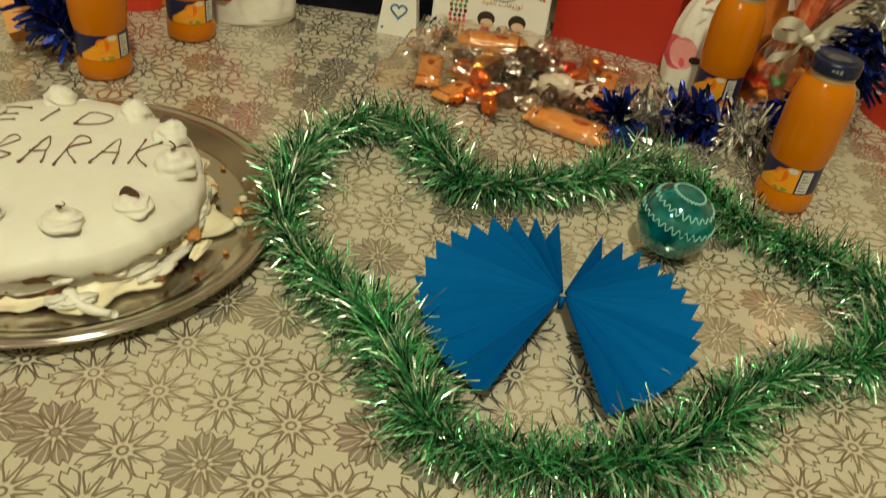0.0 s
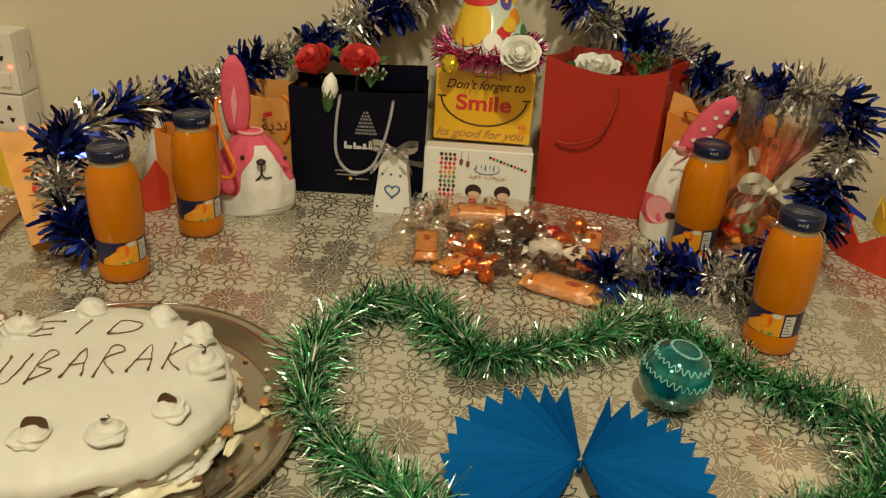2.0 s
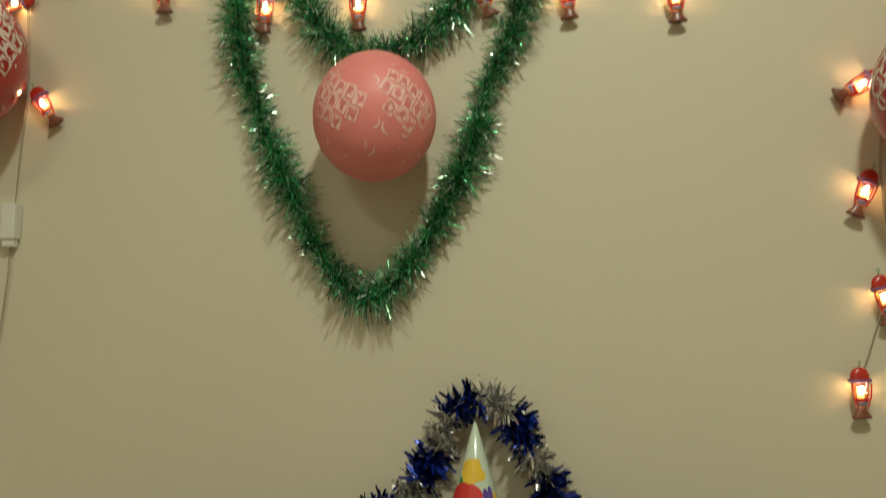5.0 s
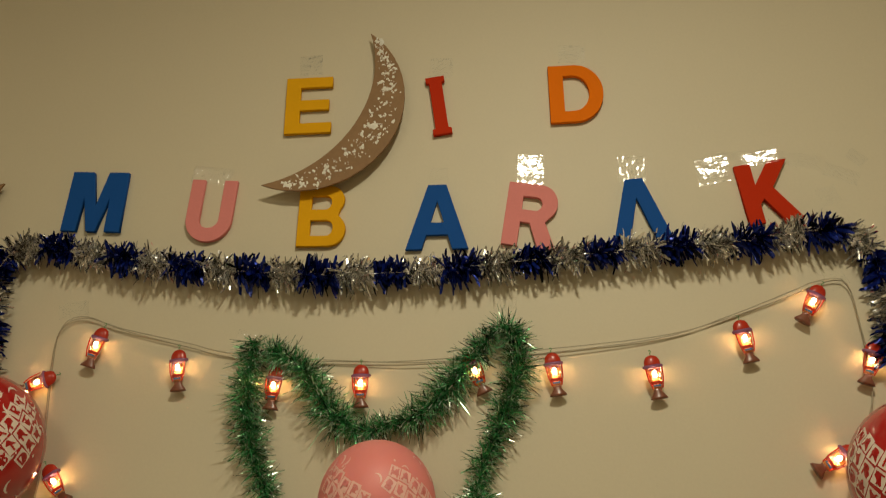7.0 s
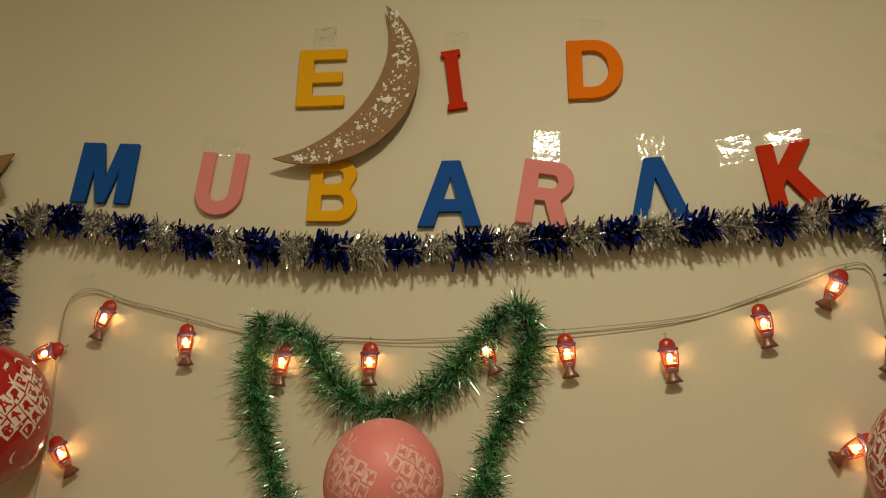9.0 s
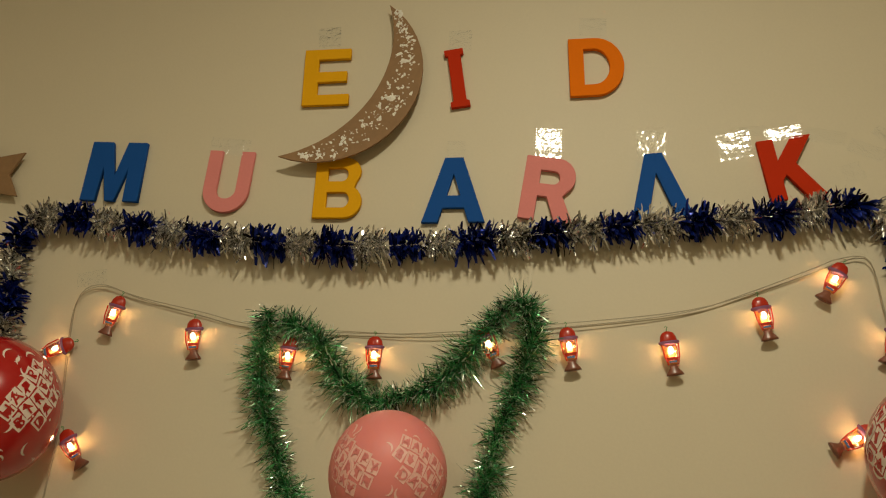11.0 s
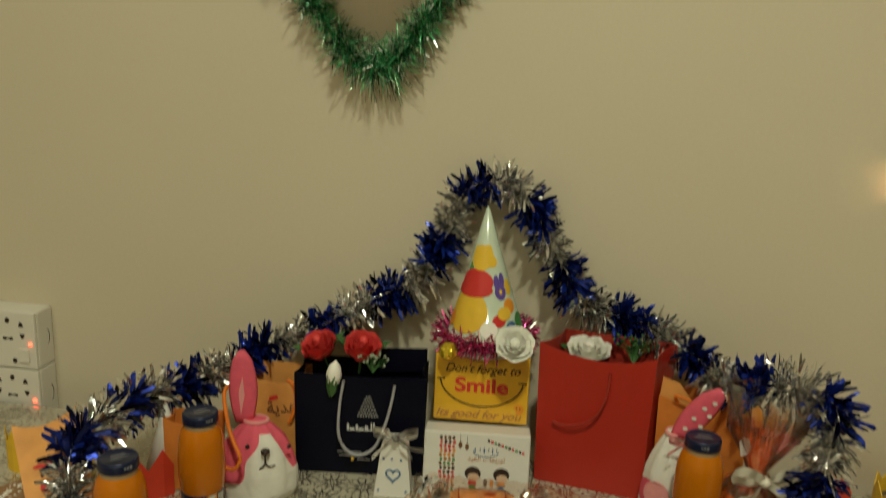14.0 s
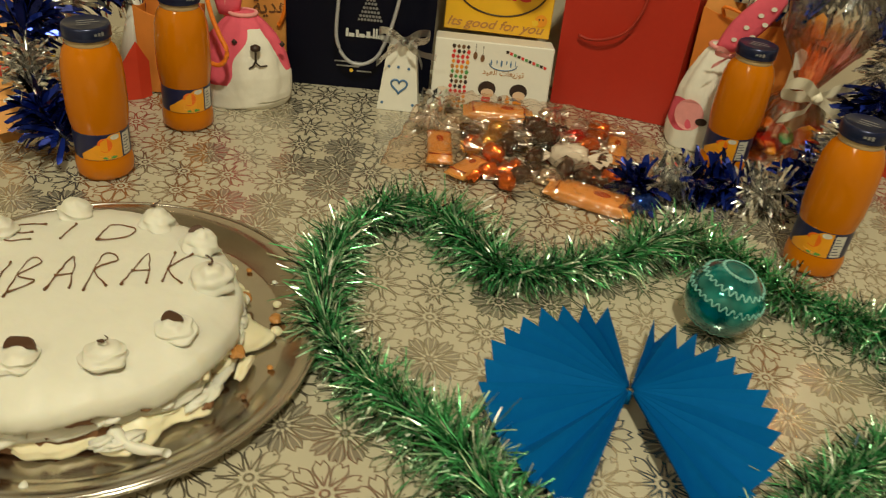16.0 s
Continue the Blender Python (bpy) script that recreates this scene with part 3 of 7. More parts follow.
LOWER = [(-0.297, -0.385, 0.776), (-0.327, -0.37, 0.802), (-0.349, -0.33, 0.856), (-0.349, -0.27, 0.859), (-0.343, -0.2, 0.858), (-0.322, -0.15, 0.85), (-0.287, -0.12, 0.862), (-0.254, -0.1, 0.878), (-0.22, -0.07, 0.895), (-0.174, -0.05, 0.905), (-0.125, -0.04, 0.937), (-0.083, -0.03, 0.958), (-0.04, -0.03, 0.98), (-0.023, -0.03, 1.01), (-0.001, -0.03, 1.054), (0.011, -0.03, 1.096), (0.044, -0.03, 1.115), (0.078, -0.03, 1.111), (0.105, -0.03, 1.08), (0.127, -0.03, 1.037), (0.152, -0.03, 0.997), (0.183, -0.03, 0.964), (0.234, -0.03, 0.95), (0.277, -0.04, 0.935), (0.311, -0.06, 0.919), (0.333, -0.1, 0.909), (0.368, -0.14, 0.923), (0.396, -0.165, 0.937), (0.429, -0.175, 0.934), (0.442, -0.19, 0.909), (0.430, -0.21, 0.876), (0.421, -0.23, 0.846), (0.40, -0.235, 0.80), (0.372, -0.25, 0.775), (0.335, -0.283, 0.768), (0.278, -0.274, 0.770), (0.205, -0.300, 0.766)]
foil_garland("foil_garland", LOWER, "blue and silver foil garland arched over the gifts", 12, floor=TOP + 0.0005, length=0.034)


# ---- wall: letters, moon, balloons, lantern string, sockets ----
def arc(cx, cy, rx, ry, a0, a1, n=12):
    return [(cx + rx * math.cos(radians(a0 + (a1 - a0) * i / n)), cy + ry * math.sin(radians(a0 + (a1 - a0) * i / n))) for i in range(n + 1)]


def glyph(ch):
    """Outlines of a bold foam letter in a box about 0.8 wide and 1 high, the centre at the origin."""
    if ch == "E":
        return [[(-.38, -.5), (.38, -.5), (.38, -.33), (-.15, -.33), (-.15, -.085), (.33, -.085), (.33, .085), (-.15, .085), (-.15, .33), (.38, .33), (.38, .5), (-.38, .5)]]
    if ch == "I":
        return [[(-.15, -.5), (.15, -.5), (.15, -.42), (.1, -.40), (.1, .40), (.15, .42), (.15, .5), (-.15, .5), (-.15, .42), (-.1, .40), (-.1, -.40), (-.15, -.42)]]
    if ch == "D":
        return [[(-.42, -.5), (-.02, -.5)] + arc(-.02, 0, .44, .5, -90, 90, 18) + [(-.42, .5)], [(-.20, -.32), (-.20, .32), (-.04, .32)] + arc(-.04, 0, .25, .32, 90, -90, 12)]
    if ch == "M":
        return [[(-.46, -.5), (-.23, -.5), (-.20, .12), (-.06, -.5), (.08, -.5), (.22, .12), (.23, -.5), (.46, -.5), (.44, .5), (.14, .5), (.01, -.12), (-.12, .5), (-.44, .5)]]
    if ch == "U":
        return [[(-.40, .5), (-.40, -.14)] + arc(0, -.14, .40, .36, 180, 360, 18) + [(.40, .5), (.18, .5), (.18, -.14)] + arc(0, -.14, .18, .15, 0, -180, 12) + [(-.18, .5)]]
    if ch == "B":
        return [[(-.40, -.5), (.12, -.5)] + arc(.12, -.23, .28, .27, -90, 60, 10) + arc(.10, .27, .26, .23, -40, 90, 10) + [(-.40, .5)], [(-.20, -.34), (-.20, -.07), (.08, -.07)] + arc(.08, -.205, .12, .135, 90, -90, 8), [(-.20, .10), (-.20, .34), (.05, .34)] + arc(.05, .22, .11, .12, 90, -90, 8)]
    if ch == "A":
        return [[(-.48, -.5), (-.24, -.5), (-.17, -.28), (.17, -.28), (.24, -.5), (.48, -.5), (.14, .5), (-.14, .5)], [(-.115, -.10), (.115, -.10), (0, .27)]]
    if ch == "R":
        return [[(-.38, -.5), (-.15, -.5), (-.15, -.12), (.0, -.12), (.16, -.5), (.42, -.5), (.22, -.09)] + arc(.10, .21, .28, .29, -50, 90, 12) + [(-.38, .5)], [(-.15, .07), (-.15, .30), (.06, .30)] + arc(.06, .185, .1, .115, 90, -90, 8)]
    if ch == "V":
        return [[(-.46, -.5), (-.22, -.5), (0, .22), (.22, -.5), (.46, -.5), (.13, .5), (-.13, .5)]]
    return [[(-.40, -.5), (-.16, -.5), (-.16, -.2), (-.08, -.1), (.16, -.5), (.44, -.5), (.10, .06), (.42, .5), (.13, .5), (-.16, .12), (-.16, .5), (-.40, .5)]]


def wall_letter(ch, x, z, h, w, turn, colour):
    loops = [[(px * w / 0.84, pz * h) for px, pz in lp] for lp in glyph(ch)]
    me = filled("foam_letter", loops, 0.007, FOAM[colour], 0.0006)
    thing("foam_letter", pose(x, -0.0055, z, 0, -turn, 0), "flat %s foam letter %s taped to the wall" % (colour, ch + " upside down" if ch == "V" else ch), "letter", "foam letters", me)


for row in (("E", -.2485, 2.151, .108, .089, 0.5, "yellow"), ("I", -.021, 2.141, .111, .088, 8, "red"), ("D", .2135, 2.154, .108, .090, 1, "orange"), ("M", -.6085, 1.980, .108, .094, -3, "blue"), ("U", -.405, 1.957, .110, .082, -4, "pink"), ("B", -.213, 1.942, .106, .083, -1, "yellow"), ("A", -.022, 1.935, .112, .088, 0, "blue"), ("R", .130, 1.933, .108, .090, -9, "pink"), ("V", .302, 1.936, .110, .086, 5, "blue"), ("K", .505, 1.962, .102, .084, 8, "red")):
    wall_letter(*row)


def crescent(tip_a, tip_b, outer, inner, n=22):
    """Two arcs between two tips; outer and inner are the heights of the arcs over the chord."""
    a, b = Vector(tip_a), Vector(tip_b)
    mid, half = (a + b) / 2, (b - a).length / 2
    along = (b - a).normalized()
    nrm = Vector((-along.y, along.x))

    def bow(s):
        r = (half * half + s * s) / (2 * s)
        top = math.asin(min(1, half / r)) if s < half else math.pi - math.asin(min(1, half / r))
        return [mid + along * r * math.sin(t) + nrm * (r * math.cos(t) - (r - s)) for t in [-top + 2 * top * i / n for i in range(n + 1)]]
    return [tuple(v) for v in bow(outer)] + [tuple(v) for v in bow(inner)[::-1][1:-1]]


def flakes(outline, count, r, y, spread=0.82):
    """Clumps of torn white foam glued on a flat shape."""
    n = len(outline) // 2
    verts, faces = [], []
    while len(faces) < count * 6:
        i = r.randrange(2, n - 1)
        f = r.random()
        a, b = Vector(outline[i]).lerp(Vector(outline[i - 1]), f), Vector(outline[-i]).lerp(Vector(outline[(-i + 1) if i > 1 else -1]), f)
        c = a.lerp(b, r.uniform(1 - spread, spread)) + Vector((r.gauss(0, 0.002), r.gauss(0, 0.002)))
        s = abs(r.gauss(0.0016, 0.0012)) + 0.0008
        lengthen, skew = r.uniform(0.8, 2.0), r.uniform(0, math.pi)
        k = len(verts)
        ring = []
        for j in range(6):
            p, q = s * lengthen * r.uniform(0.5, 1.5) * math.cos(j * math.pi / 3), s * r.uniform(0.4, 1.5) * math.sin(j * math.pi / 3)
            ring.append((c.x + p * math.cos(skew) - q * math.sin(skew), c.y + p * math.sin(skew) + q * math.cos(skew)))
        verts += [(x, y, z) for x, z in ring] + [(c.x, y - s * r.uniform(0.15, 0.5), c.y)]
        faces += [(k + j, k + (j + 1) % 6, k + 6) for j in range(6)]
    return mesh("flakes", verts, faces, FLAKE)


def cardboard_moon(m, outline, label, seed):
    moon = thing("cardboard_moon", m, label, "crescent moon", "cardboard moons", plate("cardboard_moon", outline, 0.004, CARDB))
    tagged(part("flake_coating", flakes(outline, 560, random.Random(seed), -0.0035), moon), "white torn foam flakes", kind="stuff")
    return moon


MOON = crescent((0.086, 0.147), (-0.086, -0.147), 0.147, 0.0755)
cardboard_moon(pose(-0.2285, -0.019, 2.139) @ pose(0, 0, 0, -2, 0, 0), MOON, "brown cardboard crescent moon with white flakes, hung on the wall", 21)
STAR = [(math.sin(k * math.pi / 5) * (0.07 if k % 2 == 0 else 0.035), math.cos(k * math.pi / 5) * (0.07 if k % 2 == 0 else 0.035)) for k in range(10)]
star = thing("cardboard_star", pose(-0.832, -0.012, 1.975, 0, -18, 0), "brown cardboard star with white flakes, taped to the wall", "star", "", plate("cardboard_star", STAR, 0.004, CARDB))


def balloon(x, y, z, r, material, ink, label, seed, turn, slant):
    """A round balloon with its knot and printed crescents, dots and word tiles."""
    b = thing("balloon", pose(x, y, z, 0, 0, 0), label, "balloon", "balloons on the wall")
    prof = [(r * math.sin(t), -r * 1.06 * math.cos(t)) for t in [math.pi * (0.015 + 0.97 * i / 22) for i in range(23)]]
    part("skin", lathe("skin", prof, material, 36), b)
    part("knot", lathe("knot", [(0.007, 0), (0.003, 0.006), (0.004, 0.010)], material, 10), b, pose(0, r * 0.985, 0.01, -90, 0, 0))
    rr = random.Random(seed)

    def on_skin(me):
        for v in me.vertices:
            lon, lat = v.co.x / r + radians(turn), v.co.z / r
            d = r * 1.004 - v.co.y * 0.4
            v.co = Vector((d * math.sin(lon) * math.cos(lat), -d * math.cos(lon) * math.cos(lat), 1.06 * d * math.sin(lat)))
        return me
    for base in (-1.0, 1.0):
        for row, word in enumerate(("HAPPY", "BIRTH", "DAY")):
            for q, ch in enumerate(word):
                at = Matrix.Translation((base * r * 0.62, 0, r * 0.24)) @ Matrix.Rotation(radians(slant), 4, "Y") @ Matrix.Translation(((q - (len(word) - 1) / 2) * r * 0.205, 0, -row * r * 0.235 + (q % 2) * r * 0.03)) @ Matrix.Rotation(radians(rr.uniform(-9, 9)), 4, "Y")
                tile = box("print_tile", r * 0.19, 0.0002, r * 0.21, ink, 0, 1, False)
                tile.transform(at)
                tile_ob = part("print_tile", on_skin(tile), b)
                me = text("print_letter", ch, r * 0.22, material, 0.0002, 0.0003)
                me.transform(at @ Matrix.Translation((0, -0.0009, -r * 0.078)))
                part("print_letter", on_skin(me), tile_ob)
    loops = []
    for _ in range(58):
        cx, cz, s, a = rr.uniform(-2.0, 2.0) * r, rr.uniform(-0.85, 0.8) * r, r * rr.uniform(0.06, 0.12), rr.uniform(0, 360)
        c, q = math.cos(radians(a)), math.sin(radians(a))
        moon = crescent((0, s), (0, -s), s * 0.95, s * 0.55, 8)
        loops.append([(cx + x * c - z * q, cz + x * q + z * c) for x, z in moon])
    for _ in range(30):
        loops.append(disc(rr.uniform(-2.0, 2.0) * r, rr.uniform(-0.8, 0.75) * r, r * rr.uniform(0.012, 0.03), None, 7))
    verts, faces = [], []
    for lp in loops:
        faces.append(tuple(range(len(verts), len(verts) + len(lp))))
        verts += [(x, 0, z) for x, z in lp]
    tagged(part("moon_prints", on_skin(mesh("moon_prints", verts, faces, ink)), b), kind="stuff")
    return b


balloon(-0.093, -0.088, 1.482, 0.081, BALLOON_P, BALLOON_INK_P, "round pink balloon printed in white, taped inside the tinsel heart", 4, 12, 30)
balloon(-0.685, -0.104, 1.560, 0.100, BALLOON_R, BALLOON_INK, "round red balloon printed with white moons, taped to the wall", 5, 25, -58)
balloon(0.628, -0.104, 1.515, 0.098, BALLOON_R, BALLOON_INK, "round red balloon printed with white moons, taped to the wall", 6, -25, 40)


def lantern():
    """One small printed acrylic lantern of the light string, hanging from its hook at the origin."""
    t = thing("lantern_light", Matrix(), "small red and orange lantern light glowing on a wire string", "lantern", "lantern string lights")
    q = 0.5
    part("dome", lathe("dome", [(0.0010, 0.030), (0.004, 0.0295), (0.0085, 0.027), (0.0115, 0.022), (0.0125, 0.016), (0.0125, 0.0145)], LAN_R, 16, q), t)
    part("collar", lathe("collar", [(0.0150, 0.0145), (0.0155, 0.012), (0.0125, 0.0095)], LAN_V, 16, q), t)
    part("body", lathe("body", [(0.0122, 0.0095), (0.0120, 0.000), (0.0100, -0.012), (0.0075, -0.021)], FILM_O, 16, q, False), t)
    part("band", lathe("band", [(0.0104, -0.010), (0.0092, -0.0145)], LAN_R, 16, q * 1.05, False), t)
    part("pane", plate("pane", [(-0.0045, 0.004), (0.0045, 0.004), (0.0035, -0.012), (-0.0035, -0.012)], 0.0012, LAN_O), t, pose(0, 0.0015, -0.004))
    part("foot", lathe("foot", [(0.0065, -0.021), (0.0060, -0.025), (0.0120, -0.033), (0.0130, -0.036)], LAN_B, 16, q), t)
    part("pane", plate("pane", [(-0.0075, 0.0085), (0.0075, 0.0085), (0.0070, 0.0055), (-0.0070, 0.0055)], 0.0010, LAN_V), t, pose(0, -0.0045, 0))
    part("pane", plate("pane", [(-0.0058, 0.0015), (0.0058, 0.0015), (0.0052, -0.0015), (-0.0052, -0.0015)], 0.0010, BLUEP), t, pose(0, -0.0036, -0.0165))
    for sx in (-1, 1):
        part("rib", tube("rib", [(sx * 0.0122, -0.0055, 0.0095), (sx * 0.0108, -0.0050, -0.008), (sx * 0.0072, -0.0035, -0.021)], 0.0011, LAN_R, 5), t)
    part("hook", tube("hook", [(0, 0, 0.030), (0, 0, 0.033), (0.002, 0, 0.036), (0, 0, 0.038), (-0.002, 0, 0.036)], 0.0007, GREENP, 5), t)
    part("bulb", lathe("bulb", [(0.0012, 0.0050), (0.0030, 0.0032), (0.0033, 0.0), (0.0022, -0.0042)], BULB, 12), t, pose(0, -0.0040, 0.0005))
    return t


LAN = lantern()
for i, (x, z, a) in enumerate(((-.573, 1.731, -16), (-.432, 1.692, 5), (-.275, 1.662, -6), (-.138, 1.664, 1), (.039, 1.681, 24), (.16, 1.679, 8), (.309, 1.673, 8), (.447, 1.726, 10), (.554, 1.782, -32), (-.662, 1.672, -68), (-.607, 1.518, 36), (.556, 1.549, -62), (.559, 1.404, -20), (.582, 1.262, 12), (.551, 1.139, 3), (.625, 1.690, -20))):
    m = pose(x * 0.988, -0.012, z * 0.988 + 0.017, 0, -a, 0)
    if i:
        copy_thing(LAN, m)
    else:
        LAN.matrix_basis = m


def string_wire(pts, name="light_string_wire"):
    w = thing(name, Matrix(), "thin clear twin wire of the lantern light string on the wall", "wire", "light string")
    for dy, dz, ph in ((0.0, 0.0, 0.0), (0.002, 0.006, 1.3)):
        path = spline([(x, -0.006 - dy + 0.002 * math.sin(k + ph), z + dz * math.sin(k * 0.9 + ph)) for k, (x, z) in enumerate(pts)], 0.012)
        part("strand", tube("strand", path, 0.0008, WIRE, 5), w)


string_wire([(-.640, 1.33), (-.635, 1.45), (-.63, 1.55), (-.638, 1.696), (-.632, 1.760), (-.595, 1.777), (-.524, 1.752), (-.42, 1.725), (-.333, 1.706), (-.145, 1.697), (-.023, 1.699), (.156, 1.713), (.323, 1.731), (.423, 1.757), (.523, 1.792), (.557, 1.806), (.600, 1.810), (.612, 1.75), (.615, 1.65), (.590, 1.56), (.575, 1.45), (.585, 1.30), (.560, 1.20), (.552, 1.178)])
power = thing("cable_adapter", pose(-.640, -0.001, 1.343, 0, 0, 0), "small white plug adapter on a cord taped to the wall", "adapter")
part("body", box("body", 0.022, 0.018, 0.052, SOCKET, 0.003, 2, False), power, pose(0, -0.009, 0))
part("nose", box("nose", 0.017, 0.014, 0.012, SOCKET, 0.002, 2, False), power, pose(0, -0.008, -0.031))
part("cord", tube("cord", spline([(0, -0.006, -0.036), (-0.004, -0.004, -0.10), (-0.018, -0.004, -0.25), (-0.035, -0.005, -0.38), (-0.045, -0.008, -0.44)], 0.02), 0.0016, WIRE, 6), power)


def socket(z, label):
    s = thing("wall_socket", pose(-0.627, -0.0005, z), label, "socket", "wall sockets")
    part("back_box", box("back_box", 0.086, 0.036, 0.086, SOCKET, 0.004, 2, False), s, pose(0, -0.018, 0))
    part("face_plate", box("face_plate", 0.084, 0.006, 0.084, SOCKET, 0.0025, 2, False), s, pose(0, -0.038, 0))
    for x, zz, flip in ((0.021, 0.024, 1), (0.0225, 0.007, -1), (-0.020, 0.024, 1), (-0.021, 0.007, -1)):
        part("pin_hole", plate("pin_hole", [(x - 0.0042, zz - 0.003 * flip), (x + 0.0042, zz - 0.003 * flip), (x + 0.0012, zz + 0.0038 * flip), (x - 0.0012, zz + 0.0038 * flip)], 0.0006, DARK), s, pose(0, -0.0410, 0))
    for x, zz, w, h in ((0.001, 0.029, 0.0034, 0.0040), (0.008, -0.031, 0.0034, 0.0040), (-0.005, 0.002, 0.003, 0.0022), (0.005, 0.002, 0.003, 0.0022)):
        part("pin_hole", plate("pin_hole", disc(x, zz, w, h, 14), 0.0006, DARK), s, pose(0, -0.0410, 0))
    part("pin_hole", box("pin_hole", 0.010, 0.0006, 0.0018, DARK, 0, 1, False), s, pose(0, -0.0413, 0.002))
    part("rocker", box("rocker", 0.016, 0.004, 0.020, SOCKET, 0.002, 2, False), s, pose(0.024, -0.0425, -0.022))
    part("neon_lamp", box("neon_lamp", 0.006, 0.002, 0.004, NEON, 0.0008, 1, False), s, pose(0.034, -0.0418, -0.004))
    part("cable_knockout", tube("cable_knockout", [(0.0432, -0.016 + 0.006 * math.cos(a), 0.012 * math.sin(a)) for a in [radians(-80 + 20 * i) for i in range(9)]], 0.0006, DARK, 4), s)


socket(0.845, "white surface-mounted wall socket with a lit red neon")
socket(0.7585, "white surface-mounted wall socket with a lit red neon")


def tape(x, z, w, h, turn, seed, lift, film):
    r = random.Random(seed)
    out = [(-w / 2, -h / 2), (w / 2, -h / 2)] + [(w / 2 + r.uniform(-0.001, 0.001), -h / 2 + h * k / 4) for k in range(1, 4)] + [(w / 2, h / 2), (-w / 2, h / 2)] + [(-w / 2 + r.uniform(-0.001, 0.001), h / 2 - h * k / 4) for k in range(1, 4)]
    ob = thing("tape_strip", pose(x, -0.0012 - abs(math.sin(radians(lift))) * w / 2, z, 0, -turn, 0) @ pose(0, 0, 0, 0, 0, lift), "strip of shiny clear sticky tape on the wall", "tape", "tape strips", plate("tape_strip", out, 0.0004, film))
    ob.visible_shadow = False


for k, (x, z, w, h, a) in enumerate(((.132, 2.016, .042, .055, -3), (.425, 2.003, .050, .046, 6), (.50, 2.022, .055, .022, 3), (.297, 2.010, .045, .05, 0), (-.25, 2.235, .04, .04, 4), (-.018, 2.218, .04, .04, 0), (.21, 2.235, .045, .035, -4), (-.41, 2.025, .07, .03, -8), (-.02, 2.005, .03, .04, 0), (-.62, 1.79, .05, .025, 10), (.585, 1.83, .03, .06, 25), (-.33, 1.73, .03, .04, -20), (.085, 1.78, .035, .035, 0), (.565, 2.016, .060, .024, -14), (.625, 1.992, .055, .024, -24), (.60, 1.955, .03, .03, 20), (.455, 2.030, .040, .016, 4), (.652, 2.02, .03, .02, -40))):
    tape(x, z, w, h, a, k, {0: 2.5, 1: -10.5, 2: -13.0, 13: -6.0}.get(k, 0), TAPE if k < 3 else TAPE_CREASED)


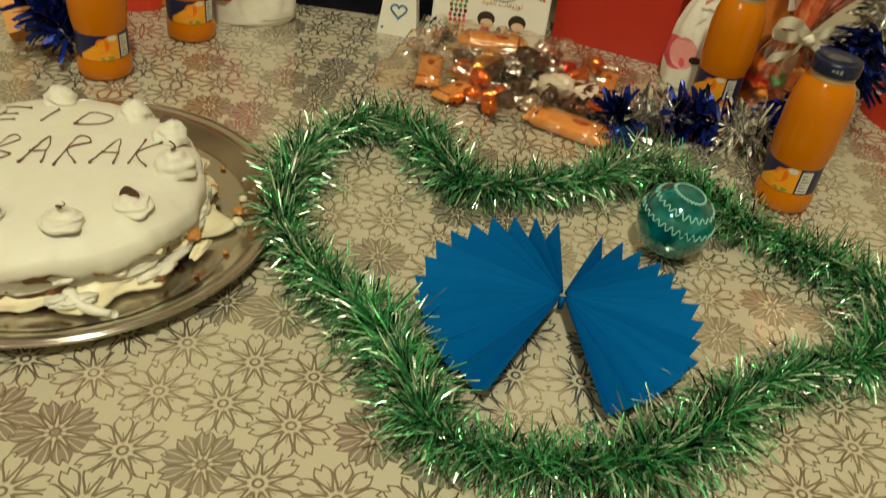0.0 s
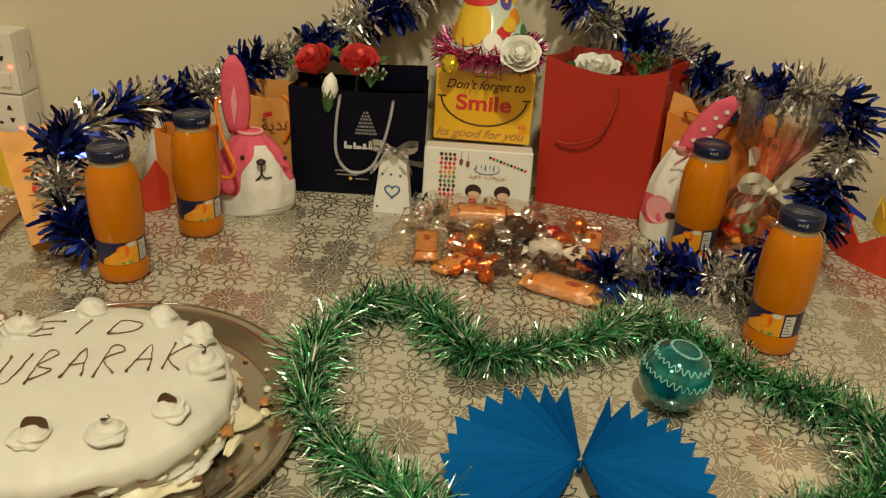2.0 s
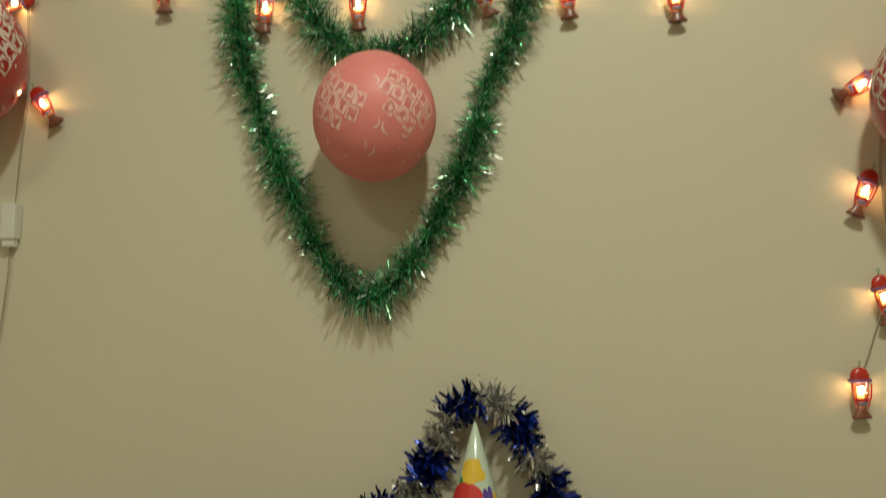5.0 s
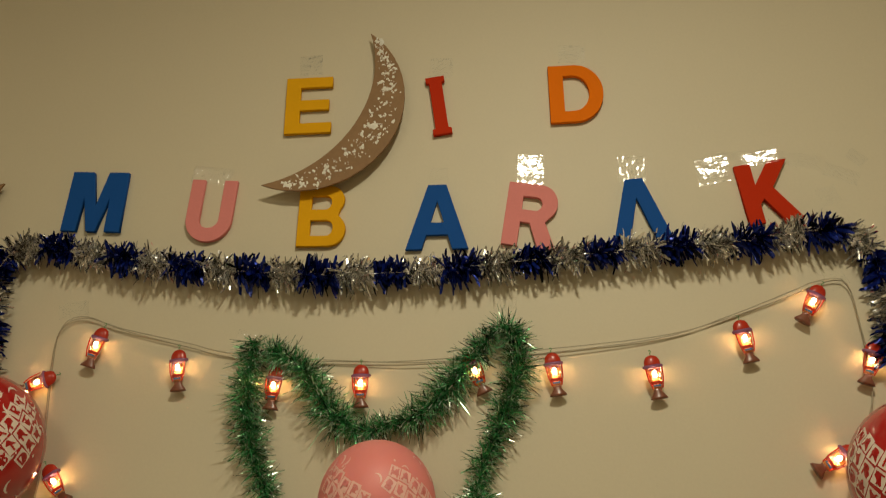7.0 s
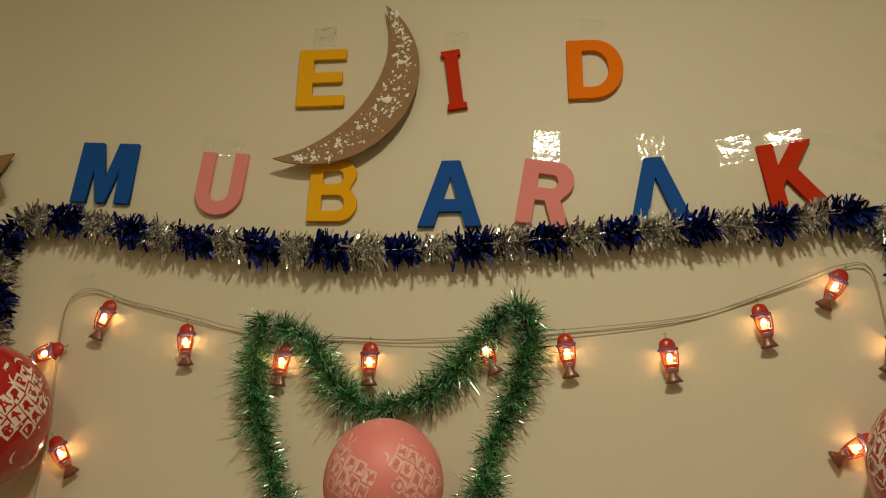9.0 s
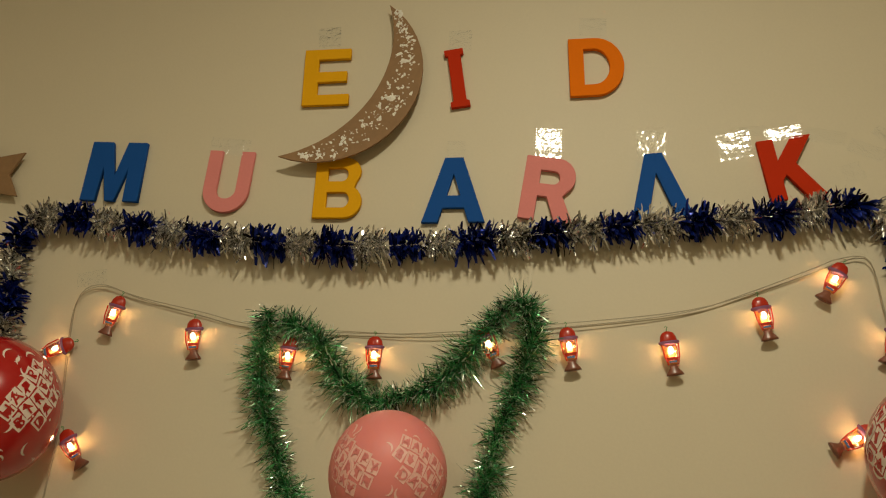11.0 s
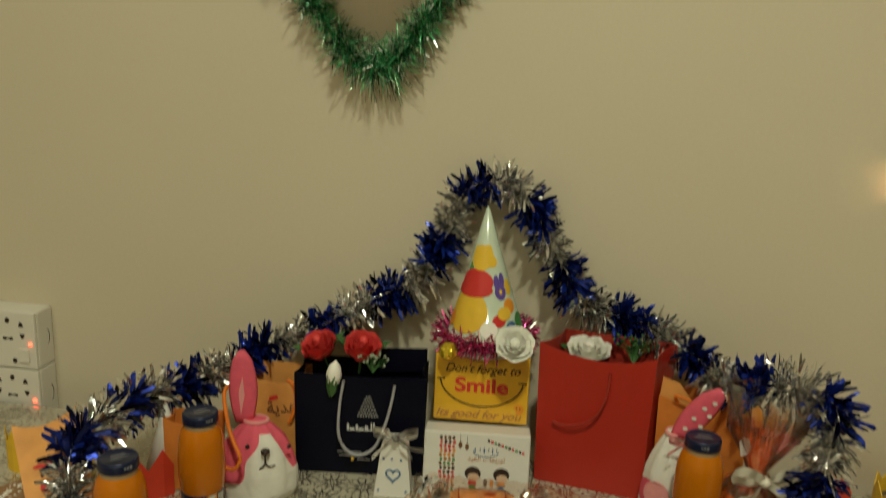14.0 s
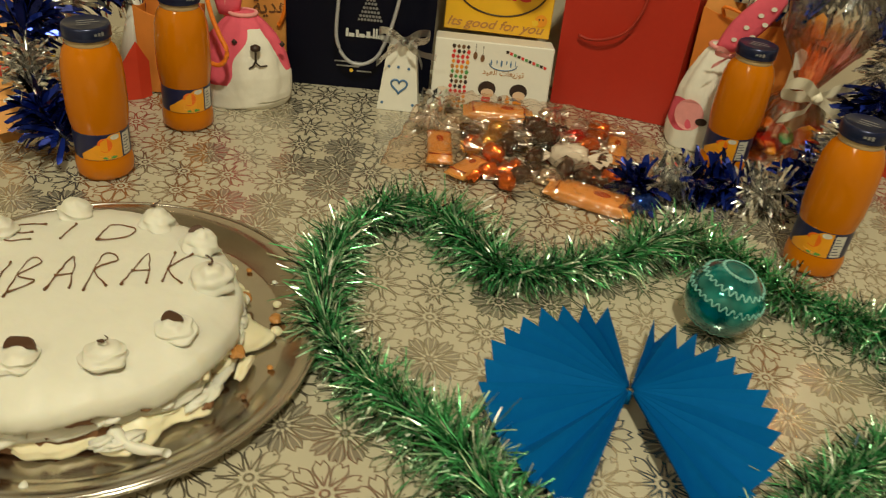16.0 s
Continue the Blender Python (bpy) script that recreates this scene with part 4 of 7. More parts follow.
# ---- the table: cake ----
def cake():
    cx, cy = -0.182, -0.602
    tray = thing("serving_tray", pose(cx + 0.008, cy + 0.008, TOP), "round shiny steel serving tray under the cake", "tray")
    part("rolled_rim", tube("rolled_rim", [(0.1500 * math.cos(a), 0.1500 * math.sin(a), 0.0122) for a in [2 * math.pi * i / 96 for i in range(96)]], 0.0016, STEEL, 8, True), tray)
    part("dish", lathe("dish", [(0.0, 0.0), (0.122, 0.0), (0.126, 0.0005), (0.138, 0.010), (0.147, 0.0132), (0.1488, 0.0130), (0.1488, 0.0112), (0.147, 0.0105), (0.139, 0.0075), (0.128, -0.0000), (0.0, -0.0002)], STEEL, 96, cap=False), tray)
    c = thing("cream_cake", pose(cx, cy, TOP + 0.0012), "round layered cream cake with chocolate writing and cream rosettes", "cake")

    def rough_disc(name, r0, z0, z1, material, amp, seed, lobes=(), sag=(), dome=0.0, flare=0.0, ridges=0.0, lip=0.0):
        """A slumped layer with an uneven edge; lobes push it outwards, sag pulls its hem down, both by angle."""
        side = 9
        rings = [(0.90, z0 + 0.001)] + [(1.0 + flare * (1 - k / side) - 0.03 * (k / side) ** 4, z0 + (z1 - z0) * k / side) for k in range(side + 1)]
        rings += [(0.945 + lip * 0.3, z1 + 0.0006 + lip * 0.02), (0.91, z1 + 0.0008), (0.85, z1 + dome * 0.2), (0.72, z1 + dome * 0.5), (0.55, z1 + dome * 0.75), (0.35, z1 + dome * 0.92), (0.12, z1 + dome)]
        seg, verts, faces = 180, [], []
        for k, (f, z) in enumerate(rings):
            low = max(0.0, 1 - max(0, k - 1) / side)
            w = 1.0 if k <= side else max(0.0, 1 - (k - side) / 5)
            for i in range(seg):
                a = 2 * math.pi * i / seg
                ca, sa = math.cos(a), math.sin(a)
                e = noise.noise(Vector((ca * 2.2, sa * 2.2, seed))) + 0.55 * noise.noise(Vector((ca * 6, sa * 6, seed + z * 40))) + 0.40 * noise.noise(Vector((ca * 15, sa * 15, seed + z * 110))) + 0.22 * noise.noise(Vector((ca * 34, sa * 34, seed + z * 190)))
                r = r0 * f + amp * e * w
                # smears left by the spreading knife run round the side
                r += ridges * w * noise.noise(Vector((ca * 3.0, sa * 3.0, z * 420 + seed)))
                push = sum(le * math.exp(-(((math.degrees(a) - la + 180) % 360 - 180) / lw) ** 2) for la, lw, le in lobes)
                drop = sum(le * math.exp(-(((math.degrees(a) - la + 180) % 360 - 180) / lw) ** 2) for la, lw, le in sag)
                r += push * w * (0.35 + 0.65 * low)
                zz = z - (drop + 0.0022 * noise.noise(Vector((ca * 9, sa * 9, seed + 3)))) * low * low
                x, y = r * ca, r * sa
                if k > side:
                    u, v = x * 0.9 + y * 0.4, y * 0.9 - x * 0.4
                    zz += 0.0013 * noise.noise(Vector((x * 38, y * 38, seed + 5))) + 0.0009 * noise.noise(Vector((u * 18, v * 130, seed + 7))) * min(1, (k - side) / 3)
                verts.append((x, y, max(zz, 0.0004)))
        for k in range(len(rings) - 1):
            for i in range(seg):
                j = (i + 1) % seg
                faces.append((k * seg + i, k * seg + j, (k + 1) * seg + j, (k + 1) * seg + i))
        faces += [tuple(range(seg))[::-1], tuple((len(rings) - 1) * seg + i for i in range(seg))]
        return mesh(name, verts, faces, material, smooth=True)
    part("sponge_layer", rough_disc("sponge_layer", 0.099, 0.0, 0.014, SPONGE, 0.004, 1.0, ((250, 20, 0.002), (290, 8, 0.004), (335, 7, 0.006), (0, 5, 0.007))), c, None, "brown sponge layer")
    part("custard_layer", rough_disc("custard_layer", 0.098, 0.0015, 0.013, CUSTARD, 0.007, 2.0, ((-48, 12, 0.014), (-24, 8, 0.016), (14, 8, 0.026), (40, 8, 0.010), (228, 16, 0.014), (140, 30, 0.010)), (), 0, 0.03, 0.0015), c, None, "spilling yellow custard layer")
    part("cream_layer", rough_disc("cream_layer", 0.098, 0.012, 0.022, CREAM, 0.006, 6.0, ((258, 15, 0.020), (-32, 16, 0.008), (4, 10, 0.007), (222, 12, 0.012), (130, 40, 0.010)), ((258, 14, 0.011), (222, 10, 0.004)), 0, 0.02, 0.003), c, None, "white cream layer")
    part("sponge_layer", rough_disc("sponge_layer", 0.099, 0.018, 0.027, SPONGE, 0.003, 4.0), c, None, "brown sponge layer")

    def top_z(r):
        """Height of the cream's upper side: a low dome that falls off round the rim."""
        if r < 0.08:
            return 0.0515 - 0.004 * (r / 0.08) ** 2
        return 0.0475 - 0.12 * (r - 0.08) - 14 * (r - 0.08) ** 2

    def cream_top():
        """The smooth blanket of cream: an overhanging, sagging hem under a rounded shoulder."""
        big, seg, verts, faces = 0.1060, 200, [], []
        rows = [(0.90, 0.0275, 1), (0.985, 0.0250, 1), (1.0, 0.0262, 1), (1.004, 0.0290, 0.85), (1.0, 0.0322, 0.6)]
        rows += [(q, top_z(big * q), max(0.0, (q - 0.8) * 2.4)) for q in (0.985, 0.965, 0.94, 0.91, 0.88, 0.84, 0.79, 0.73, 0.66, 0.58, 0.49, 0.40, 0.30, 0.20, 0.10, 0.03)]
        for k, (f, z, low) in enumerate(rows):
            for i in range(seg):
                a = 2 * math.pi * i / seg
                ca, sa = math.cos(a), math.sin(a)
                e = noise.noise(Vector((ca * 2.2, sa * 2.2, 8))) + 0.5 * noise.noise(Vector((ca * 6, sa * 6, 8 + z * 30))) + low * 0.35 * noise.noise(Vector((ca * 14, sa * 14, 8 + z * 60)))
                out = sum(le * math.exp(-(((math.degrees(a) - la + 180) % 360 - 180) / lw) ** 2) for la, lw, le in ((256, 26, 0.004), (-15, 25, 0.003)))
                drop = sum(le * math.exp(-(((math.degrees(a) - la + 180) % 360 - 180) / lw) ** 2) for la, lw, le in ((250, 22, 0.008), (-38, 14, 0.005), (0, 16, 0.006), (205, 18, 0.006), (300, 9, -0.003)))
                r = big * f + (0.0042 * e + out) * f ** 3 + 0.0014 * low * noise.noise(Vector((ca * 3, sa * 3, z * 330)))
                x, y = r * ca, r * sa
                u, v = x * 0.9 + y * 0.4, y * 0.9 - x * 0.4
                zz = z - low * (drop + 0.0035 * noise.noise(Vector((ca * 5, sa * 5, 3))) + 0.0018 * noise.noise(Vector((ca * 13, sa * 13, 4))))
                zz += 0.0009 * noise.noise(Vector((x * 36, y * 36, 13))) + 0.0006 * noise.noise(Vector((u * 16, v * 110, 15)))
                verts.append((x, y, zz))
        for k in range(len(rows) - 1):
            for i in range(seg):
                j = (i + 1) % seg
                faces.append((k * seg + i, k * seg + j, (k + 1) * seg + j, (k + 1) * seg + i))
        faces += [tuple(range(seg))[::-1], tuple((len(rows) - 1) * seg + i for i in range(seg))]
        return mesh("cream_top", verts, faces, CREAM, smooth=True)
    part("cream_top", cream_top(), c, None, "smeared white cream top")

    def torn_edge(a0, a1, count, seed):
        """Ragged lumps of cream, custard and crumb where the layers have torn open."""
        r, verts, faces, slots = random.Random(seed), [], [], []
        ball = bmesh.new()
        bmesh.ops.create_icosphere(ball, subdivisions=3, radius=1.0)
        ball.verts.index_update()
        unit = [v.co.copy() for v in ball.verts]
        tris = [tuple(v.index for v in f.verts) for f in ball.faces]
        ball.free()
        for q in range(count):
            a, z = radians(r.uniform(a0, a1)), r.uniform(0.001, 0.025)
            rad = 0.099 + (0.027 - z) * r.uniform(0.0, 0.8)
            out, along = Vector((math.cos(a), math.sin(a), 0)), Vector((-math.sin(a), math.cos(a), 0))
            kind = r.choice((0, 0, 0, 1, 1, 1, 1, 2, 3))
            big = (r.uniform(0.003, 0.007), r.uniform(0.006, 0.016), r.uniform(0.002, 0.0045))
            if kind > 1:
                big = (0.003, r.uniform(0.0025, 0.005), 0.0022)
            k = len(verts)
            for v in unit:
                f = 1 + 0.7 * noise.noise(v * 1.3 + Vector((q * 3.7, seed, 0))) + 0.25 * noise.noise(v * 3.2 + Vector((q, seed, 2)))
                p = out * (rad + v.x * big[0] * f) + along * v.y * big[1] * f
                verts.append((p.x, p.y, max(z + v.z * big[2] * f - 0.1 * max(0, v.x) * big[0], 0.0005)))
            faces += [tuple(k + i for i in t) for t in tris]
            slots += [kind] * len(tris)
        return mesh("torn_edge", verts, faces, CREAM, CUSTARD, SPONGE, TOFFEE, smooth=True, slots=slots)
    tagged(part("torn_edge", torn_edge(-58, 46, 60, 5), c, None, "ragged lumps of torn cake and custard"), kind="stuff")
    tagged(part("torn_edge", torn_edge(205, 280, 30, 9), c, None, "ragged lumps of torn cake and custard"), kind="stuff")
    # a tongue of cream that has run onto the tray
    a = radians(316)
    d, q = Vector((math.cos(a), math.sin(a), 0)), Vector((-math.sin(a), math.cos(a), 0))
    path = spline([d * 0.100 - q * 0.014 + Vector((0, 0, 0.011)), d * 0.112 - q * 0.010 + Vector((0, 0, 0.0065)), d * 0.119 - q * 0.002 + Vector((0, 0, 0.0040)), d * 0.126 + q * 0.004 + Vector((0, 0, 0.0052)), d * 0.131 + q * 0.005 + Vector((0, 0, 0.0080))], 0.003)
    part("cream_drip", tube("cream_drip", path, 0.0036, CREAM, 10, False, lambda t: 1.15 - 0.55 * t + 0.12 * math.sin(t * 14)), c)
    rosette_at = ((-0.173, -0.675), (-0.130, -0.662), (-0.101, -0.629), (-0.097, -0.577), (-0.119, -0.541), (-0.155, -0.524), (-0.214, -0.525), (-0.251, -0.563), (-0.265, -0.596), (-0.221, -0.672))
    for k, (x, y) in enumerate(rosette_at):
        sq = rng.uniform(0.86, 1.02) * (0.92 if 4 <= k <= 8 else 0.98)
        tall = 0.0105 * sq * (1.65 if 3 <= k <= 8 else 1.0)
        verts, faces, seg = [], [], 56
        for q in range(17):
            t = q / 16
            for i in range(seg):
                a = 2 * math.pi * i / seg
                fluted = 1 + 0.07 * (1 - t) * math.sin(6 * a + 9 * t + k) + 0.06 * math.sin(t * 15 + a + k) * (1 - t * 0.6) + 0.22 * noise.noise(Vector((math.cos(a) * 1.3, math.sin(a) * 1.3, t * 2 + k * 3)))
                rad = 0.0150 * sq * max(0.004, 1 - t ** 2.0) ** 0.62 * fluted
                verts.append((rad * math.cos(a) + 0.0022 * t * t * math.cos(k), rad * math.sin(a) + 0.0022 * t * t * math.sin(k), tall * t - 0.0012 + 0.0005 * math.sin(t * 19 + a)))
        for q in range(16):
            faces += [(q * seg + i, q * seg + (i + 1) % seg, (q + 1) * seg + (i + 1) % seg, (q + 1) * seg + i) for i in range(seg)]
        faces.append(tuple(16 * seg + i for i in range(seg)))
        ros = part("cream_rosette", mesh("cream_rosette", verts, faces, CREAM, smooth=True), c, pose(x - cx, y - cy, top_z(math.hypot(x - cx, y - cy)), rng.uniform(-9, 9), rng.uniform(-9, 9), k * 40))
        if k in (0, 2, 4, 9):
            s = (1.12, 1, 0.85, 1, 0.7, 1, 1, 1, 1, 0.9)[k]
            shard = [(0.0084 * s * math.cos(q), 0.0072 * s * math.sin(q) * (1 + 0.12 * math.sin(3 * q + k))) for q in [math.pi * i / 9 for i in range(10)]]
            part("chocolate_shard", plate("chocolate_shard", shard, 0.0014, CHOC, lambda x2, z2: 14 * x2 * x2), ros, pose(0.001, 0.001, tall * 0.72, -34, rng.uniform(-10, 10), -k * 40 + rng.uniform(-14, 18)), "thin dark chocolate shard")
        elif k != 6:
            curl = [((0.0022 + 0.0012 * math.sin(i)) * math.cos(i * 0.55 + k), (0.0020) * math.sin(i * 0.55 + k), 0.0002 + 0.00052 * i) for i in range(12)]
            part("chocolate_curl", tube("chocolate_curl", spline(curl, 0.0008), 0.0009, CHOC, 6, False, lambda t: 1.1 - 0.8 * t), ros, pose(0.001, -0.001, tall * 0.97, 14, 8, 0), "small dark chocolate curl")
    # piped chocolate writing
    strokes = {"E": [[(.7, 1), (0, .95), (.05, .5), (.6, .52)], [(.05, .5), (.0, 0), (.7, .05)]], "I": [[(.3, 1), (.25, 0)]], "D": [[(.05, 0), (.1, .95), (.75, .8), (.85, .4), (.5, .08), (.05, 0)]], "M": [[(0, 0), (.12, 1), (.42, .25), (.75, 1), (.85, 0)]], "U": [[(.05, 1), (.05, .3), (.3, 0), (.65, .15), (.75, 1)]], "B": [[(.08, -.1), (.12, 1), (.65, .85), (.15, .5), (.75, .3), (.1, 0)]], "A": [[(0, 0), (.42, 1), (.8, 0)], [(.12, .4), (.72, .42)]], "R": [[(.05, -.1), (.1, 1), (.7, .8), (.12, .48), (.75, -.05)]], "K": [[(.1, 1), (.05, 0)], [(.75, .95), (.1, .45), (.8, -.05)]]}

    def wobble(pts):
        """The unsteady line of a hand-held piping bag."""
        return [Vector(p) + Vector((0.0010 * noise.noise(Vector(p) * 160), 0.0010 * noise.noise(Vector(p) * 160 + Vector((9, 0, 0))), 0)) for p in pts]

    def write(word, x, y, turn, h, step):
        for i, ch in enumerate(word):
            for s in strokes[ch]:
                pts = []
                for px, py in s:
                    v = Matrix.Rotation(radians(turn), 3, "Z") @ Vector((i * step + px * step * 0.82 + 0.22 * py * h, py * h, 0))
                    vx, vy = x + v.x - cx + rng.gauss(0, 0.0004), y + v.y - cy + rng.gauss(0, 0.0004)
                    pts.append((vx, vy, top_z(math.hypot(vx, vy)) + 0.0009))
                part("piped_letter", tube("piped_letter", wobble(spline(pts, 0.0018)), 0.00046, PIPED, 6, False, lambda t: 1 + 0.45 * noise.noise(Vector((t * 9, x * 50 + i, 0))) + 1.3 * math.exp(-(t / 0.05) ** 2) + 0.9 * math.exp(-((1 - t) / 0.05) ** 2)), c, None, "thin piped chocolate letter %s" % ch)
    write("MUBARAK", -0.251, -0.643, 22, 0.035, 0.0226)
    write("EID", -0.240, -0.572, 14, 0.022, 0.0285)
    crumbs = [(-0.062, -0.553, 0.0045, TOFFEE), (-0.072, -0.606, 0.0055, TOFFEE), (-0.121, -0.508, 0.006, TOFFEE), (-0.052, -0.600, 0.002, TOFFEE), (-0.066, -0.535, 0.003, CUSTARD), (-0.105, -0.520, 0.005, CUSTARD), (-0.058, -0.565, 0.004, CUSTARD), (-0.180, -0.722, 0.004, TOFFEE), (-0.205, -0.727, 0.003, SPONGE), (-0.150, -0.724, 0.0025, CREAM), (-0.215, -0.722, 0.0045, CREAM), (-0.09, -0.640, 0.004, SPONGE), (-0.098, -0.500, 0.0022, TOFFEE), (-0.075, -0.512, 0.0018, CREAM), (-0.06, -0.63, 0.0018, SPONGE), (-0.245, -0.717, 0.003, TOFFEE)]
    for k, (x, y, r, m) in enumerate(crumbs):
        bm = bmesh.new()
        bmesh.ops.create_icosphere(bm, subdivisions=2, radius=r)
        for v in bm.verts:
            v.co *= 1 + 0.35 * noise.noise(v.co * 300 + Vector((k, 0, 0)))
            v.co.z *= 0.75
        me = bpy.data.meshes.new("cake_crumb")
        bm.to_mesh(me)
        bm.free()
        me.materials.append(m)
        rim = math.hypot(x - cx - 0.008, y - cy - 0.008)
        zz = TOP + 0.0006 + max(0, rim - 0.126) * 0.75 + r * 0.62
        if rim < 0.105:
            zz = TOP + 0.016
        thing("cake_crumb", pose(x, y, zz), "crumb fallen from the cake onto the steel tray", "crumb", "cake crumbs", me)


cake()


# ---- bottles of juice ----
CREST = mat("silver_crest_print", (0.30, 0.30, 0.32), 0.4, 0.4, grain=400, amount=0.3, bump=0)


def bottle():
    b = thing("juice_bottle", Matrix(), "small glass bottle of orange juice with a navy metal cap", "bottle", "orange juice bottles")
    prof = [(0.0215, 0.0), (0.0262, 0.0012), (0.0280, 0.004), (0.0283, 0.012), (0.0272, 0.0165), (0.0264, 0.019), (0.0264, 0.041), (0.0276, 0.045), (0.0290, 0.055), (0.0293, 0.066), (0.0290, 0.082), (0.0276, 0.096), (0.0240, 0.1055), (0.0194, 0.1105), (0.0178, 0.113), (0.0178, 0.118)]
    part("glass_body", lathe("glass_body", prof, JUICE, 40), b, None, "clear glass full of orange juice")
    part("glass_neck", lathe("glass_neck", [(0.0203, 0.1100), (0.0206, 0.1118), (0.0193, 0.1132), (0.0192, 0.1146)], NECK, 36, cap=False), b, None, "clear glass neck above the juice")
    cap = part("cap", lathe("cap", [(0.0182, 0.1145), (0.0197, 0.1148), (0.0201, 0.1158), (0.0194, 0.1170), (0.0199, 0.1188), (0.0199, 0.1255), (0.0192, 0.1278), (0.0178, 0.1285), (0.0171, 0.1276), (0.0, 0.1278)], CAPM, 36, cap=False), b, None, "navy metal screw cap")
    for k in range(3):
        a = radians(18 + k * 9)
        part("cap_mark", box("cap_mark", 0.0022, 0.0003, 0.0022 + 0.001 * (k % 3), CREST, 0, 1, False), cap, Matrix.Rotation(a, 4, "Z") @ pose(0, -0.0200, 0.122))
    for k, (x, y, w) in enumerate(((0, 0.004, 0.018), (0.002, -0.001, 0.022), (-0.002, -0.006, 0.014))):
        part("cap_mark", box("cap_mark", w * 0.8, 0.0012, 0.0003, CREST, 0, 1, False), cap, pose(x, y, 0.1281, 0, 0, 8))

    def wrap(name, a0, a1, zf0, zf1, m, r):
        """A piece of the label: a patch of the band between two angles; zf give its lower and upper edge."""
        n, verts = 16, []
        for i in range(n + 1):
            a = a0 + (a1 - a0) * i / n
            for z in (zf0((a - a0) / (a1 - a0)), zf1((a - a0) / (a1 - a0))):
                verts.append((r * math.sin(radians(a)), -r * math.cos(radians(a)), z))
        return mesh(name, verts, [(2 * i, 2 * i + 2, 2 * i + 3, 2 * i + 1) for i in range(n)], m, smooth=True)
    lab = part("label", wrap("label", -150, 150, lambda t: 0.0190, lambda t: 0.0415, LABEL_N, 0.0268), b, None, "navy and orange paper label")
    part("label_swoosh", wrap("label_swoosh", -48, 38, lambda t: 0.0195, lambda t: 0.0240 + 0.0170 * min(1, t * 1.35), LABEL_O, 0.0270), lab)
    for ca, cz, ra, rz, m, rr in ((2, 0.0325, 15, 0.0062, LABEL_D, 0.02715), (8, 0.0262, 26, 0.0042, LABEL_O, 0.02725), (24, 0.0385, 10, 0.0022, LABEL_W, 0.0272), (10, 0.0215, 15, 0.0014, LABEL_G, 0.0273), (-10, 0.0300, 5, 0.0030, LABEL_O, 0.0273)):
        pts = disc(ca, cz, ra, rz, 18)
        part("label_print", mesh("label_print", [(rr * math.sin(radians(a)), -rr * math.cos(radians(a)), z) for a, z in pts], [tuple(range(18))], m), lab)
    part("label_print", wrap("label_print", 42, 66, lambda t: 0.0205, lambda t: 0.0395, LABEL_W, 0.0270), lab)
    for k in range(6):
        part("label_print", wrap("label_print", 44, 62 - 4 * (k % 3), lambda t: 0.0225 + k * 0.0027, lambda t: 0.0232 + k * 0.0027, LABEL_N, 0.0271), lab)
    return b


BOT = bottle()
for o in BOT.children_recursive:
    if o.name.startswith("cap"):
        squat = Matrix.Translation((0, 0, 0.1145 * 1.075)) @ Matrix.Diagonal((0.955, 0.955, 0.80, 1)) @ Matrix.Translation((0, 0, -0.1145))
    else:
        squat = Matrix.Diagonal((0.865, 0.865, 1.075, 1))
    o.data.transform(squat @ o.matrix_basis)
    o.matrix_basis = Matrix()
for i, (x, y, a) in enumerate(((-0.266, -0.382, 30), (-0.233, -0.272, 26), (0.304, -0.206, -29), (0.358, -0.366, -36))):
    m = pose(x, y, TOP, 0, 0, a)
    if i:
        copy_thing(BOT, m)
    else:
        BOT.matrix_basis = m


# ---- gift bags and boxes ----
def bag_shell(name, w, d, h, outside, inside, dip=0.0, flare=0.0, thick=0.0012):
    """An open paper bag with creased sides and a front rim that sags by dip."""
    def ring(inset, z, f):
        x0, y0 = w / 2 - inset + f, d / 2 - inset + f * 0.3
        out = []
        for i in range(9):
            s = -1 + 2 * i / 8
            out.append((s * x0, -y0 - 0.0015 * math.sin(s * 3) * (z / h), z))
        for i in range(1, 4):
            out.append((x0 - 0.006 * (z / h) * math.sin(math.pi * i / 4), -y0 + 2 * y0 * i / 4, z))
        for i in range(9):
            s = 1 - 2 * i / 8
            out.append((s * x0, y0, z))
        for i in range(1, 4):
            out.append((-x0 + 0.006 * (z / h) * math.sin(math.pi * i / 4), y0 - 2 * y0 * i / 4, z))
        return out
    zs = [0.0, h * 0.28, h * 0.3, h * 0.65, h]
    verts, faces, slots = [], [], []

    def rim(v):
        x, y, z = v
        if z > h * 0.9 and y < 0:
            z -= dip * (1 - (2 * x / w) ** 2) * min(1, -y / (d / 2))
        return (x, y, z)
    rows = [ring(0, z, flare * z / h) for z in zs] + [ring(thick, z, flare * z / h) for z in zs[::-1]]
    n = len(rows[0])
    for row in rows:
        verts += [rim(v) for v in row]
    for k in range(len(rows) - 1):
        for i in range(n):
            j = (i + 1) % n
            faces.append((k * n + i, k * n + j, (k + 1) * n + j, (k + 1) * n + i))
            slots.append(0 if k < len(zs) - 1 else 1)
    faces += [tuple(range(n))[::-1], tuple((len(rows) - 1) * n + i for i in range(n))]
    slots += [0, 1]
    return mesh(name, verts, faces, outside, inside, slots=slots)


def bars(parent, x, z, w, h, m, y, count=1, gap=1.6):
    for k in range(count):
        part("print_bar", box("print_bar", w * (1 - 0.15 * (k % 3)), 0.0004, h, m, 0, 1, False), parent, pose(x, y, z - k * h * gap))


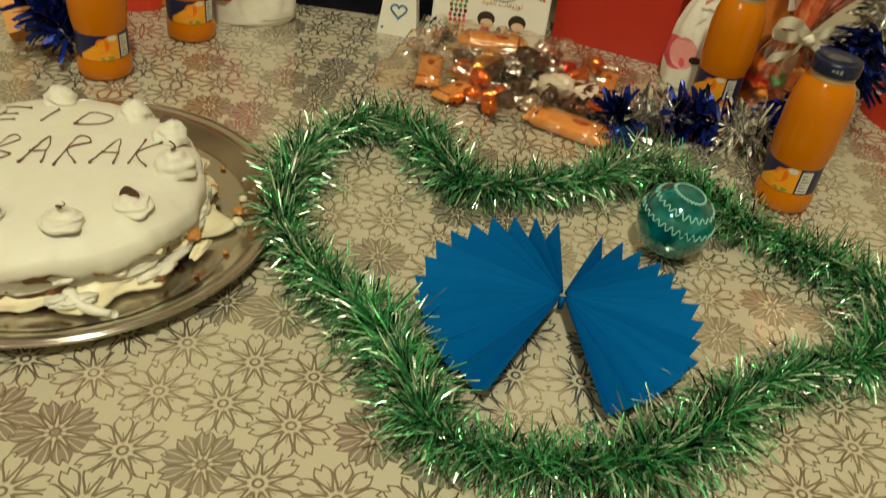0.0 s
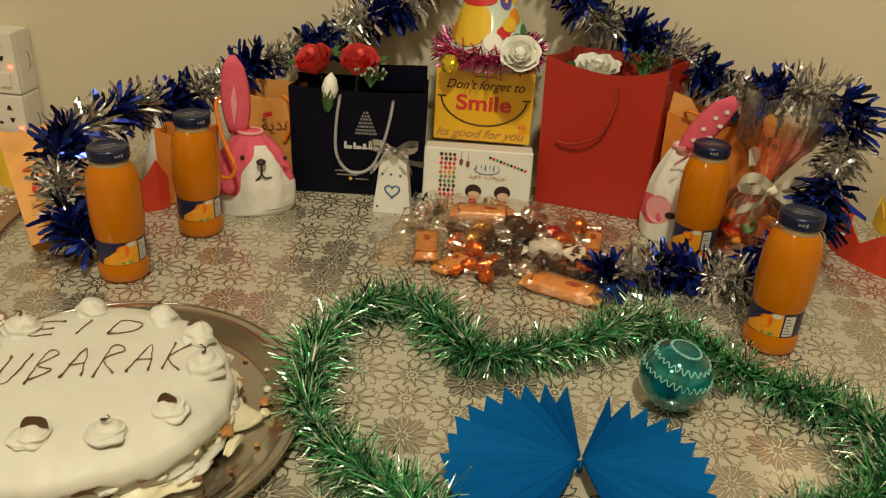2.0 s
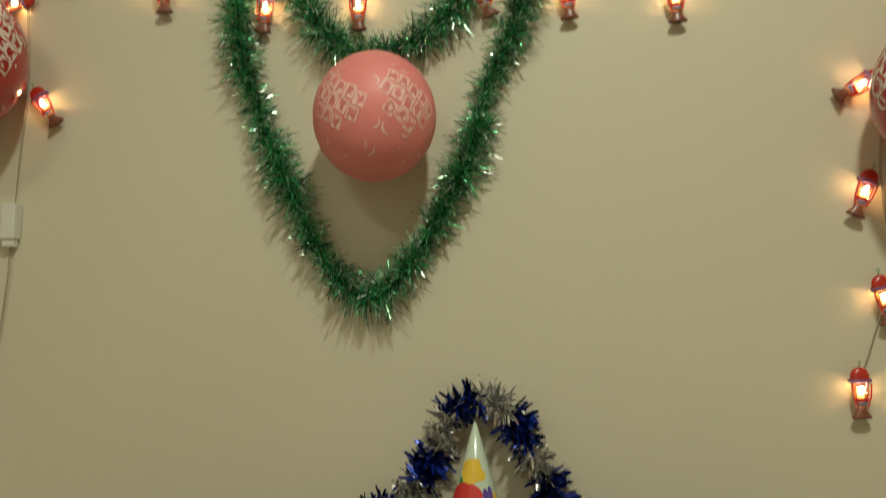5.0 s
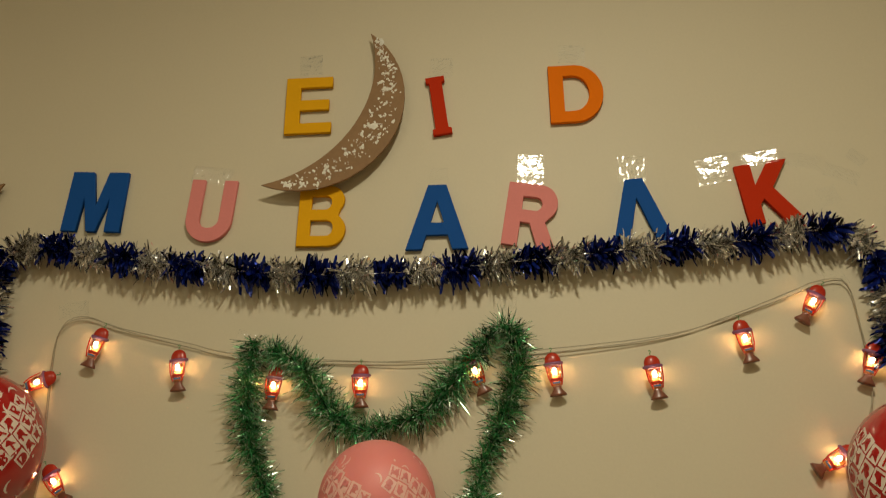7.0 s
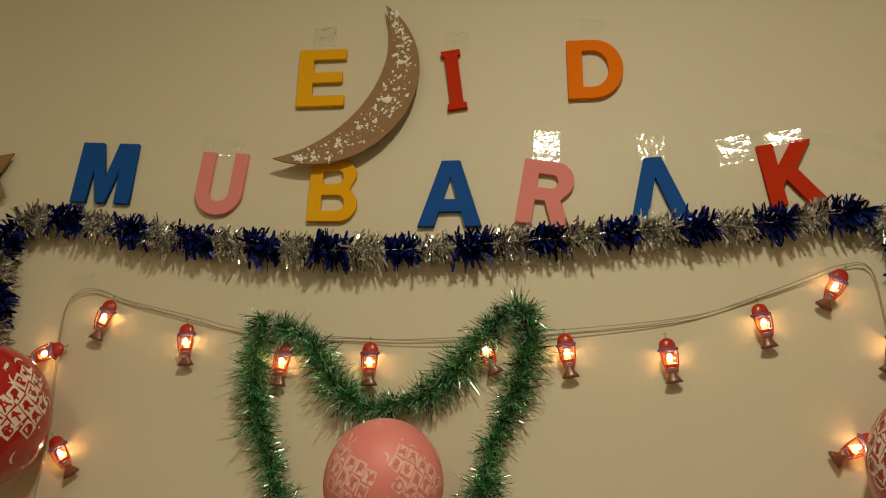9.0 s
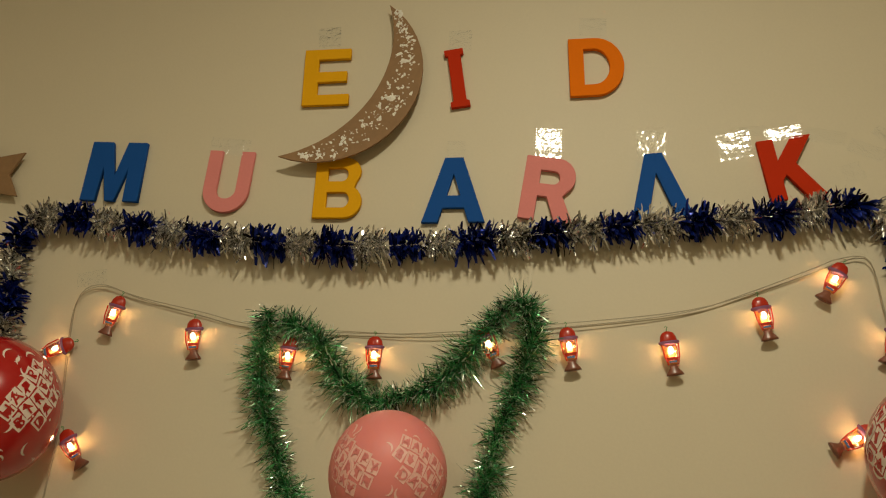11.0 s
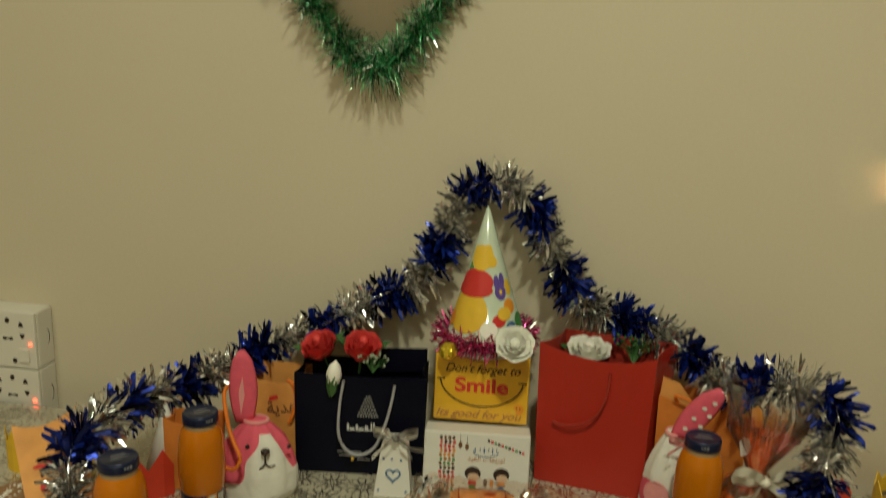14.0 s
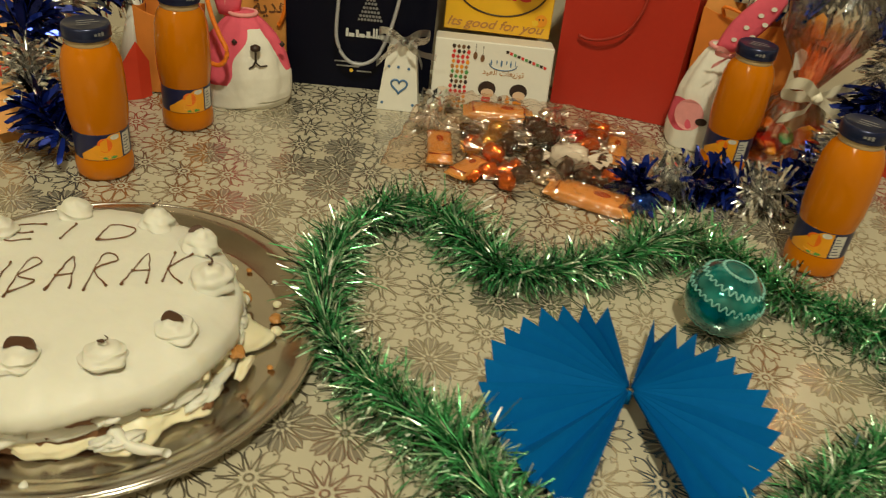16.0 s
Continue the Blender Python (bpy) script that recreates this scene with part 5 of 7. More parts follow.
red = thing("red_gift_bag", pose(0.197, -0.0745, TOP, 0, 0, -10), "tall plain red paper gift bag with an open top", "gift bag", "gift bags")
red_shell = bag_shell("bag", 0.131, 0.066, 0.182, REDCARD, REDIN, 0.012, 0.004)
for v in red_shell.vertices:
    v.co.x += 0.28 * (v.co.y + 0.033)
part("bag", red_shell, red)
part("handle", tube("handle", spline([(0.017, -0.0365, 0.158), (0.015, -0.041, 0.128), (0.004, -0.043, 0.102), (-0.016, -0.042, 0.088), (-0.036, -0.039, 0.083), (-0.050, -0.0365, 0.086)], 0.004), 0.0016, REDIN, 7), red, None, "dark red twisted cord handle")
part("crease", box("crease", 0.0006, 0.0005, 0.178, REDIN, 0, 1), red, pose(0.0668, -0.0335, 0.0))

navy = thing("navy_gift_bag", pose(-0.0945, -0.103, TOP, 0, 0, 7), "dark navy paper gift bag with a grey cord handle", "gift bag", "gift bags")
part("bag", bag_shell("bag", 0.158, 0.058, 0.133, NAVY, NAVY, 0.003, 0.002), navy)
part("fold_panel", plate("fold_panel", [(0.018, 0.118), (0.079, 0.121), (0.079, 0.152), (0.020, 0.150)], 0.0012, NAVY), navy, pose(0, 0.022, 0))
loop = spline([(-0.020, -0.0315, 0.126), (-0.024, -0.036, 0.095), (-0.024, -0.042, 0.060), (-0.014, -0.044, 0.040), (0.002, -0.044, 0.034), (0.020, -0.043, 0.044), (0.032, -0.041, 0.072), (0.039, -0.036, 0.100), (0.043, -0.0315, 0.126)], 0.004)
part("handle", tube("handle", loop, 0.0020, GREYC, 7), navy, None, "looped grey cord handle")
for row, (z, count) in enumerate(((0.0800, 8), (0.0840, 7), (0.0885, 6), (0.0930, 5), (0.0975, 4), (0.1015, 3), (0.1055, 2))):
    for q in range(count):
        x = 0.010 + (q - (count - 1) / 2) * 0.0034
        part("crest", plate("crest", disc(x, z, 0.0012 + 0.0004 * ((q + row) % 2), 0.0016, 8), 0.0004, CREST), navy, pose(0, -0.0308, 0))
WHITEINK = mat("white_ink", (0.62, 0.62, 0.60), 0.45, grain=300, amount=0.15, bump=0)
for k, (x, w, h) in enumerate(((-0.020, 0.003, 0.009), (-0.015, 0.006, 0.004), (-0.009, 0.003, 0.008), (-0.004, 0.006, 0.004), (0.003, 0.004, 0.007), (0.009, 0.002, 0.011), (0.012, 0.002, 0.011), (0.017, 0.007, 0.004), (0.024, 0.003, 0.008), (0.029, 0.005, 0.004))):
    part("print_bar", box("print_bar", w, 0.0004, h, WHITEINK, 0, 1, True), navy, pose(x + 0.006, -0.0312, 0.060))
bars(navy, 0.012, 0.0615, 0.018, 0.0014, WHITEINK, -0.0312)
bars(navy, -0.012, 0.031, 0.030, 0.0016, CREST, -0.0308, 2, 3.2)
bars(navy, 0.006, 0.021, 0.016, 0.0016, CREST, -0.0308)
part("crest", plate("crest", disc(-0.008, 0.021, 0.0022, None, 10), 0.0004, YELLOWP), navy, pose(0, -0.0304, 0))


def rose(x, y, z, r, m, name, label, tilt=(-25, 0, 0), leaves=2, spread=1.0):
    """An artificial rose: petals wound round a bud."""
    o = thing(name, pose(x, y, z, *tilt), label, "flower", "artificial flowers")
    for ring, (count, rr, h, lean) in enumerate(((3, 0.30, 0.80, 0.0), (4, 0.55, 0.76, 0.18), (5, 0.82, 0.68, 0.35), (6, 1.0, 0.58, 0.62))):
        for k in range(count):
            a0 = 2 * math.pi * (k + 0.37 * ring) / count
            nu, nv, verts = 7, 5, []
            for i in range(nu):
                u = -1 + 2 * i / (nu - 1)
                for j in range(nv):
                    v = j / (nv - 1)
                    lean_k = lean * spread
                    a = a0 + u * math.pi / count * 1.35
                    rad = r * rr * (0.35 + 0.65 * v ** 0.6) * (1 + lean_k * 0.25 * v * v) + r * 0.13 * noise.noise(Vector((a * 2.2, v * 3, ring * 2.3 + k)))
                    zz = r * (h * v * (1 - 0.28 * u * u) - lean_k * 0.35 * v * v) - r * 0.2
                    verts.append((rad * math.cos(a), rad * math.sin(a), zz))
            faces = [(i * nv + j, (i + 1) * nv + j, (i + 1) * nv + j + 1, i * nv + j + 1) for i in range(nu - 1) for j in range(nv - 1)]
            part("petal", mesh("petal", verts, faces, m, smooth=True), o)
    part("bud", lathe("bud", [(r * 0.10, -r * 0.2), (r * 0.26, r * 0.1), (r * 0.27, r * 0.36), (r * 0.17, r * 0.56), (r * 0.03, r * 0.60)], m, 14), o)
    for k in range(leaves):
        a = 2.2 + k * 2.4
        part("leaf", plate("leaf", [(0, 0), (0.006, 0.010), (0.005, 0.020), (0, 0.030), (-0.005, 0.020), (-0.006, 0.010)], 0.0006, LEAFM, lambda x, z: 6 * x * x * 20), o, pose(0, 0, -r * 0.3, 0, 0, math.degrees(a)) @ pose(0, -r * 0.5, 0, 60, 0, 0))
    part("stem", tube("stem", [(0, 0, -r * 0.2), (0, 0, -r * (1.8 if leaves else 0.5))], 0.0016, LEAFM, 6), o)
    return o


def tall_rose(x, y, z, r, tilt):
    """A half-opened rose whose cup stands higher than it is wide."""
    o = rose(x, y, z, r, ROSER, "artificial_rose", "red fabric rose standing in the navy bag", tilt, 2, 0.1)
    for child in o.children:
        if child.name.startswith(("petal", "bud")):
            child.data.transform(Matrix.Diagonal((1, 1, 1.75, 1)))


rose(0.183, -0.058, 0.912, 0.027, ROSEW, "artificial_rose", "large white artificial rose standing in the red bag", (14, 0, 0), 2, 0.25)
tall_rose(-0.148, -0.106, 0.901, 0.0225, (24, -12, 0))
tall_rose(-0.096, -0.104, 0.904, 0.0230, (24, 12, 0))
rose(0.0935, -0.128, 0.938, 0.0225, ROSEW, "artificial_rose", "white artificial rose leaning on the party hat", (44, 4, 0), 0, 0.25)
tulip = thing("artificial_tulip", pose(-0.124, -0.138, 0.868, 0, 6, 0), "closed white artificial bud hanging over the navy bag", "flower", "artificial flowers")
part("bud", lathe("bud", [(0.002, 0), (0.008, 0.006), (0.010, 0.016), (0.007, 0.027), (0.001, 0.034)], ROSEW, 12), tulip)
for a in (-35, 20, 150):
    part("leaf", plate("leaf", [(0, -0.016), (0.004, -0.006), (0.004, 0.006), (0, 0.016), (-0.004, 0.006), (-0.004, -0.006)], 0.0008, LEAFM), tulip, pose(0, 0, 0, 0, 0, a) @ pose(0, -0.006, 0.002, 12, 0, 0))


SPRIG = mat("pale_green_blossom", (0.34, 0.40, 0.28), 0.5, grain=200, amount=0.2, bump=0)


def sprig(x, y, z, s, count, seed, label, tip):
    r = random.Random(seed)
    o = thing("flower_sprig", pose(x, y, z), label, "sprig", "artificial flowers")
    for k in range(count):
        end = Vector((r.gauss(0, s), r.gauss(0, s * 0.5), r.uniform(0.4, 1.5) * s))
        twig = part("twig", tube("twig", [(0, 0, -s), end * 0.5, end], 0.0006, LEAFM, 4), o)
        part("blossom", lathe("blossom", [(0.0006, 0), (0.0020, 0.0010), (0.0016, 0.0026), (0.0004, 0.0034)], tip, 7), twig, Matrix.Translation(end))


sprig(-0.078, -0.122, 0.893, 0.009, 24, 3, "sprig of tiny pale artificial blossoms in the navy bag", SPRIG)
sprig(0.238, -0.062, 0.918, 0.014, 34, 8, "dark green artificial sprig standing in the red bag", LEAFM)

# white box with printed front, the yellow sign on it, and the party hat
wb = thing("white_gift_box", pose(0.0575, -0.149, TOP, -8, 0, 5), "white printed card gift box leaning behind the sweets", "gift box")
part("box_body", box("box_body", 0.128, 0.036, 0.0765, WHITECARD, 0.0012), wb, pose(0, 0.018, 0))
FY = -0.0004
# woven-looking border of small lozenges
for r in range(13):
    for cidx in range(4):
        x, z = -0.0435 + cidx * 0.0051 + (0.0008 if r % 2 else 0), 0.0045 + r * 0.0054
        tone = (DARK, REDP, TOFFEE, SPONGE, REDP, ORANGEP, GREENP)[(r * 3 + abs(2 * cidx - 3) * 2) % 7]
        part("tile_print", plate("tile_print", disc(x, z, 0.0021, 0.0025, 4 if (r + cidx) % 2 else 6), 0.0003, tone), wb, pose(0, FY, 0))
for k in range(11):
    x = 0.014 + k * 0.0042
    part("bunting_print", plate("bunting_print", [(x - 0.0016, 0.070 - k * 0.0013), (x + 0.0016, 0.0695 - k * 0.0013), (x + 0.0014, 0.0665 - k * 0.0013), (x - 0.0014, 0.067 - k * 0.0013)], 0.0003, (DARK, REDP, GREENP)[k % 3]), wb, pose(0, FY, 0))
for x, z in ((-0.020, 0.061), (-0.012, 0.059)):
    part("lamp_print", plate("lamp_print", disc(x, z, 0.0024, 0.0042, 8), 0.0003, SPONGE), wb, pose(0, FY, 0))
    part("lamp_print", box("lamp_print", 0.0005, 0.0003, 0.010, DARK, 0), wb, pose(x, FY, z + 0.003))
for k, (x, w, h) in enumerate(((-0.002, 0.004, 0.008), (0.004, 0.003, 0.006), (0.009, 0.005, 0.009), (0.0145, 0.003, 0.006), (0.019, 0.004, 0.010), (0.0240, 0.002, 0.008))):
    part("logo_print", plate("logo_print", disc(x, 0.0555 + 0.0012 * (k % 2), w * 0.20, h * 0.42, 8), 0.0003, BLUEP), wb, pose(0, FY, 0))
part("logo_print", tube("logo_print", [(0.011 + 0.015 * math.cos(q), -0.0006, 0.0545 + 0.0065 * math.sin(q)) for q in [math.pi * (1.0 + i / 16) for i in range(17)]], 0.0005, BLUEP, 5), wb)
# two small printed figures, kept to plain shapes
for x, dress in ((-0.0035, (REDP, GREENP)), (0.031, (ORANGEP, BLUEP))):
    for cx2, cz2, rx, rz, m, t in ((x, 0.0265, 0.0098, 0.0085, DARK, 0.0003), (x + 0.001, 0.0222, 0.0070, 0.0048, SKINP, 0.0005), (x, 0.0145, 0.0050, 0.0050, dress[0], 0.0003), (x, 0.0085, 0.0045, 0.0040, dress[1], 0.0005)):
        part("figure_print", plate("figure_print", disc(cx2, cz2, rx, rz, 16), t, m), wb, pose(0, FY, 0))
for k, (x, z, m) in enumerate(((0.012, 0.016, SPONGE), (0.020, 0.015, ORANGEP))):
    part("figure_print", plate("figure_print", disc(x, z, 0.0026, 0.0044, 10), 0.0003, m), wb, pose(0, FY, 0))
AR = text("arabic_print", "\uFEAA\uFEF4\uFECC\uFEDF\u0627 \u062A\u0627\uFECC\uFEF3\u0632\u0648\uFE97", 0.0085, TOFFEE, 0.0003)
part("arabic_print", AR, wb, pose(0.012, FY, 0.0425))

sign = thing("smile_sign", pose(0.0545, -0.0985, 0.8225, -4, 0, 3), "glossy yellow card sign with a printed smile and words", "sign")
part("card", box("card", 0.117, 0.052, 0.0855, YELLOWCARD, 0.0008), sign, pose(0, 0.026, 0))
SCRIPT = mat("dark_script_print", (0.05, 0.022, 0.01), 0.35, grain=100, amount=0.2, bump=0)
part("lettering", text("lettering", "Don't forget to", 0.0150, SCRIPT, 0.0004, 0.0001, 0.35), sign, pose(0.0, FY, 0.0635))
part("lettering", text("lettering", "Smile", 0.0255, REDP, 0.0005, 0.0006), sign, pose(0.0, FY, 0.0385) @ Matrix.Diagonal((1.22, 1, 1, 1)))
part("lettering", text("lettering", "Its good for you", 0.0140, TOFFEE, 0.0004, 0.0002, 0.35), sign, pose(-0.003, FY, 0.0050) @ Matrix.Diagonal((1.16, 1, 1, 1)))
part("smile_line", tube("smile_line", [(0.0515 * math.sin(radians(a)), FY - 0.0003, 0.056 - 0.036 * math.cos(radians(a)) + 0.0) for a in range(-86, 87, 6)], 0.0009, DARK, 5), sign)
for sx in (-1, 1):
    part("smile_line", tube("smile_line", [(sx * 0.0505 - 0.005, FY - 0.0003, 0.0535), (sx * 0.0505 + 0.005, FY - 0.0003, 0.0535)], 0.0009, DARK, 5), sign)
part("face_print", plate("face_print", disc(0.047, 0.0195, 0.0068, None, 18), 0.0004, ORANGEP), sign, pose(0, FY, 0))
part("face_print", plate("face_print", disc(0.041, 0.0165, 0.0035, None, 12), 0.0005, YELLOWP), sign, pose(0, FY, 0))
for x, z in ((0.045, 0.021), (0.049, 0.021)):
    part("face_print", plate("face_print", disc(x, z, 0.0008, 0.0014, 8), 0.0006, DARK), sign, pose(0, FY, 0))
bars(sign, 0.0, 0.0785, 0.028, 0.0008, SCRIPT, FY)

HAT_M = mat("glossy_hat_card", (0.62, 0.70, 0.56), 0.18, grain=20, amount=0.12, bump=0.02, coat=0.6, blotch=30)
HZ, HR, HH = 0.9085, 0.055, 0.178
hat = thing("party_hat", pose(0.053, -0.0545, HZ, -1, -2, 0), "glossy cone party hat with coloured print and a tinsel rim", "party hat")
part("cone", lathe("cone", [(HR, 0), (HR - 0.001, 0.0), (HR * 0.5, HH * 0.5), (0.0018, HH), (0.0004, HH + 0.001)], HAT_M, 48), hat)


def on_cone(pts, lift):
    out = []
    for a, z in pts:
        r = HR * (1 - z / HH) + lift
        out.append((r * math.sin(radians(a)), -r * math.cos(radians(a)), z))
    return out


for a, z, ra, rz, m, lift in ((-34, 0.054, 42, 0.027, YELLOWP, .0006), (-26, 0.090, 48, 0.015, REDP, .0008), (-30, 0.080, 50, 0.009, REDP, .0010), (-14, 0.122, 44, 0.019, YELLOWP, .0009), (22, 0.114, 18, 0.007, YELLOWP, .0010), (-22, 0.140, 20, 0.006, GREENP, .0006), (38, 0.078, 14, 0.010, VIOLETP, .0007), (30, 0.090, 8, 0.008, VIOLETP, .0008), (46, 0.092, 8, 0.008, VIOLETP, .0008), (55, 0.060, 14, 0.009, ORANGEP, .0007), (40, 0.052, 14, 0.008, YELLOWP, .0008), (62, 0.082, 10, 0.010, YELLOWP, .0007), (28, 0.044, 12, 0.007, REDP, .0007), (75, 0.040, 14, 0.010, GREENP, .0006), (-70, 0.040, 12, 0.010, ORANGEP, .0006), (10, 0.034, 14, 0.010, ROSEW, .0008), (50, 0.036, 10, 0.006, BLUEP, .0008), (28, 0.136, 12, 0.005, GREENP, .0007), (38, 0.078, 4, 0.003, YELLOWP, .0012), (-50, 0.105, 10, 0.008, GREENP, .0005)):
    vs, fs = [], []
    for q in range(1, 6):
        vs += on_cone(disc(a, z, ra * q / 5, rz * q / 5, 22), lift)
    for q in range(4):
        fs += [(q * 22 + i, q * 22 + (i + 1) % 22, q * 22 + 22 + (i + 1) % 22, q * 22 + 22 + i) for i in range(22)]
    part("hat_print", mesh("hat_print", vs, fs + [tuple(range(22))[::-1]], m, smooth=True), hat)
rr = random.Random(31)
verts, faces = [], []
slots = []
for _ in range(1500):
    a = rr.uniform(0, 2 * math.pi)
    z = rr.gauss(0.017, 0.003)
    rad = HR * (1 - z / HH) + 0.001
    base = Vector((rad * math.cos(a), rad * math.sin(a), z))
    d = Vector((math.cos(a) + rr.gauss(0, 0.6), math.sin(a) + rr.gauss(0, 0.6), rr.gauss(-0.05, 0.75))).normalized() * rr.uniform(0.010, 0.023)
    sd = d.cross(Vector((rr.gauss(0, 1), rr.gauss(0, 1), rr.gauss(0, 1)))).normalized() * 0.0008
    k = len(verts)
    verts += [base - sd, base + sd, base + d + sd, base + d - sd]
    faces.append((k, k + 1, k + 2, k + 3))
    # about one strand in ten is a painted glint
    slots.append(1 if rr.random() < 0.10 else 0)
tagged(part("tinsel_rim", mesh("tinsel_rim", verts, faces, PURPLE, GLINT, slots=slots), hat), "magenta tinsel fringe", kind="stuff")
candy_y = thing("wrapped_sweet", pose(0.013, -0.112, 0.9175, 0, 0, 0), "round sweet in crumpled yellow foil resting on the sign", "sweet", "sweets")
bm = bmesh.new()
bmesh.ops.create_icosphere(bm, subdivisions=3, radius=0.011)
for v in bm.verts:
    v.co *= 1 + 0.15 * noise.noise(v.co * 220)
me = bpy.data.meshes.new("wrapper")
bm.to_mesh(me)
bm.free()
me.materials.append(mat("yellow_foil", (0.70, 0.52, 0.03), 0.25, 0.6, grain=120, amount=0.25, bump=0.8))
part("wrapper", me, candy_y)


# ---- small gifts ----
tag = thing("gift_tag_box", pose(-0.0385, -0.177, TOP, -6, 0, 4), "small white trapezoid favour box with a printed blue heart", "favour box")
part("box_body", plate("box_body", [(-0.0225, 0), (0.0225, 0), (0.0150, 0.066), (0.0105, 0.072), (-0.0105, 0.072), (-0.0150, 0.066)], 0.022, WHITECARD), tag, pose(0, 0.022, 0))
heart = [(0.0085 * (16 * math.sin(t) ** 3) / 16, 0.028 + 0.0085 * (13 * math.cos(t) - 5 * math.cos(2 * t) - 2 * math.cos(3 * t) - math.cos(4 * t)) / 16) for t in [2 * math.pi * i / 30 for i in range(30)]]
part("heart_print", tube("heart_print", [(x, -0.0004, z) for x, z in heart], 0.0011, BLUEP, 5, True), tag)
for x, z in ((-0.017, 0.008), (0.016, 0.008), (-0.012, 0.048), (0.009, 0.047), (-0.002, 0.048)):
    part("dot_print", plate("dot_print", disc(x, z, 0.0016, 0.0016, 8), 0.0004, BLUEP), tag, pose(0, -0.0002, 0))


def bow(x, y, z, s, m, name, label, turn=0, tails=2, seed=1):
    r = random.Random(seed)
    o = thing(name, pose(x, y, z, 0, 0, turn), label, "ribbon", "ribbons")

    def band(pts, w):
        path, verts, faces = spline(pts, 0.003), [], []
        for i, p in enumerate(path):
            q = 0.6 + 0.4 * math.sin(i * 0.9)
            verts += [p + Vector((0, -w * 0.3 * q, w / 2)), p + Vector((0, w * 0.3 * q, -w / 2))]
            if i:
                k = 2 * i
                faces.append((k - 2, k - 1, k + 1, k))
        return mesh("ribbon_loop", verts, faces, m, smooth=True)
    for sx in (-1, 1):
        part("ribbon_loop", band([(0, 0, 0), (sx * s * 0.6, -s * 0.25, s * 0.45), (sx * s, 0, s * 0.35), (sx * s * 0.8, s * 0.15, 0.0), (0, 0, 0)], s * 0.35), o)
    for k in range(tails):
        sx = -1 if k % 2 else 1
        part("ribbon_tail", band([(0, 0, 0), (sx * s * 0.5, -s * 0.3, -s * 0.3), (sx * s * (0.8 + 0.3 * k), -s * 0.2, -s * r.uniform(0.5, 1.0))], s * 0.3), o)
    part("ribbon_knot", lathe("ribbon_knot", [(s * 0.08, -s * 0.16), (s * 0.2, 0), (s * 0.08, s * 0.16)], m, 10), o)


ORGANZA = clear("grey_organza_ribbon", (0.75, 0.75, 0.75), 0.22, 0.35, 300, 0.3)
RIBBON = mat("cream_satin_ribbon", (0.84, 0.78, 0.65), 0.35, grain=200, amount=0.1, bump=0.1)
bow(-0.036, -0.178, 0.829, 0.026, ORGANZA, "organza_bow", "sheer silver-grey organza bow on the favour box", 10, 3, 2)


def bunny_felt(w, d, h, side):
    """White felt with a printed pink cheek on one side and a pink neck."""
    m, n, l, p = nodes_of("bunny_felt")
    sep = n.new("ShaderNodeSeparateXYZ")
    co = n.new("ShaderNodeTexCoord").outputs["Object"]
    l.new(co, sep.inputs[0])
    x, y, z = sep.outputs
    nz = n.new("ShaderNodeTexNoise")
    nz.inputs["Scale"].default_value, nz.inputs["Detail"].default_value = 90, 5
    l.new(co, nz.inputs["Vector"])
    t = math_node(n, l, "DIVIDE", z, h)
    ys = math_node(n, l, "MULTIPLY", y, w / d)
    dist = math_node(n, l, "SQRT", math_node(n, l, "ADD", math_node(n, l, "MULTIPLY", x, x), math_node(n, l, "MULTIPLY", ys, ys)))
    across = math_node(n, l, "MULTIPLY", math_node(n, l, "DIVIDE", x, dist), side)
    line = math_node(n, l, "ADD", math_node(n, l, "MULTIPLY_ADD", t, -0.95, 0.66), math_node(n, l, "MULTIPLY", math_node(n, l, "SINE", math_node(n, l, "MULTIPLY", t, 14.0)), 0.08))
    cheek = math_node(n, l, "MULTIPLY", math_node(n, l, "GREATER_THAN", across, line), math_node(n, l, "GREATER_THAN", t, 0.27))
    other = math_node(n, l, "MULTIPLY", math_node(n, l, "LESS_THAN", across, math_node(n, l, "MULTIPLY_ADD", t, 0.5, -1.13)), math_node(n, l, "GREATER_THAN", t, 0.40))
    pink = math_node(n, l, "MAXIMUM", math_node(n, l, "MAXIMUM", cheek, other), math_node(n, l, "GREATER_THAN", t, 0.86))
    if side > 0:
        # this one shows a single round cheek
        dx, dz = math_node(n, l, "MULTIPLY_ADD", x, 1.0, 0.30 * w), math_node(n, l, "MULTIPLY_ADD", z, 1.0, -0.33 * h)
        pink = math_node(n, l, "LESS_THAN", math_node(n, l, "ADD", math_node(n, l, "MULTIPLY", dx, dx), math_node(n, l, "MULTIPLY", dz, dz)), 0.017 ** 2)
    mix = n.new("ShaderNodeMix")
    mix.data_type = "RGBA"
    mix.inputs["A"].default_value, mix.inputs["B"].default_value = (0.74, 0.71, 0.64, 1), (0.72, 0.10, 0.16, 1)
    l.new(pink, mix.inputs["Factor"])
    sc = n.new("ShaderNodeVectorMath")
    sc.operation = "SCALE"
    l.new(mix.outputs["Result"], sc.inputs[0]), l.new(math_node(n, l, "MULTIPLY_ADD", nz.outputs["Fac"], 0.24, 0.88), sc.inputs["Scale"])
    l.new(sc.outputs[0], p.inputs["Base Color"])
    p.inputs["Roughness"].default_value = 0.78
    b = n.new("ShaderNodeBump")
    b.inputs["Strength"].default_value, b.inputs["Distance"].default_value = 0.35, 0.002
    l.new(nz.outputs["Fac"], b.inputs["Height"]), l.new(b.outputs[0], p.inputs["Normal"])
    return m


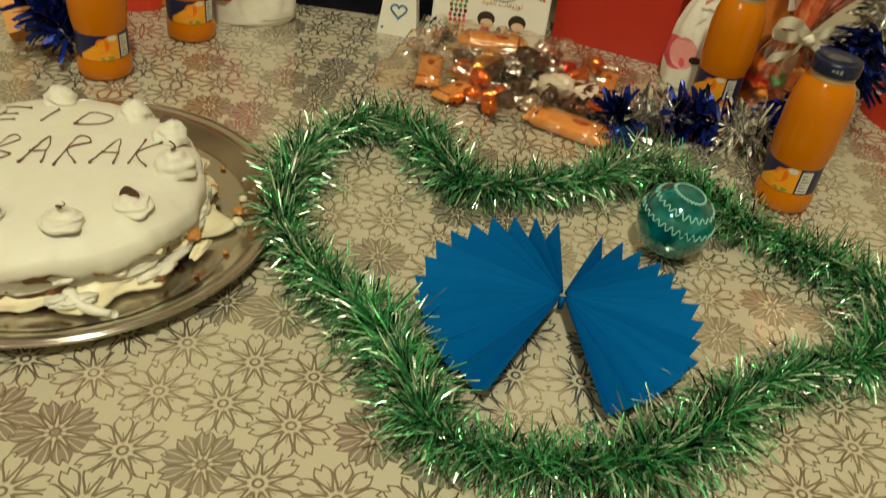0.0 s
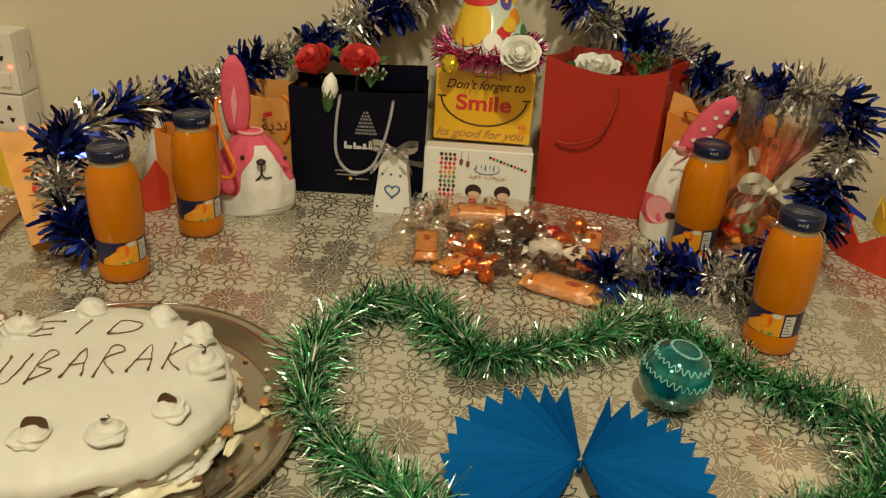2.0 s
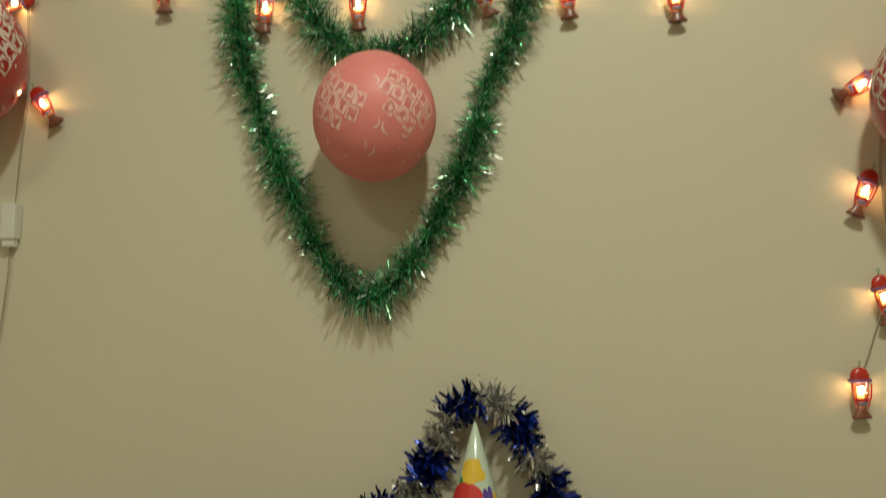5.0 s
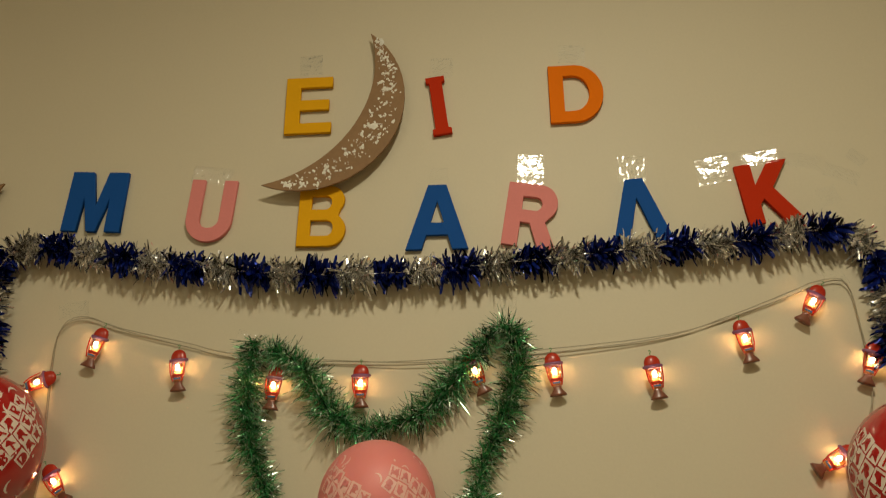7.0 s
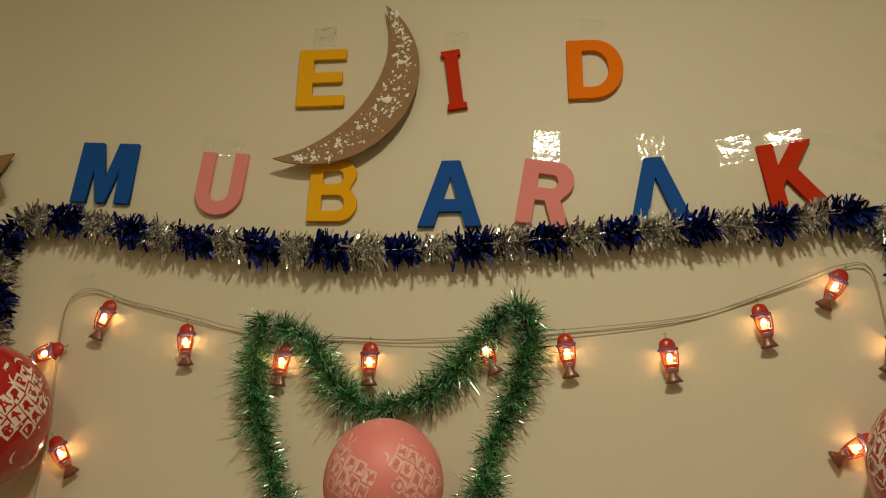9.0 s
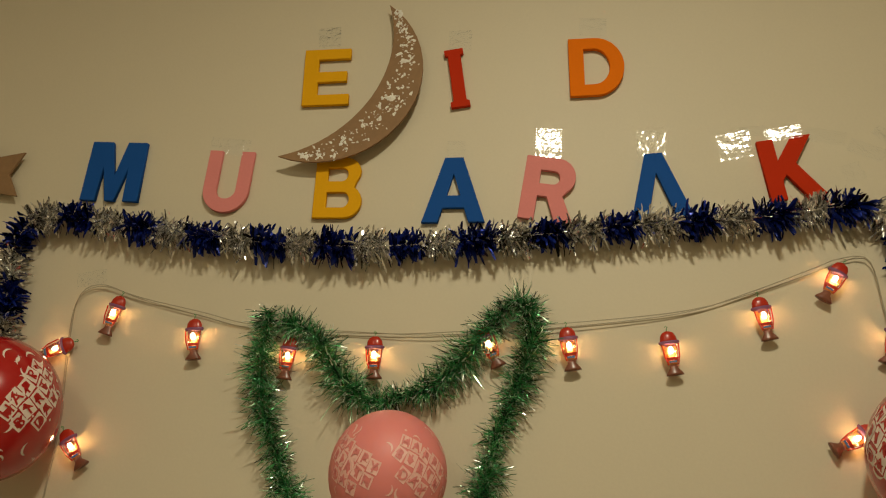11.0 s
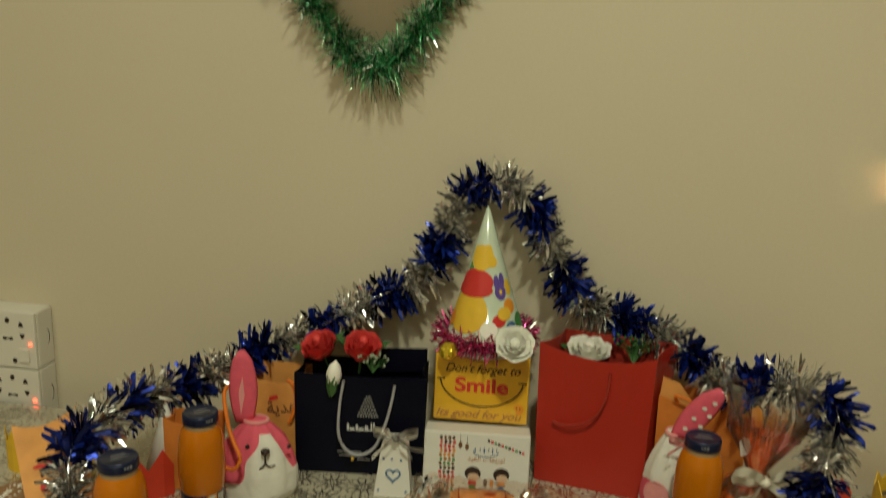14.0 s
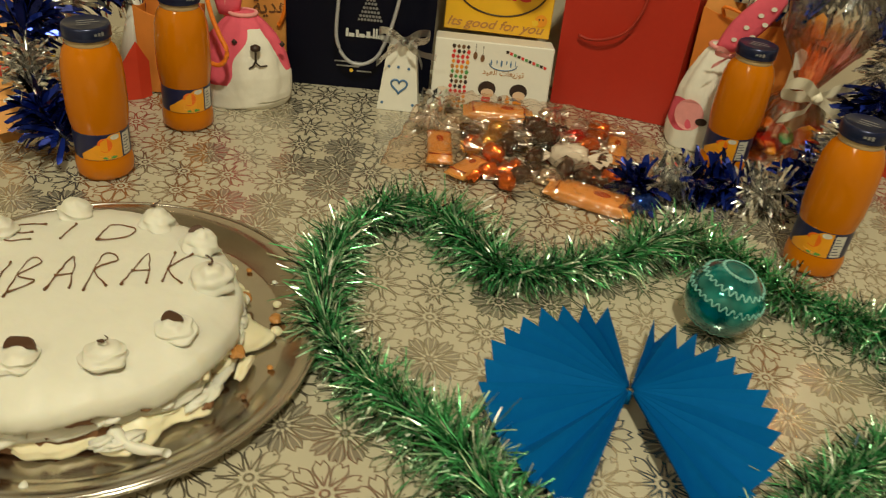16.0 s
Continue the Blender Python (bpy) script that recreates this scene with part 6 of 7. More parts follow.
def sack(x, y, turn, w, d, h, name, label, seed, pink_side, ears):
    """A stuffed felt bunny sack: white body with pink cheek patches, tied neck, long ears."""
    o = thing(name, pose(x, y, TOP, 0, 0, turn), label, "treat bag", "bunny treat bags")
    seg, rings = 120, [(0.92, 0.0), (0.99, 0.03), (1.02, 0.16), (1.0, 0.36), (0.90, 0.56), (0.71, 0.74), (0.46, 0.89), (0.29, 0.97), (0.24, 1.0)]
    rings = [(float(np.interp(q / 60, [t for _, t in rings], [f for f, _ in rings])), q / 60) for q in range(61)]
    verts, faces = [], []
    for k, (f, t) in enumerate(rings):
        for i in range(seg):
            a = 2 * math.pi * i / seg
            e = 1 + 0.05 * noise.noise(Vector((math.cos(a) * 2, math.sin(a) * 2, t * 3 + seed))) + 0.05 * t * math.sin(a * 9 + seed) - 0.045 * max(0.0, 0.30 - abs(noise.noise(Vector((math.cos(a) * 2.6 + t * 1.5, math.sin(a) * 2.6, t * 2.2 + seed * 3)))) * 3.0) + 0.004 * noise.noise(Vector((math.cos(a) * 9, math.sin(a) * 9, t * 9 + seed)))
            verts.append((w / 2 * f * e * math.cos(a), d / 2 * f * e * math.sin(a), h * t + (0.003 * math.sin(a * 2 + seed) if 1 <= k <= 4 else 0)))
    for k in range(len(rings) - 1):
        for i in range(seg):
            j = (i + 1) % seg
            faces.append((k * seg + i, k * seg + j, (k + 1) * seg + j, (k + 1) * seg + i))
    faces += [tuple(range(seg))[::-1], tuple((len(rings) - 1) * seg + i for i in range(seg))]
    part("sack_body", mesh("sack_body", verts, faces, bunny_felt(w, d, h, pink_side), smooth=True), o)
    part("tie", tube("tie", [(0.012 * w / 0.085 * math.cos(t), 0.010 * math.sin(t), h * 0.985) for t in [2 * math.pi * i / 14 for i in range(14)]], 0.0022, PINKL, 6, True), o)
    for ex, lean, eh, m in ears:
        ear, faces2 = [], []
        for k in range(9):
            t = k / 8
            ww = 0.0138 * (0.45 + 0.75 * math.sin(math.pi * min(1, t * 0.82 + 0.12)))
            if k == 8:
                ww = 0.004
            for i in range(10):
                a = 2 * math.pi * i / 10
                ear.append((ex + lean * t * t + ww * math.cos(a), 0.004 * math.sin(a), h * 0.96 + eh * t))
        for k in range(8):
            for i in range(10):
                j = (i + 1) % 10
                faces2.append((k * 10 + i, k * 10 + j, (k + 1) * 10 + j, (k + 1) * 10 + i))
        faces2 += [tuple(range(10))[::-1], tuple(80 + i for i in range(10))]
        e = part("ear", mesh("ear", ear, faces2, m, smooth=True), o, None, "upright pink felt ear")
        part("ear_lining", plate("ear_lining", [(ex - 0.003, h + 0.006), (ex + 0.002 + lean * .2, h + eh * 0.35), (ex + lean * .45, h + eh * 0.62), (ex - 0.005 + lean * .2, h + eh * 0.4)], 0.0006, PINKL), e, pose(0, -0.0040, 0))
    return o


def face(o, w, d, h, ax):
    """Small stitched nose and mouth on the front."""
    c = Vector((w / 2 * 0.96 * math.sin(radians(ax)), -d / 2 * 0.97 * math.cos(radians(ax)) - 0.0015, h * 0.52))
    part("nose", lathe("nose", [(0.0006, -0.0042), (0.0050, -0.0016), (0.0052, 0.0016), (0.0006, 0.0042)], DARK, 14), o, Matrix.Translation(c + Vector((0, 0, 0.018))))
    part("mouth_stitch", tube("mouth_stitch", [c + Vector((0, 0.001, 0.016)), c + Vector((0, -0.001, 0.004)), c + Vector((-0.003, -0.001, -0.001)), c + Vector((-0.007, 0.0, -0.004))], 0.0012, DARK, 5), o)
    part("mouth_stitch", tube("mouth_stitch", [c + Vector((0, -0.001, 0.004)), c + Vector((0.004, 0.0, -0.001)), c + Vector((0.011, 0.003, -0.001))], 0.0009, DARK, 5), o)
    for sx in (-0.021, 0.026):
        part("eye", lathe("eye", [(0.0005, -0.003), (0.003, 0), (0.0005, 0.003)], DARK, 8), o, Matrix.Translation(c + Vector((sx, 0.007, 0.021))))


b1 = sack(-0.199, -0.197, 14, 0.096, 0.066, 0.094, "bunny_bag", "white felt bunny treat bag with pink cheeks and ears", 3, -1, ((-0.014, -0.001, 0.088, PINKF),))
face(b1, 0.090, 0.062, 0.094, 18)
b2 = sack(0.282, -0.152, -14, 0.062, 0.050, 0.112, "bunny_bag", "white felt bunny treat bag with a spotted pink bow", 9, 3, ())
for cx2, cz2, rx, rz, m in ((-0.010, 0.040, 0.015, 0.017, PINKL), (0.004, 0.036, 0.006, 0.004, DARK)):
    part("cheek_patch", plate("cheek_patch", disc(cx2, cz2, rx, rz, 18), 0.0008, m, lambda x, z: 12 * x * x), b2, pose(0, -0.0262 if m is DARK else -0.0255, 0))
# spotted pink ear and neck bow of the second bunny
ear2 = part("ear", mesh("ear", *(lambda n: ([((0.010 + 0.007 * math.sin(math.pi * k / 8)) * math.cos(2 * math.pi * i / 10) * (1 if k < 8 else 0.3) + 0.036 * k / 8, 0.004 * math.sin(2 * math.pi * i / 10), 0.108 + 0.066 * k / 8) for k in range(9) for i in range(10)], [(k * 10 + i, k * 10 + (i + 1) % 10, (k + 1) * 10 + (i + 1) % 10, (k + 1) * 10 + i) for k in range(8) for i in range(10)] + [tuple(range(9, -1, -1)), tuple(80 + i for i in range(10))]))(0), PINKF, smooth=True), b2, pose(0.006, -0.006, 0), "pink felt ear with pale spots")
for k, (px, pz) in enumerate(((0.006, 0.122), (0.014, 0.136), (0.022, 0.128), (0.024, 0.150), (0.034, 0.158), (0.030, 0.142))):
    part("spot", plate("spot", disc(px, pz, 0.0028, 0.0022, 10), 0.0005, WHITEF), ear2, pose(0, -0.0046, 0))
bow(0.287, -0.185, 0.862, 0.015, PINKL, "pink_bow", "pale pink fabric bow on the bunny bag", 0, 2, 5)


def kraft(x, y, turn, w, d, h, m, name, label, tilt=0):
    o = thing(name, pose(x, y, TOP, tilt, 0, turn), label, "paper bag", "orange paper bags")
    part("bag", bag_shell("bag", w, d, h, m, m, 0.010, 0.003), o)
    return o


k1 = kraft(-0.204, -0.112, 4, 0.075, 0.045, 0.122, KRAFT, "kraft_bag", "orange kraft paper bag with orange cord handles behind the bunny bag")
part("print", plate("print", [(-0.004, 0.088), (0.026, 0.098), (0.027, 0.104), (-0.003, 0.094)], 0.0004, REDP), k1, pose(0, -0.0235, 0))
part("arabic_print", text("arabic_print", "\uFE94\uFEF3\uFEAA\uFEEB", 0.021, SPONGE, 0.0004, 0.0003), k1, pose(0.014, -0.0240, 0.074, 0, -8, 0))
part("handle", tube("handle", spline([(0.020, -0.024, 0.118), (0.029, -0.026, 0.112), (0.031, -0.027, 0.090), (0.025, -0.027, 0.066), (0.021, -0.025, 0.062)], 0.004), 0.0024, ORANGEC, 7), k1)
part("handle", tube("handle", spline([(-0.034, -0.024, 0.112), (-0.044, -0.066, 0.119), (-0.026, -0.112, 0.100), (-0.014, -0.128, 0.084), (-0.005, -0.135, 0.071), (-0.007, -0.137, 0.060), (-0.015, -0.137, 0.055), (-0.028, -0.132, 0.058), (-0.040, -0.120, 0.062)], 0.004), 0.0024, ORANGEC, 7), k1, None, "thick orange cord handle")
k2 = kraft(-0.277, -0.198, 8, 0.058, 0.034, 0.088, KRAFT_D, "kraft_pouch", "orange paper pouch between the bottles", -4)
part("print", plate("print", disc(0.016, 0.030, 0.007, 0.005, 14), 0.0004, REDP), k2, pose(0, -0.0180, 0))
k3 = kraft(-0.358, -0.358, 9, 0.062, 0.018, 0.146, KRAFT, "kraft_bag", "pale orange paper bag with a small red print, leaning back", -2)
LEAN_UP = Vector((-0.082, 0.095, 0.087)).normalized()
LEAN_X = Vector((0.957, 0.29, 0)) - LEAN_UP * LEAN_UP.dot(Vector((0.957, 0.29, 0)))
LEAN_X.normalize()
LEAN_Y = LEAN_UP.cross(LEAN_X)
k3.matrix_basis = Matrix.Translation((-0.345, -0.352, TOP + 0.0125)) @ Matrix((LEAN_X, LEAN_Y, LEAN_UP)).transposed().to_4x4()
for k, (x, z, w, h, m) in enumerate(((-0.012, 0.076, 0.024, 0.004, REDP), (-0.016, 0.066, 0.003, 0.006, DARK), (-0.011, 0.067, 0.003, 0.006, DARK), (-0.013, 0.050, 0.014, 0.012, REDP), (-0.006, 0.044, 0.010, 0.006, REDP), (-0.003, 0.064, 0.006, 0.003, REDP))):
    part("print", plate("print", disc(x, z, w / 2, h / 2 + 0.001, 12), 0.0005, m), k3, pose(0.004, -0.0102, 0.012))
k4 = kraft(0.322, -0.088, -6, 0.100, 0.040, 0.132, KRAFT_D, "kraft_bag", "orange paper bag behind the wrapped sweets")
for k in range(4):
    part("print_bar", box("print_bar", 0.005, 0.0005, 0.008, DARK, 0), k4, pose(-0.036 + k * 0.0065, -0.0215, 0.078 + 0.001 * (k % 2)))
part("handle", tube("handle", spline([(-0.030, -0.021, 0.126), (-0.034, -0.028, 0.138), (-0.014, -0.032, 0.134), (-0.006, -0.028, 0.120)], 0.004), 0.0018, ORANGEC, 6), k4)
part("fold_flap", plate("fold_flap", [(-0.052, 0.128), (-0.010, 0.124), (-0.030, 0.150), (-0.050, 0.156)], 0.0010, KRAFT), k4, pose(0, -0.018, 0))


def film_cone(name, cx, cy, z0, rings, seg, seed, material, amp=0.12):
    verts, faces = [], []
    for k, (r, z) in enumerate(rings):
        for i in range(seg):
            a = 2 * math.pi * i / seg
            e = 1 + amp * noise.noise(Vector((math.cos(a) * 3, math.sin(a) * 3, z * 40 + seed))) + amp * 1.5 * noise.noise(Vector((math.cos(a) * 5.5, math.sin(a) * 5.5, k * 0.7 + seed * 2))) * (0.4 + k / len(rings)) + amp * 0.3 * math.sin(a * 13 + k * 2.1 + seed)
            verts.append((r * e * math.cos(a), r * e * math.sin(a) * 0.75, z + 0.004 * math.sin(a * 7 + seed) * (k == len(rings) - 1)))
    for k in range(len(rings) - 1):
        for i in range(seg):
            j = (i + 1) % seg
            faces.append((k * seg + i, k * seg + j, (k + 1) * seg + j, (k + 1) * seg + i))
    return mesh(name, verts, faces, material, smooth=True)


PEACH = mat("peach_tissue", (0.80, 0.26, 0.09), 0.5, grain=60, amount=0.4, bump=0.4, blotch=50)
FILM_RED = clear("red_cellophane", (1.0, 0.74, 0.62), 0.18, 0.2, 60, 1.0)
cel = thing("cellophane_treat_bag", pose(0.362, -0.182, TOP, 0, 4, 0), "clear cellophane bag of red and orange sweets tied with ribbon", "treat bag")
film = part("film", film_cone("film", 0, 0, 0, [(0.028, 0.001), (0.038, 0.012), (0.040, 0.040), (0.028, 0.070), (0.010, 0.090), (0.018, 0.105), (0.034, 0.135), (0.044, 0.168), (0.042, 0.186)], 88, 2, FILM, 0.2), cel, None, "crumpled clear cellophane")
film.visible_shadow = False
rr = random.Random(5)
for k in range(16):
    bm = bmesh.new()
    bmesh.ops.create_icosphere(bm, subdivisions=2, radius=1)
    sx, sy, sz = rr.uniform(0.008, 0.014), rr.uniform(0.006, 0.010), rr.uniform(0.004, 0.008)
    for v in bm.verts:
        v.co = Vector((v.co.x * sx, v.co.y * sy, v.co.z * sz)) * (1 + 0.2 * noise.noise(v.co * 2 + Vector((k, 0, 0))))
    me = bpy.data.meshes.new("sweet")
    bm.to_mesh(me)
    bm.free()
    me.materials.append((REDFOIL, COPPER, WAFER, REDFOIL, WHITEWRAP, ORANGEP, GREENP)[k % 7])
    part("sweet", me, cel, pose(rr.uniform(-0.024, 0.024), rr.uniform(-0.016, 0.012), 0.010 + (k // 5) * 0.016, rr.uniform(-30, 30), rr.uniform(-30, 30), rr.uniform(0, 180)))
for k, (m, r1, top, sd) in enumerate(((FILM_RED, 0.034, 0.158, 4), (FILM_O, 0.020, 0.150, 7), (PEACH, 0.013, 0.122, 11))):
    tis = part("tissue", film_cone("tissue", 0, 0, 0, ([(0.030 - 0.006 * k, 0.004), (0.034 - 0.006 * k, 0.020), (0.030, 0.050)] if k < 2 else []) + [(0.008, 0.088), (0.014, 0.108), (r1, 0.135), (r1 * 1.05, top)], 72, sd, m, 0.16), cel, None, "crumpled coloured film inside")
    tis.visible_shadow = False
for k, (x, z, w, h, m, t) in enumerate(((-0.010, 0.150, 0.012, 0.026, ORANGEP, -8), (0.018, 0.128, 0.016, 0.028, PINKL, 14), (-0.018, 0.118, 0.013, 0.024, WHITEWRAP, -20), (0.010, 0.112, 0.014, 0.026, WHITEWRAP, 12), (-0.014, 0.040, 0.022, 0.030, REDPAPER, 10), (0.014, 0.046, 0.020, 0.030, ORANGEP, -12), (0.002, 0.058, 0.016, 0.024, WHITEWRAP, 20))):
    part("paper_slip", plate("paper_slip", [(-w / 2, -h / 2), (w / 2, -h / 2), (w * 0.4, h * 0.3), (0, h / 2), (-w * 0.45, h * 0.3)], 0.001, m, lambda x2, z2: 30 * x2 * x2), cel, pose(x, (0.004, -0.002, -0.006)[k % 3] - (0.014 if z < 0.07 else 0), z, 8, t, 14 * (k % 4) - 20), "coloured paper inside the film")
bow(0.371, -0.212, 0.842, 0.036, RIBBON, "ribbon_bow", "cream satin ribbon bow tied round the cellophane bag", 15, 2, 7)

def crown(x, y, turn, r, a0, a1, h, tooth, m, name, label, teeth=6):
    """A paper crown: a bent strip with pointed teeth."""
    n = teeth * 2
    inner, outer = [], []
    for i in range(n + 1):
        a = radians(a0 + (a1 - a0) * i / n)
        top = h if i % 2 else h - tooth
        inner.append((r * math.cos(a), r * math.sin(a) * 0.6, top))
        outer.append((r * 1.012 * math.cos(a), r * 1.012 * math.sin(a) * 0.6, top))
    verts = [(v[0], v[1], 0.0) for v in inner] + inner + [(v[0], v[1], 0.0) for v in outer] + outer
    k = n + 1
    faces = []
    for i in range(n):
        faces += [(i, i + 1, k + i + 1, k + i), (2 * k + i + 1, 2 * k + i, 3 * k + i, 3 * k + i + 1), (k + i, k + i + 1, 3 * k + i + 1, 3 * k + i)]
    thing(name, pose(x, y, TOP, 0, 0, turn), label, "paper crown", "paper crowns", mesh(name, verts, faces, m))


crown(0.578, -0.165, -28, 0.115, 150, 335, 0.046, 0.020, REDPAPER, "crown_hat", "red crepe paper crown lying by the gifts", 7)
crown(0.640, -0.095, -30, 0.105, 140, 330, 0.033, 0.015, YELPAPER, "crown_hat", "yellow crepe paper crown lying near the wall", 8)
crown(-0.470, -0.190, 20, 0.050, 170, 370, 0.056, 0.020, YELPAPER, "crown_hat", "yellow crepe paper crown standing by the sockets", 6)
crown(-0.335, -0.225, 10, 0.045, 200, 345, 0.062, 0.024, REDPAPER, "crown_hat", "small red paper crown behind the bottle", 3)
cone2 = thing("paper_cone", pose(-0.318, -0.185, TOP), "plain white paper cone behind the bottles", "paper cone", "", lathe("paper_cone", [(0.030, 0.0), (0.001, 0.098)], WHITECARD, 20, cap=True))

# crescent lying on the table by the wall end
MOON2 = crescent((0.172, 0.0), (-0.172, 0.0), 0.150, 0.062)
cardboard_moon(pose(-0.358, -0.352, TOP + 0.0002) @ pose(0, 0, 0, 0, 0, -65) @ pose(0, 0, 0, -90, 0, 0), MOON2, "brown cardboard crescent moon with white flakes, lying on the table", 33)

# ---- folded blue paper fan ----
fan = thing("paper_fan_bow", pose(0.1835, -0.5845, TOP + 0.0015), "bright blue pleated paper bow fan lying inside the tinsel heart", "paper fan")


def half_fan(a0, a1, folds, reach):
    """One half of the bow: sharp ridges, each followed closely by its valley."""
    verts, faces = [], []
    for i in range(2 * folds + 1):
        t = (i // 2 + (0.40 if i % 2 else 0.0)) / folds
        a = a0 + (a1 - a0) * t + 0.8 * rng.uniform(-1, 1)
        front = max(0.0, -math.sin(radians(a)))
        back = max(0.0, math.sin(radians(a)))
        ridge = 1 - i % 2
        r = reach * (0.0955 + 0.014 * front - 0.012 * back) * (1.0 if ridge else 0.925) + 0.0014 * rng.uniform(-1, 1)
        zo = (0.0175 if ridge else 0.0015) + 0.006 * math.sin(t * math.pi)
        c, s = math.cos(radians(a)), math.sin(radians(a))
        for f in (0.03, 0.5, 1.0):
            z = 0.015 * (1 - f) + (zo * f if f < 1 else zo)
            verts.append((r * f * c, r * f * s, z + (0.0015 if ridge and f < 0.9 else 0)))
    for i in range(2 * folds):
        for k in range(2):
            faces.append((i * 3 + k, i * 3 + k + 1, (i + 1) * 3 + k + 1, (i + 1) * 3 + k))
    n = len(verts)
    verts += [(x, y, z + 0.0004) for x, y, z in verts]
    faces += [tuple(v + n for v in f[::-1]) for f in faces]
    return mesh("pleated_half", verts, faces, PAPERB)


part("pleated_half", half_fan(98, 252, 13, 1.02), fan)
part("pleated_half", half_fan(74, -72, 13, 0.955), fan)
part("centre_pinch", lathe("centre_pinch", [(0.002, 0.004), (0.0022, 0.010), (0.0012, 0.0140)], PAPERB, 8), fan)

# ---- teal glass ball ----
ball = thing("glass_bauble", pose(0.2575, -0.481, TOP + 0.0288), "shiny teal glass bauble with pale wavy bands", "bauble")
BR = 0.0288
ball.matrix_basis = ball.matrix_basis @ pose(0, 0, 0, 1, 9, 0)
part("glass", lathe("glass", [(BR * math.sin(t), -BR * math.cos(t)) for t in [math.pi * (0.02 + 0.96 * i / 24) for i in range(25)]], TEAL, 48), ball)
part("frosted_crown", lathe("frosted_crown", [(BR * 1.0025 * math.cos(radians(b)), BR * 1.0025 * math.sin(radians(b))) for b in range(67, 90, 4)], TEAL_TOP, 40), ball, None, "pale frosted glass crown")
for lat, amp, wv, thick in ((66, 1.6, 26, 0.0007), (40, 4.0, 24, 0.0006), (14, 4.4, 30, 0.0005), (-42, 3.0, 22, 0.0003)):
    pts = []
    for i in range(260):
        a = 2 * math.pi * i / 260
        b = radians(lat + amp * math.sin(a * wv) * (1 + 0.25 * math.sin(a * 3)) + 1.5 * math.sin(a * 2))
        pts.append((BR * 1.002 * math.cos(b) * math.cos(a), BR * 1.002 * math.cos(b) * math.sin(a), BR * 1.002 * math.sin(b)))
    part("wavy_band", tube("wavy_band", pts, thick, TEAL_INK, 5, True), ball)

# ---- heap of wrapped sweets ----
WRAPFILM = clear("thin_clear_wrapper", (0.98, 0.95, 0.90), 0.03, 0.10, 90, 1.0)


def wafer(x, y, z, turn, w, d, h, tilt=0):
    o = thing("wafer_bar", pose(x, y, z, tilt, 0, turn), "wafer bar in a shiny orange wrapper with crimped ends", "wafer bar", "wrapped sweets")
    nx2, verts, faces = 22, [], []
    for i in range(nx2):
        t = -1 + 2 * i / (nx2 - 1)
        end = max(0, (abs(t) - 0.74) / 0.26)
        hh = h * (1 - 0.92 * end ** 0.5)
        dd = d * (1 + 0.10 * end + (0.03 if i % 2 else 0))
        for k in range(10):
            a = 2 * math.pi * k / 10 + 0.31
            q = 0.03 * noise.noise(Vector((t * 5, k, x * 90)))
            cy, cz = math.cos(a), math.sin(a)
            py = dd / 2 * math.copysign(abs(cy) ** 0.5, cy) * (1 + q)
            pz = hh / 2 * math.copysign(abs(cz) ** 0.5, cz) * (1 + q * 2)
            verts.append((w / 2 * t, py, h / 2 + pz))
    for i in range(nx2 - 1):
        for k in range(10):
            j = (k + 1) % 10
            faces.append((i * 10 + k, i * 10 + j, (i + 1) * 10 + j, (i + 1) * 10 + k))
    faces += [tuple(range(10)), tuple((nx2 - 1) * 10 + k for k in range(10))[::-1]]
    part("wrapper", mesh("wrapper", verts, faces, WAFER, smooth=True), o)
    fv, ff = [], []
    for i in range(19):
        for j in range(9):
            u, v = -1 + i / 9, -1 + j / 4
            hump = max(0.0, 1 - max(abs(u * 1.25) ** 6, abs(v * 1.2) ** 4))
            fv.append((w * 0.66 * u + 0.002 * noise.noise(Vector((u * 4, v * 4, x * 50))), d * 0.78 * v * (1 + 0.10 * noise.noise(Vector((u * 6, 2, y * 60)))), 0.0012 + (h + 0.0016) * hump + 0.0035 * abs(noise.noise(Vector((u * 7, v * 5, x * 70)))) * (1 - hump)))
    for i in range(18):
        ff += [(i * 9 + j, (i + 1) * 9 + j, (i + 1) * 9 + j + 1, i * 9 + j + 1) for j in range(8)]
    part("clear_wrapper", mesh("clear_wrapper", fv, ff, WRAPFILM, smooth=True), o, None, "crinkled clear outer film").visible_shadow = False
    for q in (-0.36, 0.36):
        part("wrapper_stripe", plate("wrapper_stripe", [(w * q - 0.0012, -d * 0.46), (w * q + 0.0012, -d * 0.46), (w * q + 0.0012, d * 0.46), (w * q - 0.0012, d * 0.46)], 0.0005, COPPER), o, pose(0, 0, h * 0.93, -90, 0, 0))
    part("wrapper_print", plate("wrapper_print", disc(0, 0, w * 0.10, d * 0.16, 14), 0.0004, COPPER), o, pose(w * 0.12, 0, h * 0.985, -90, 0, 0))
    return o


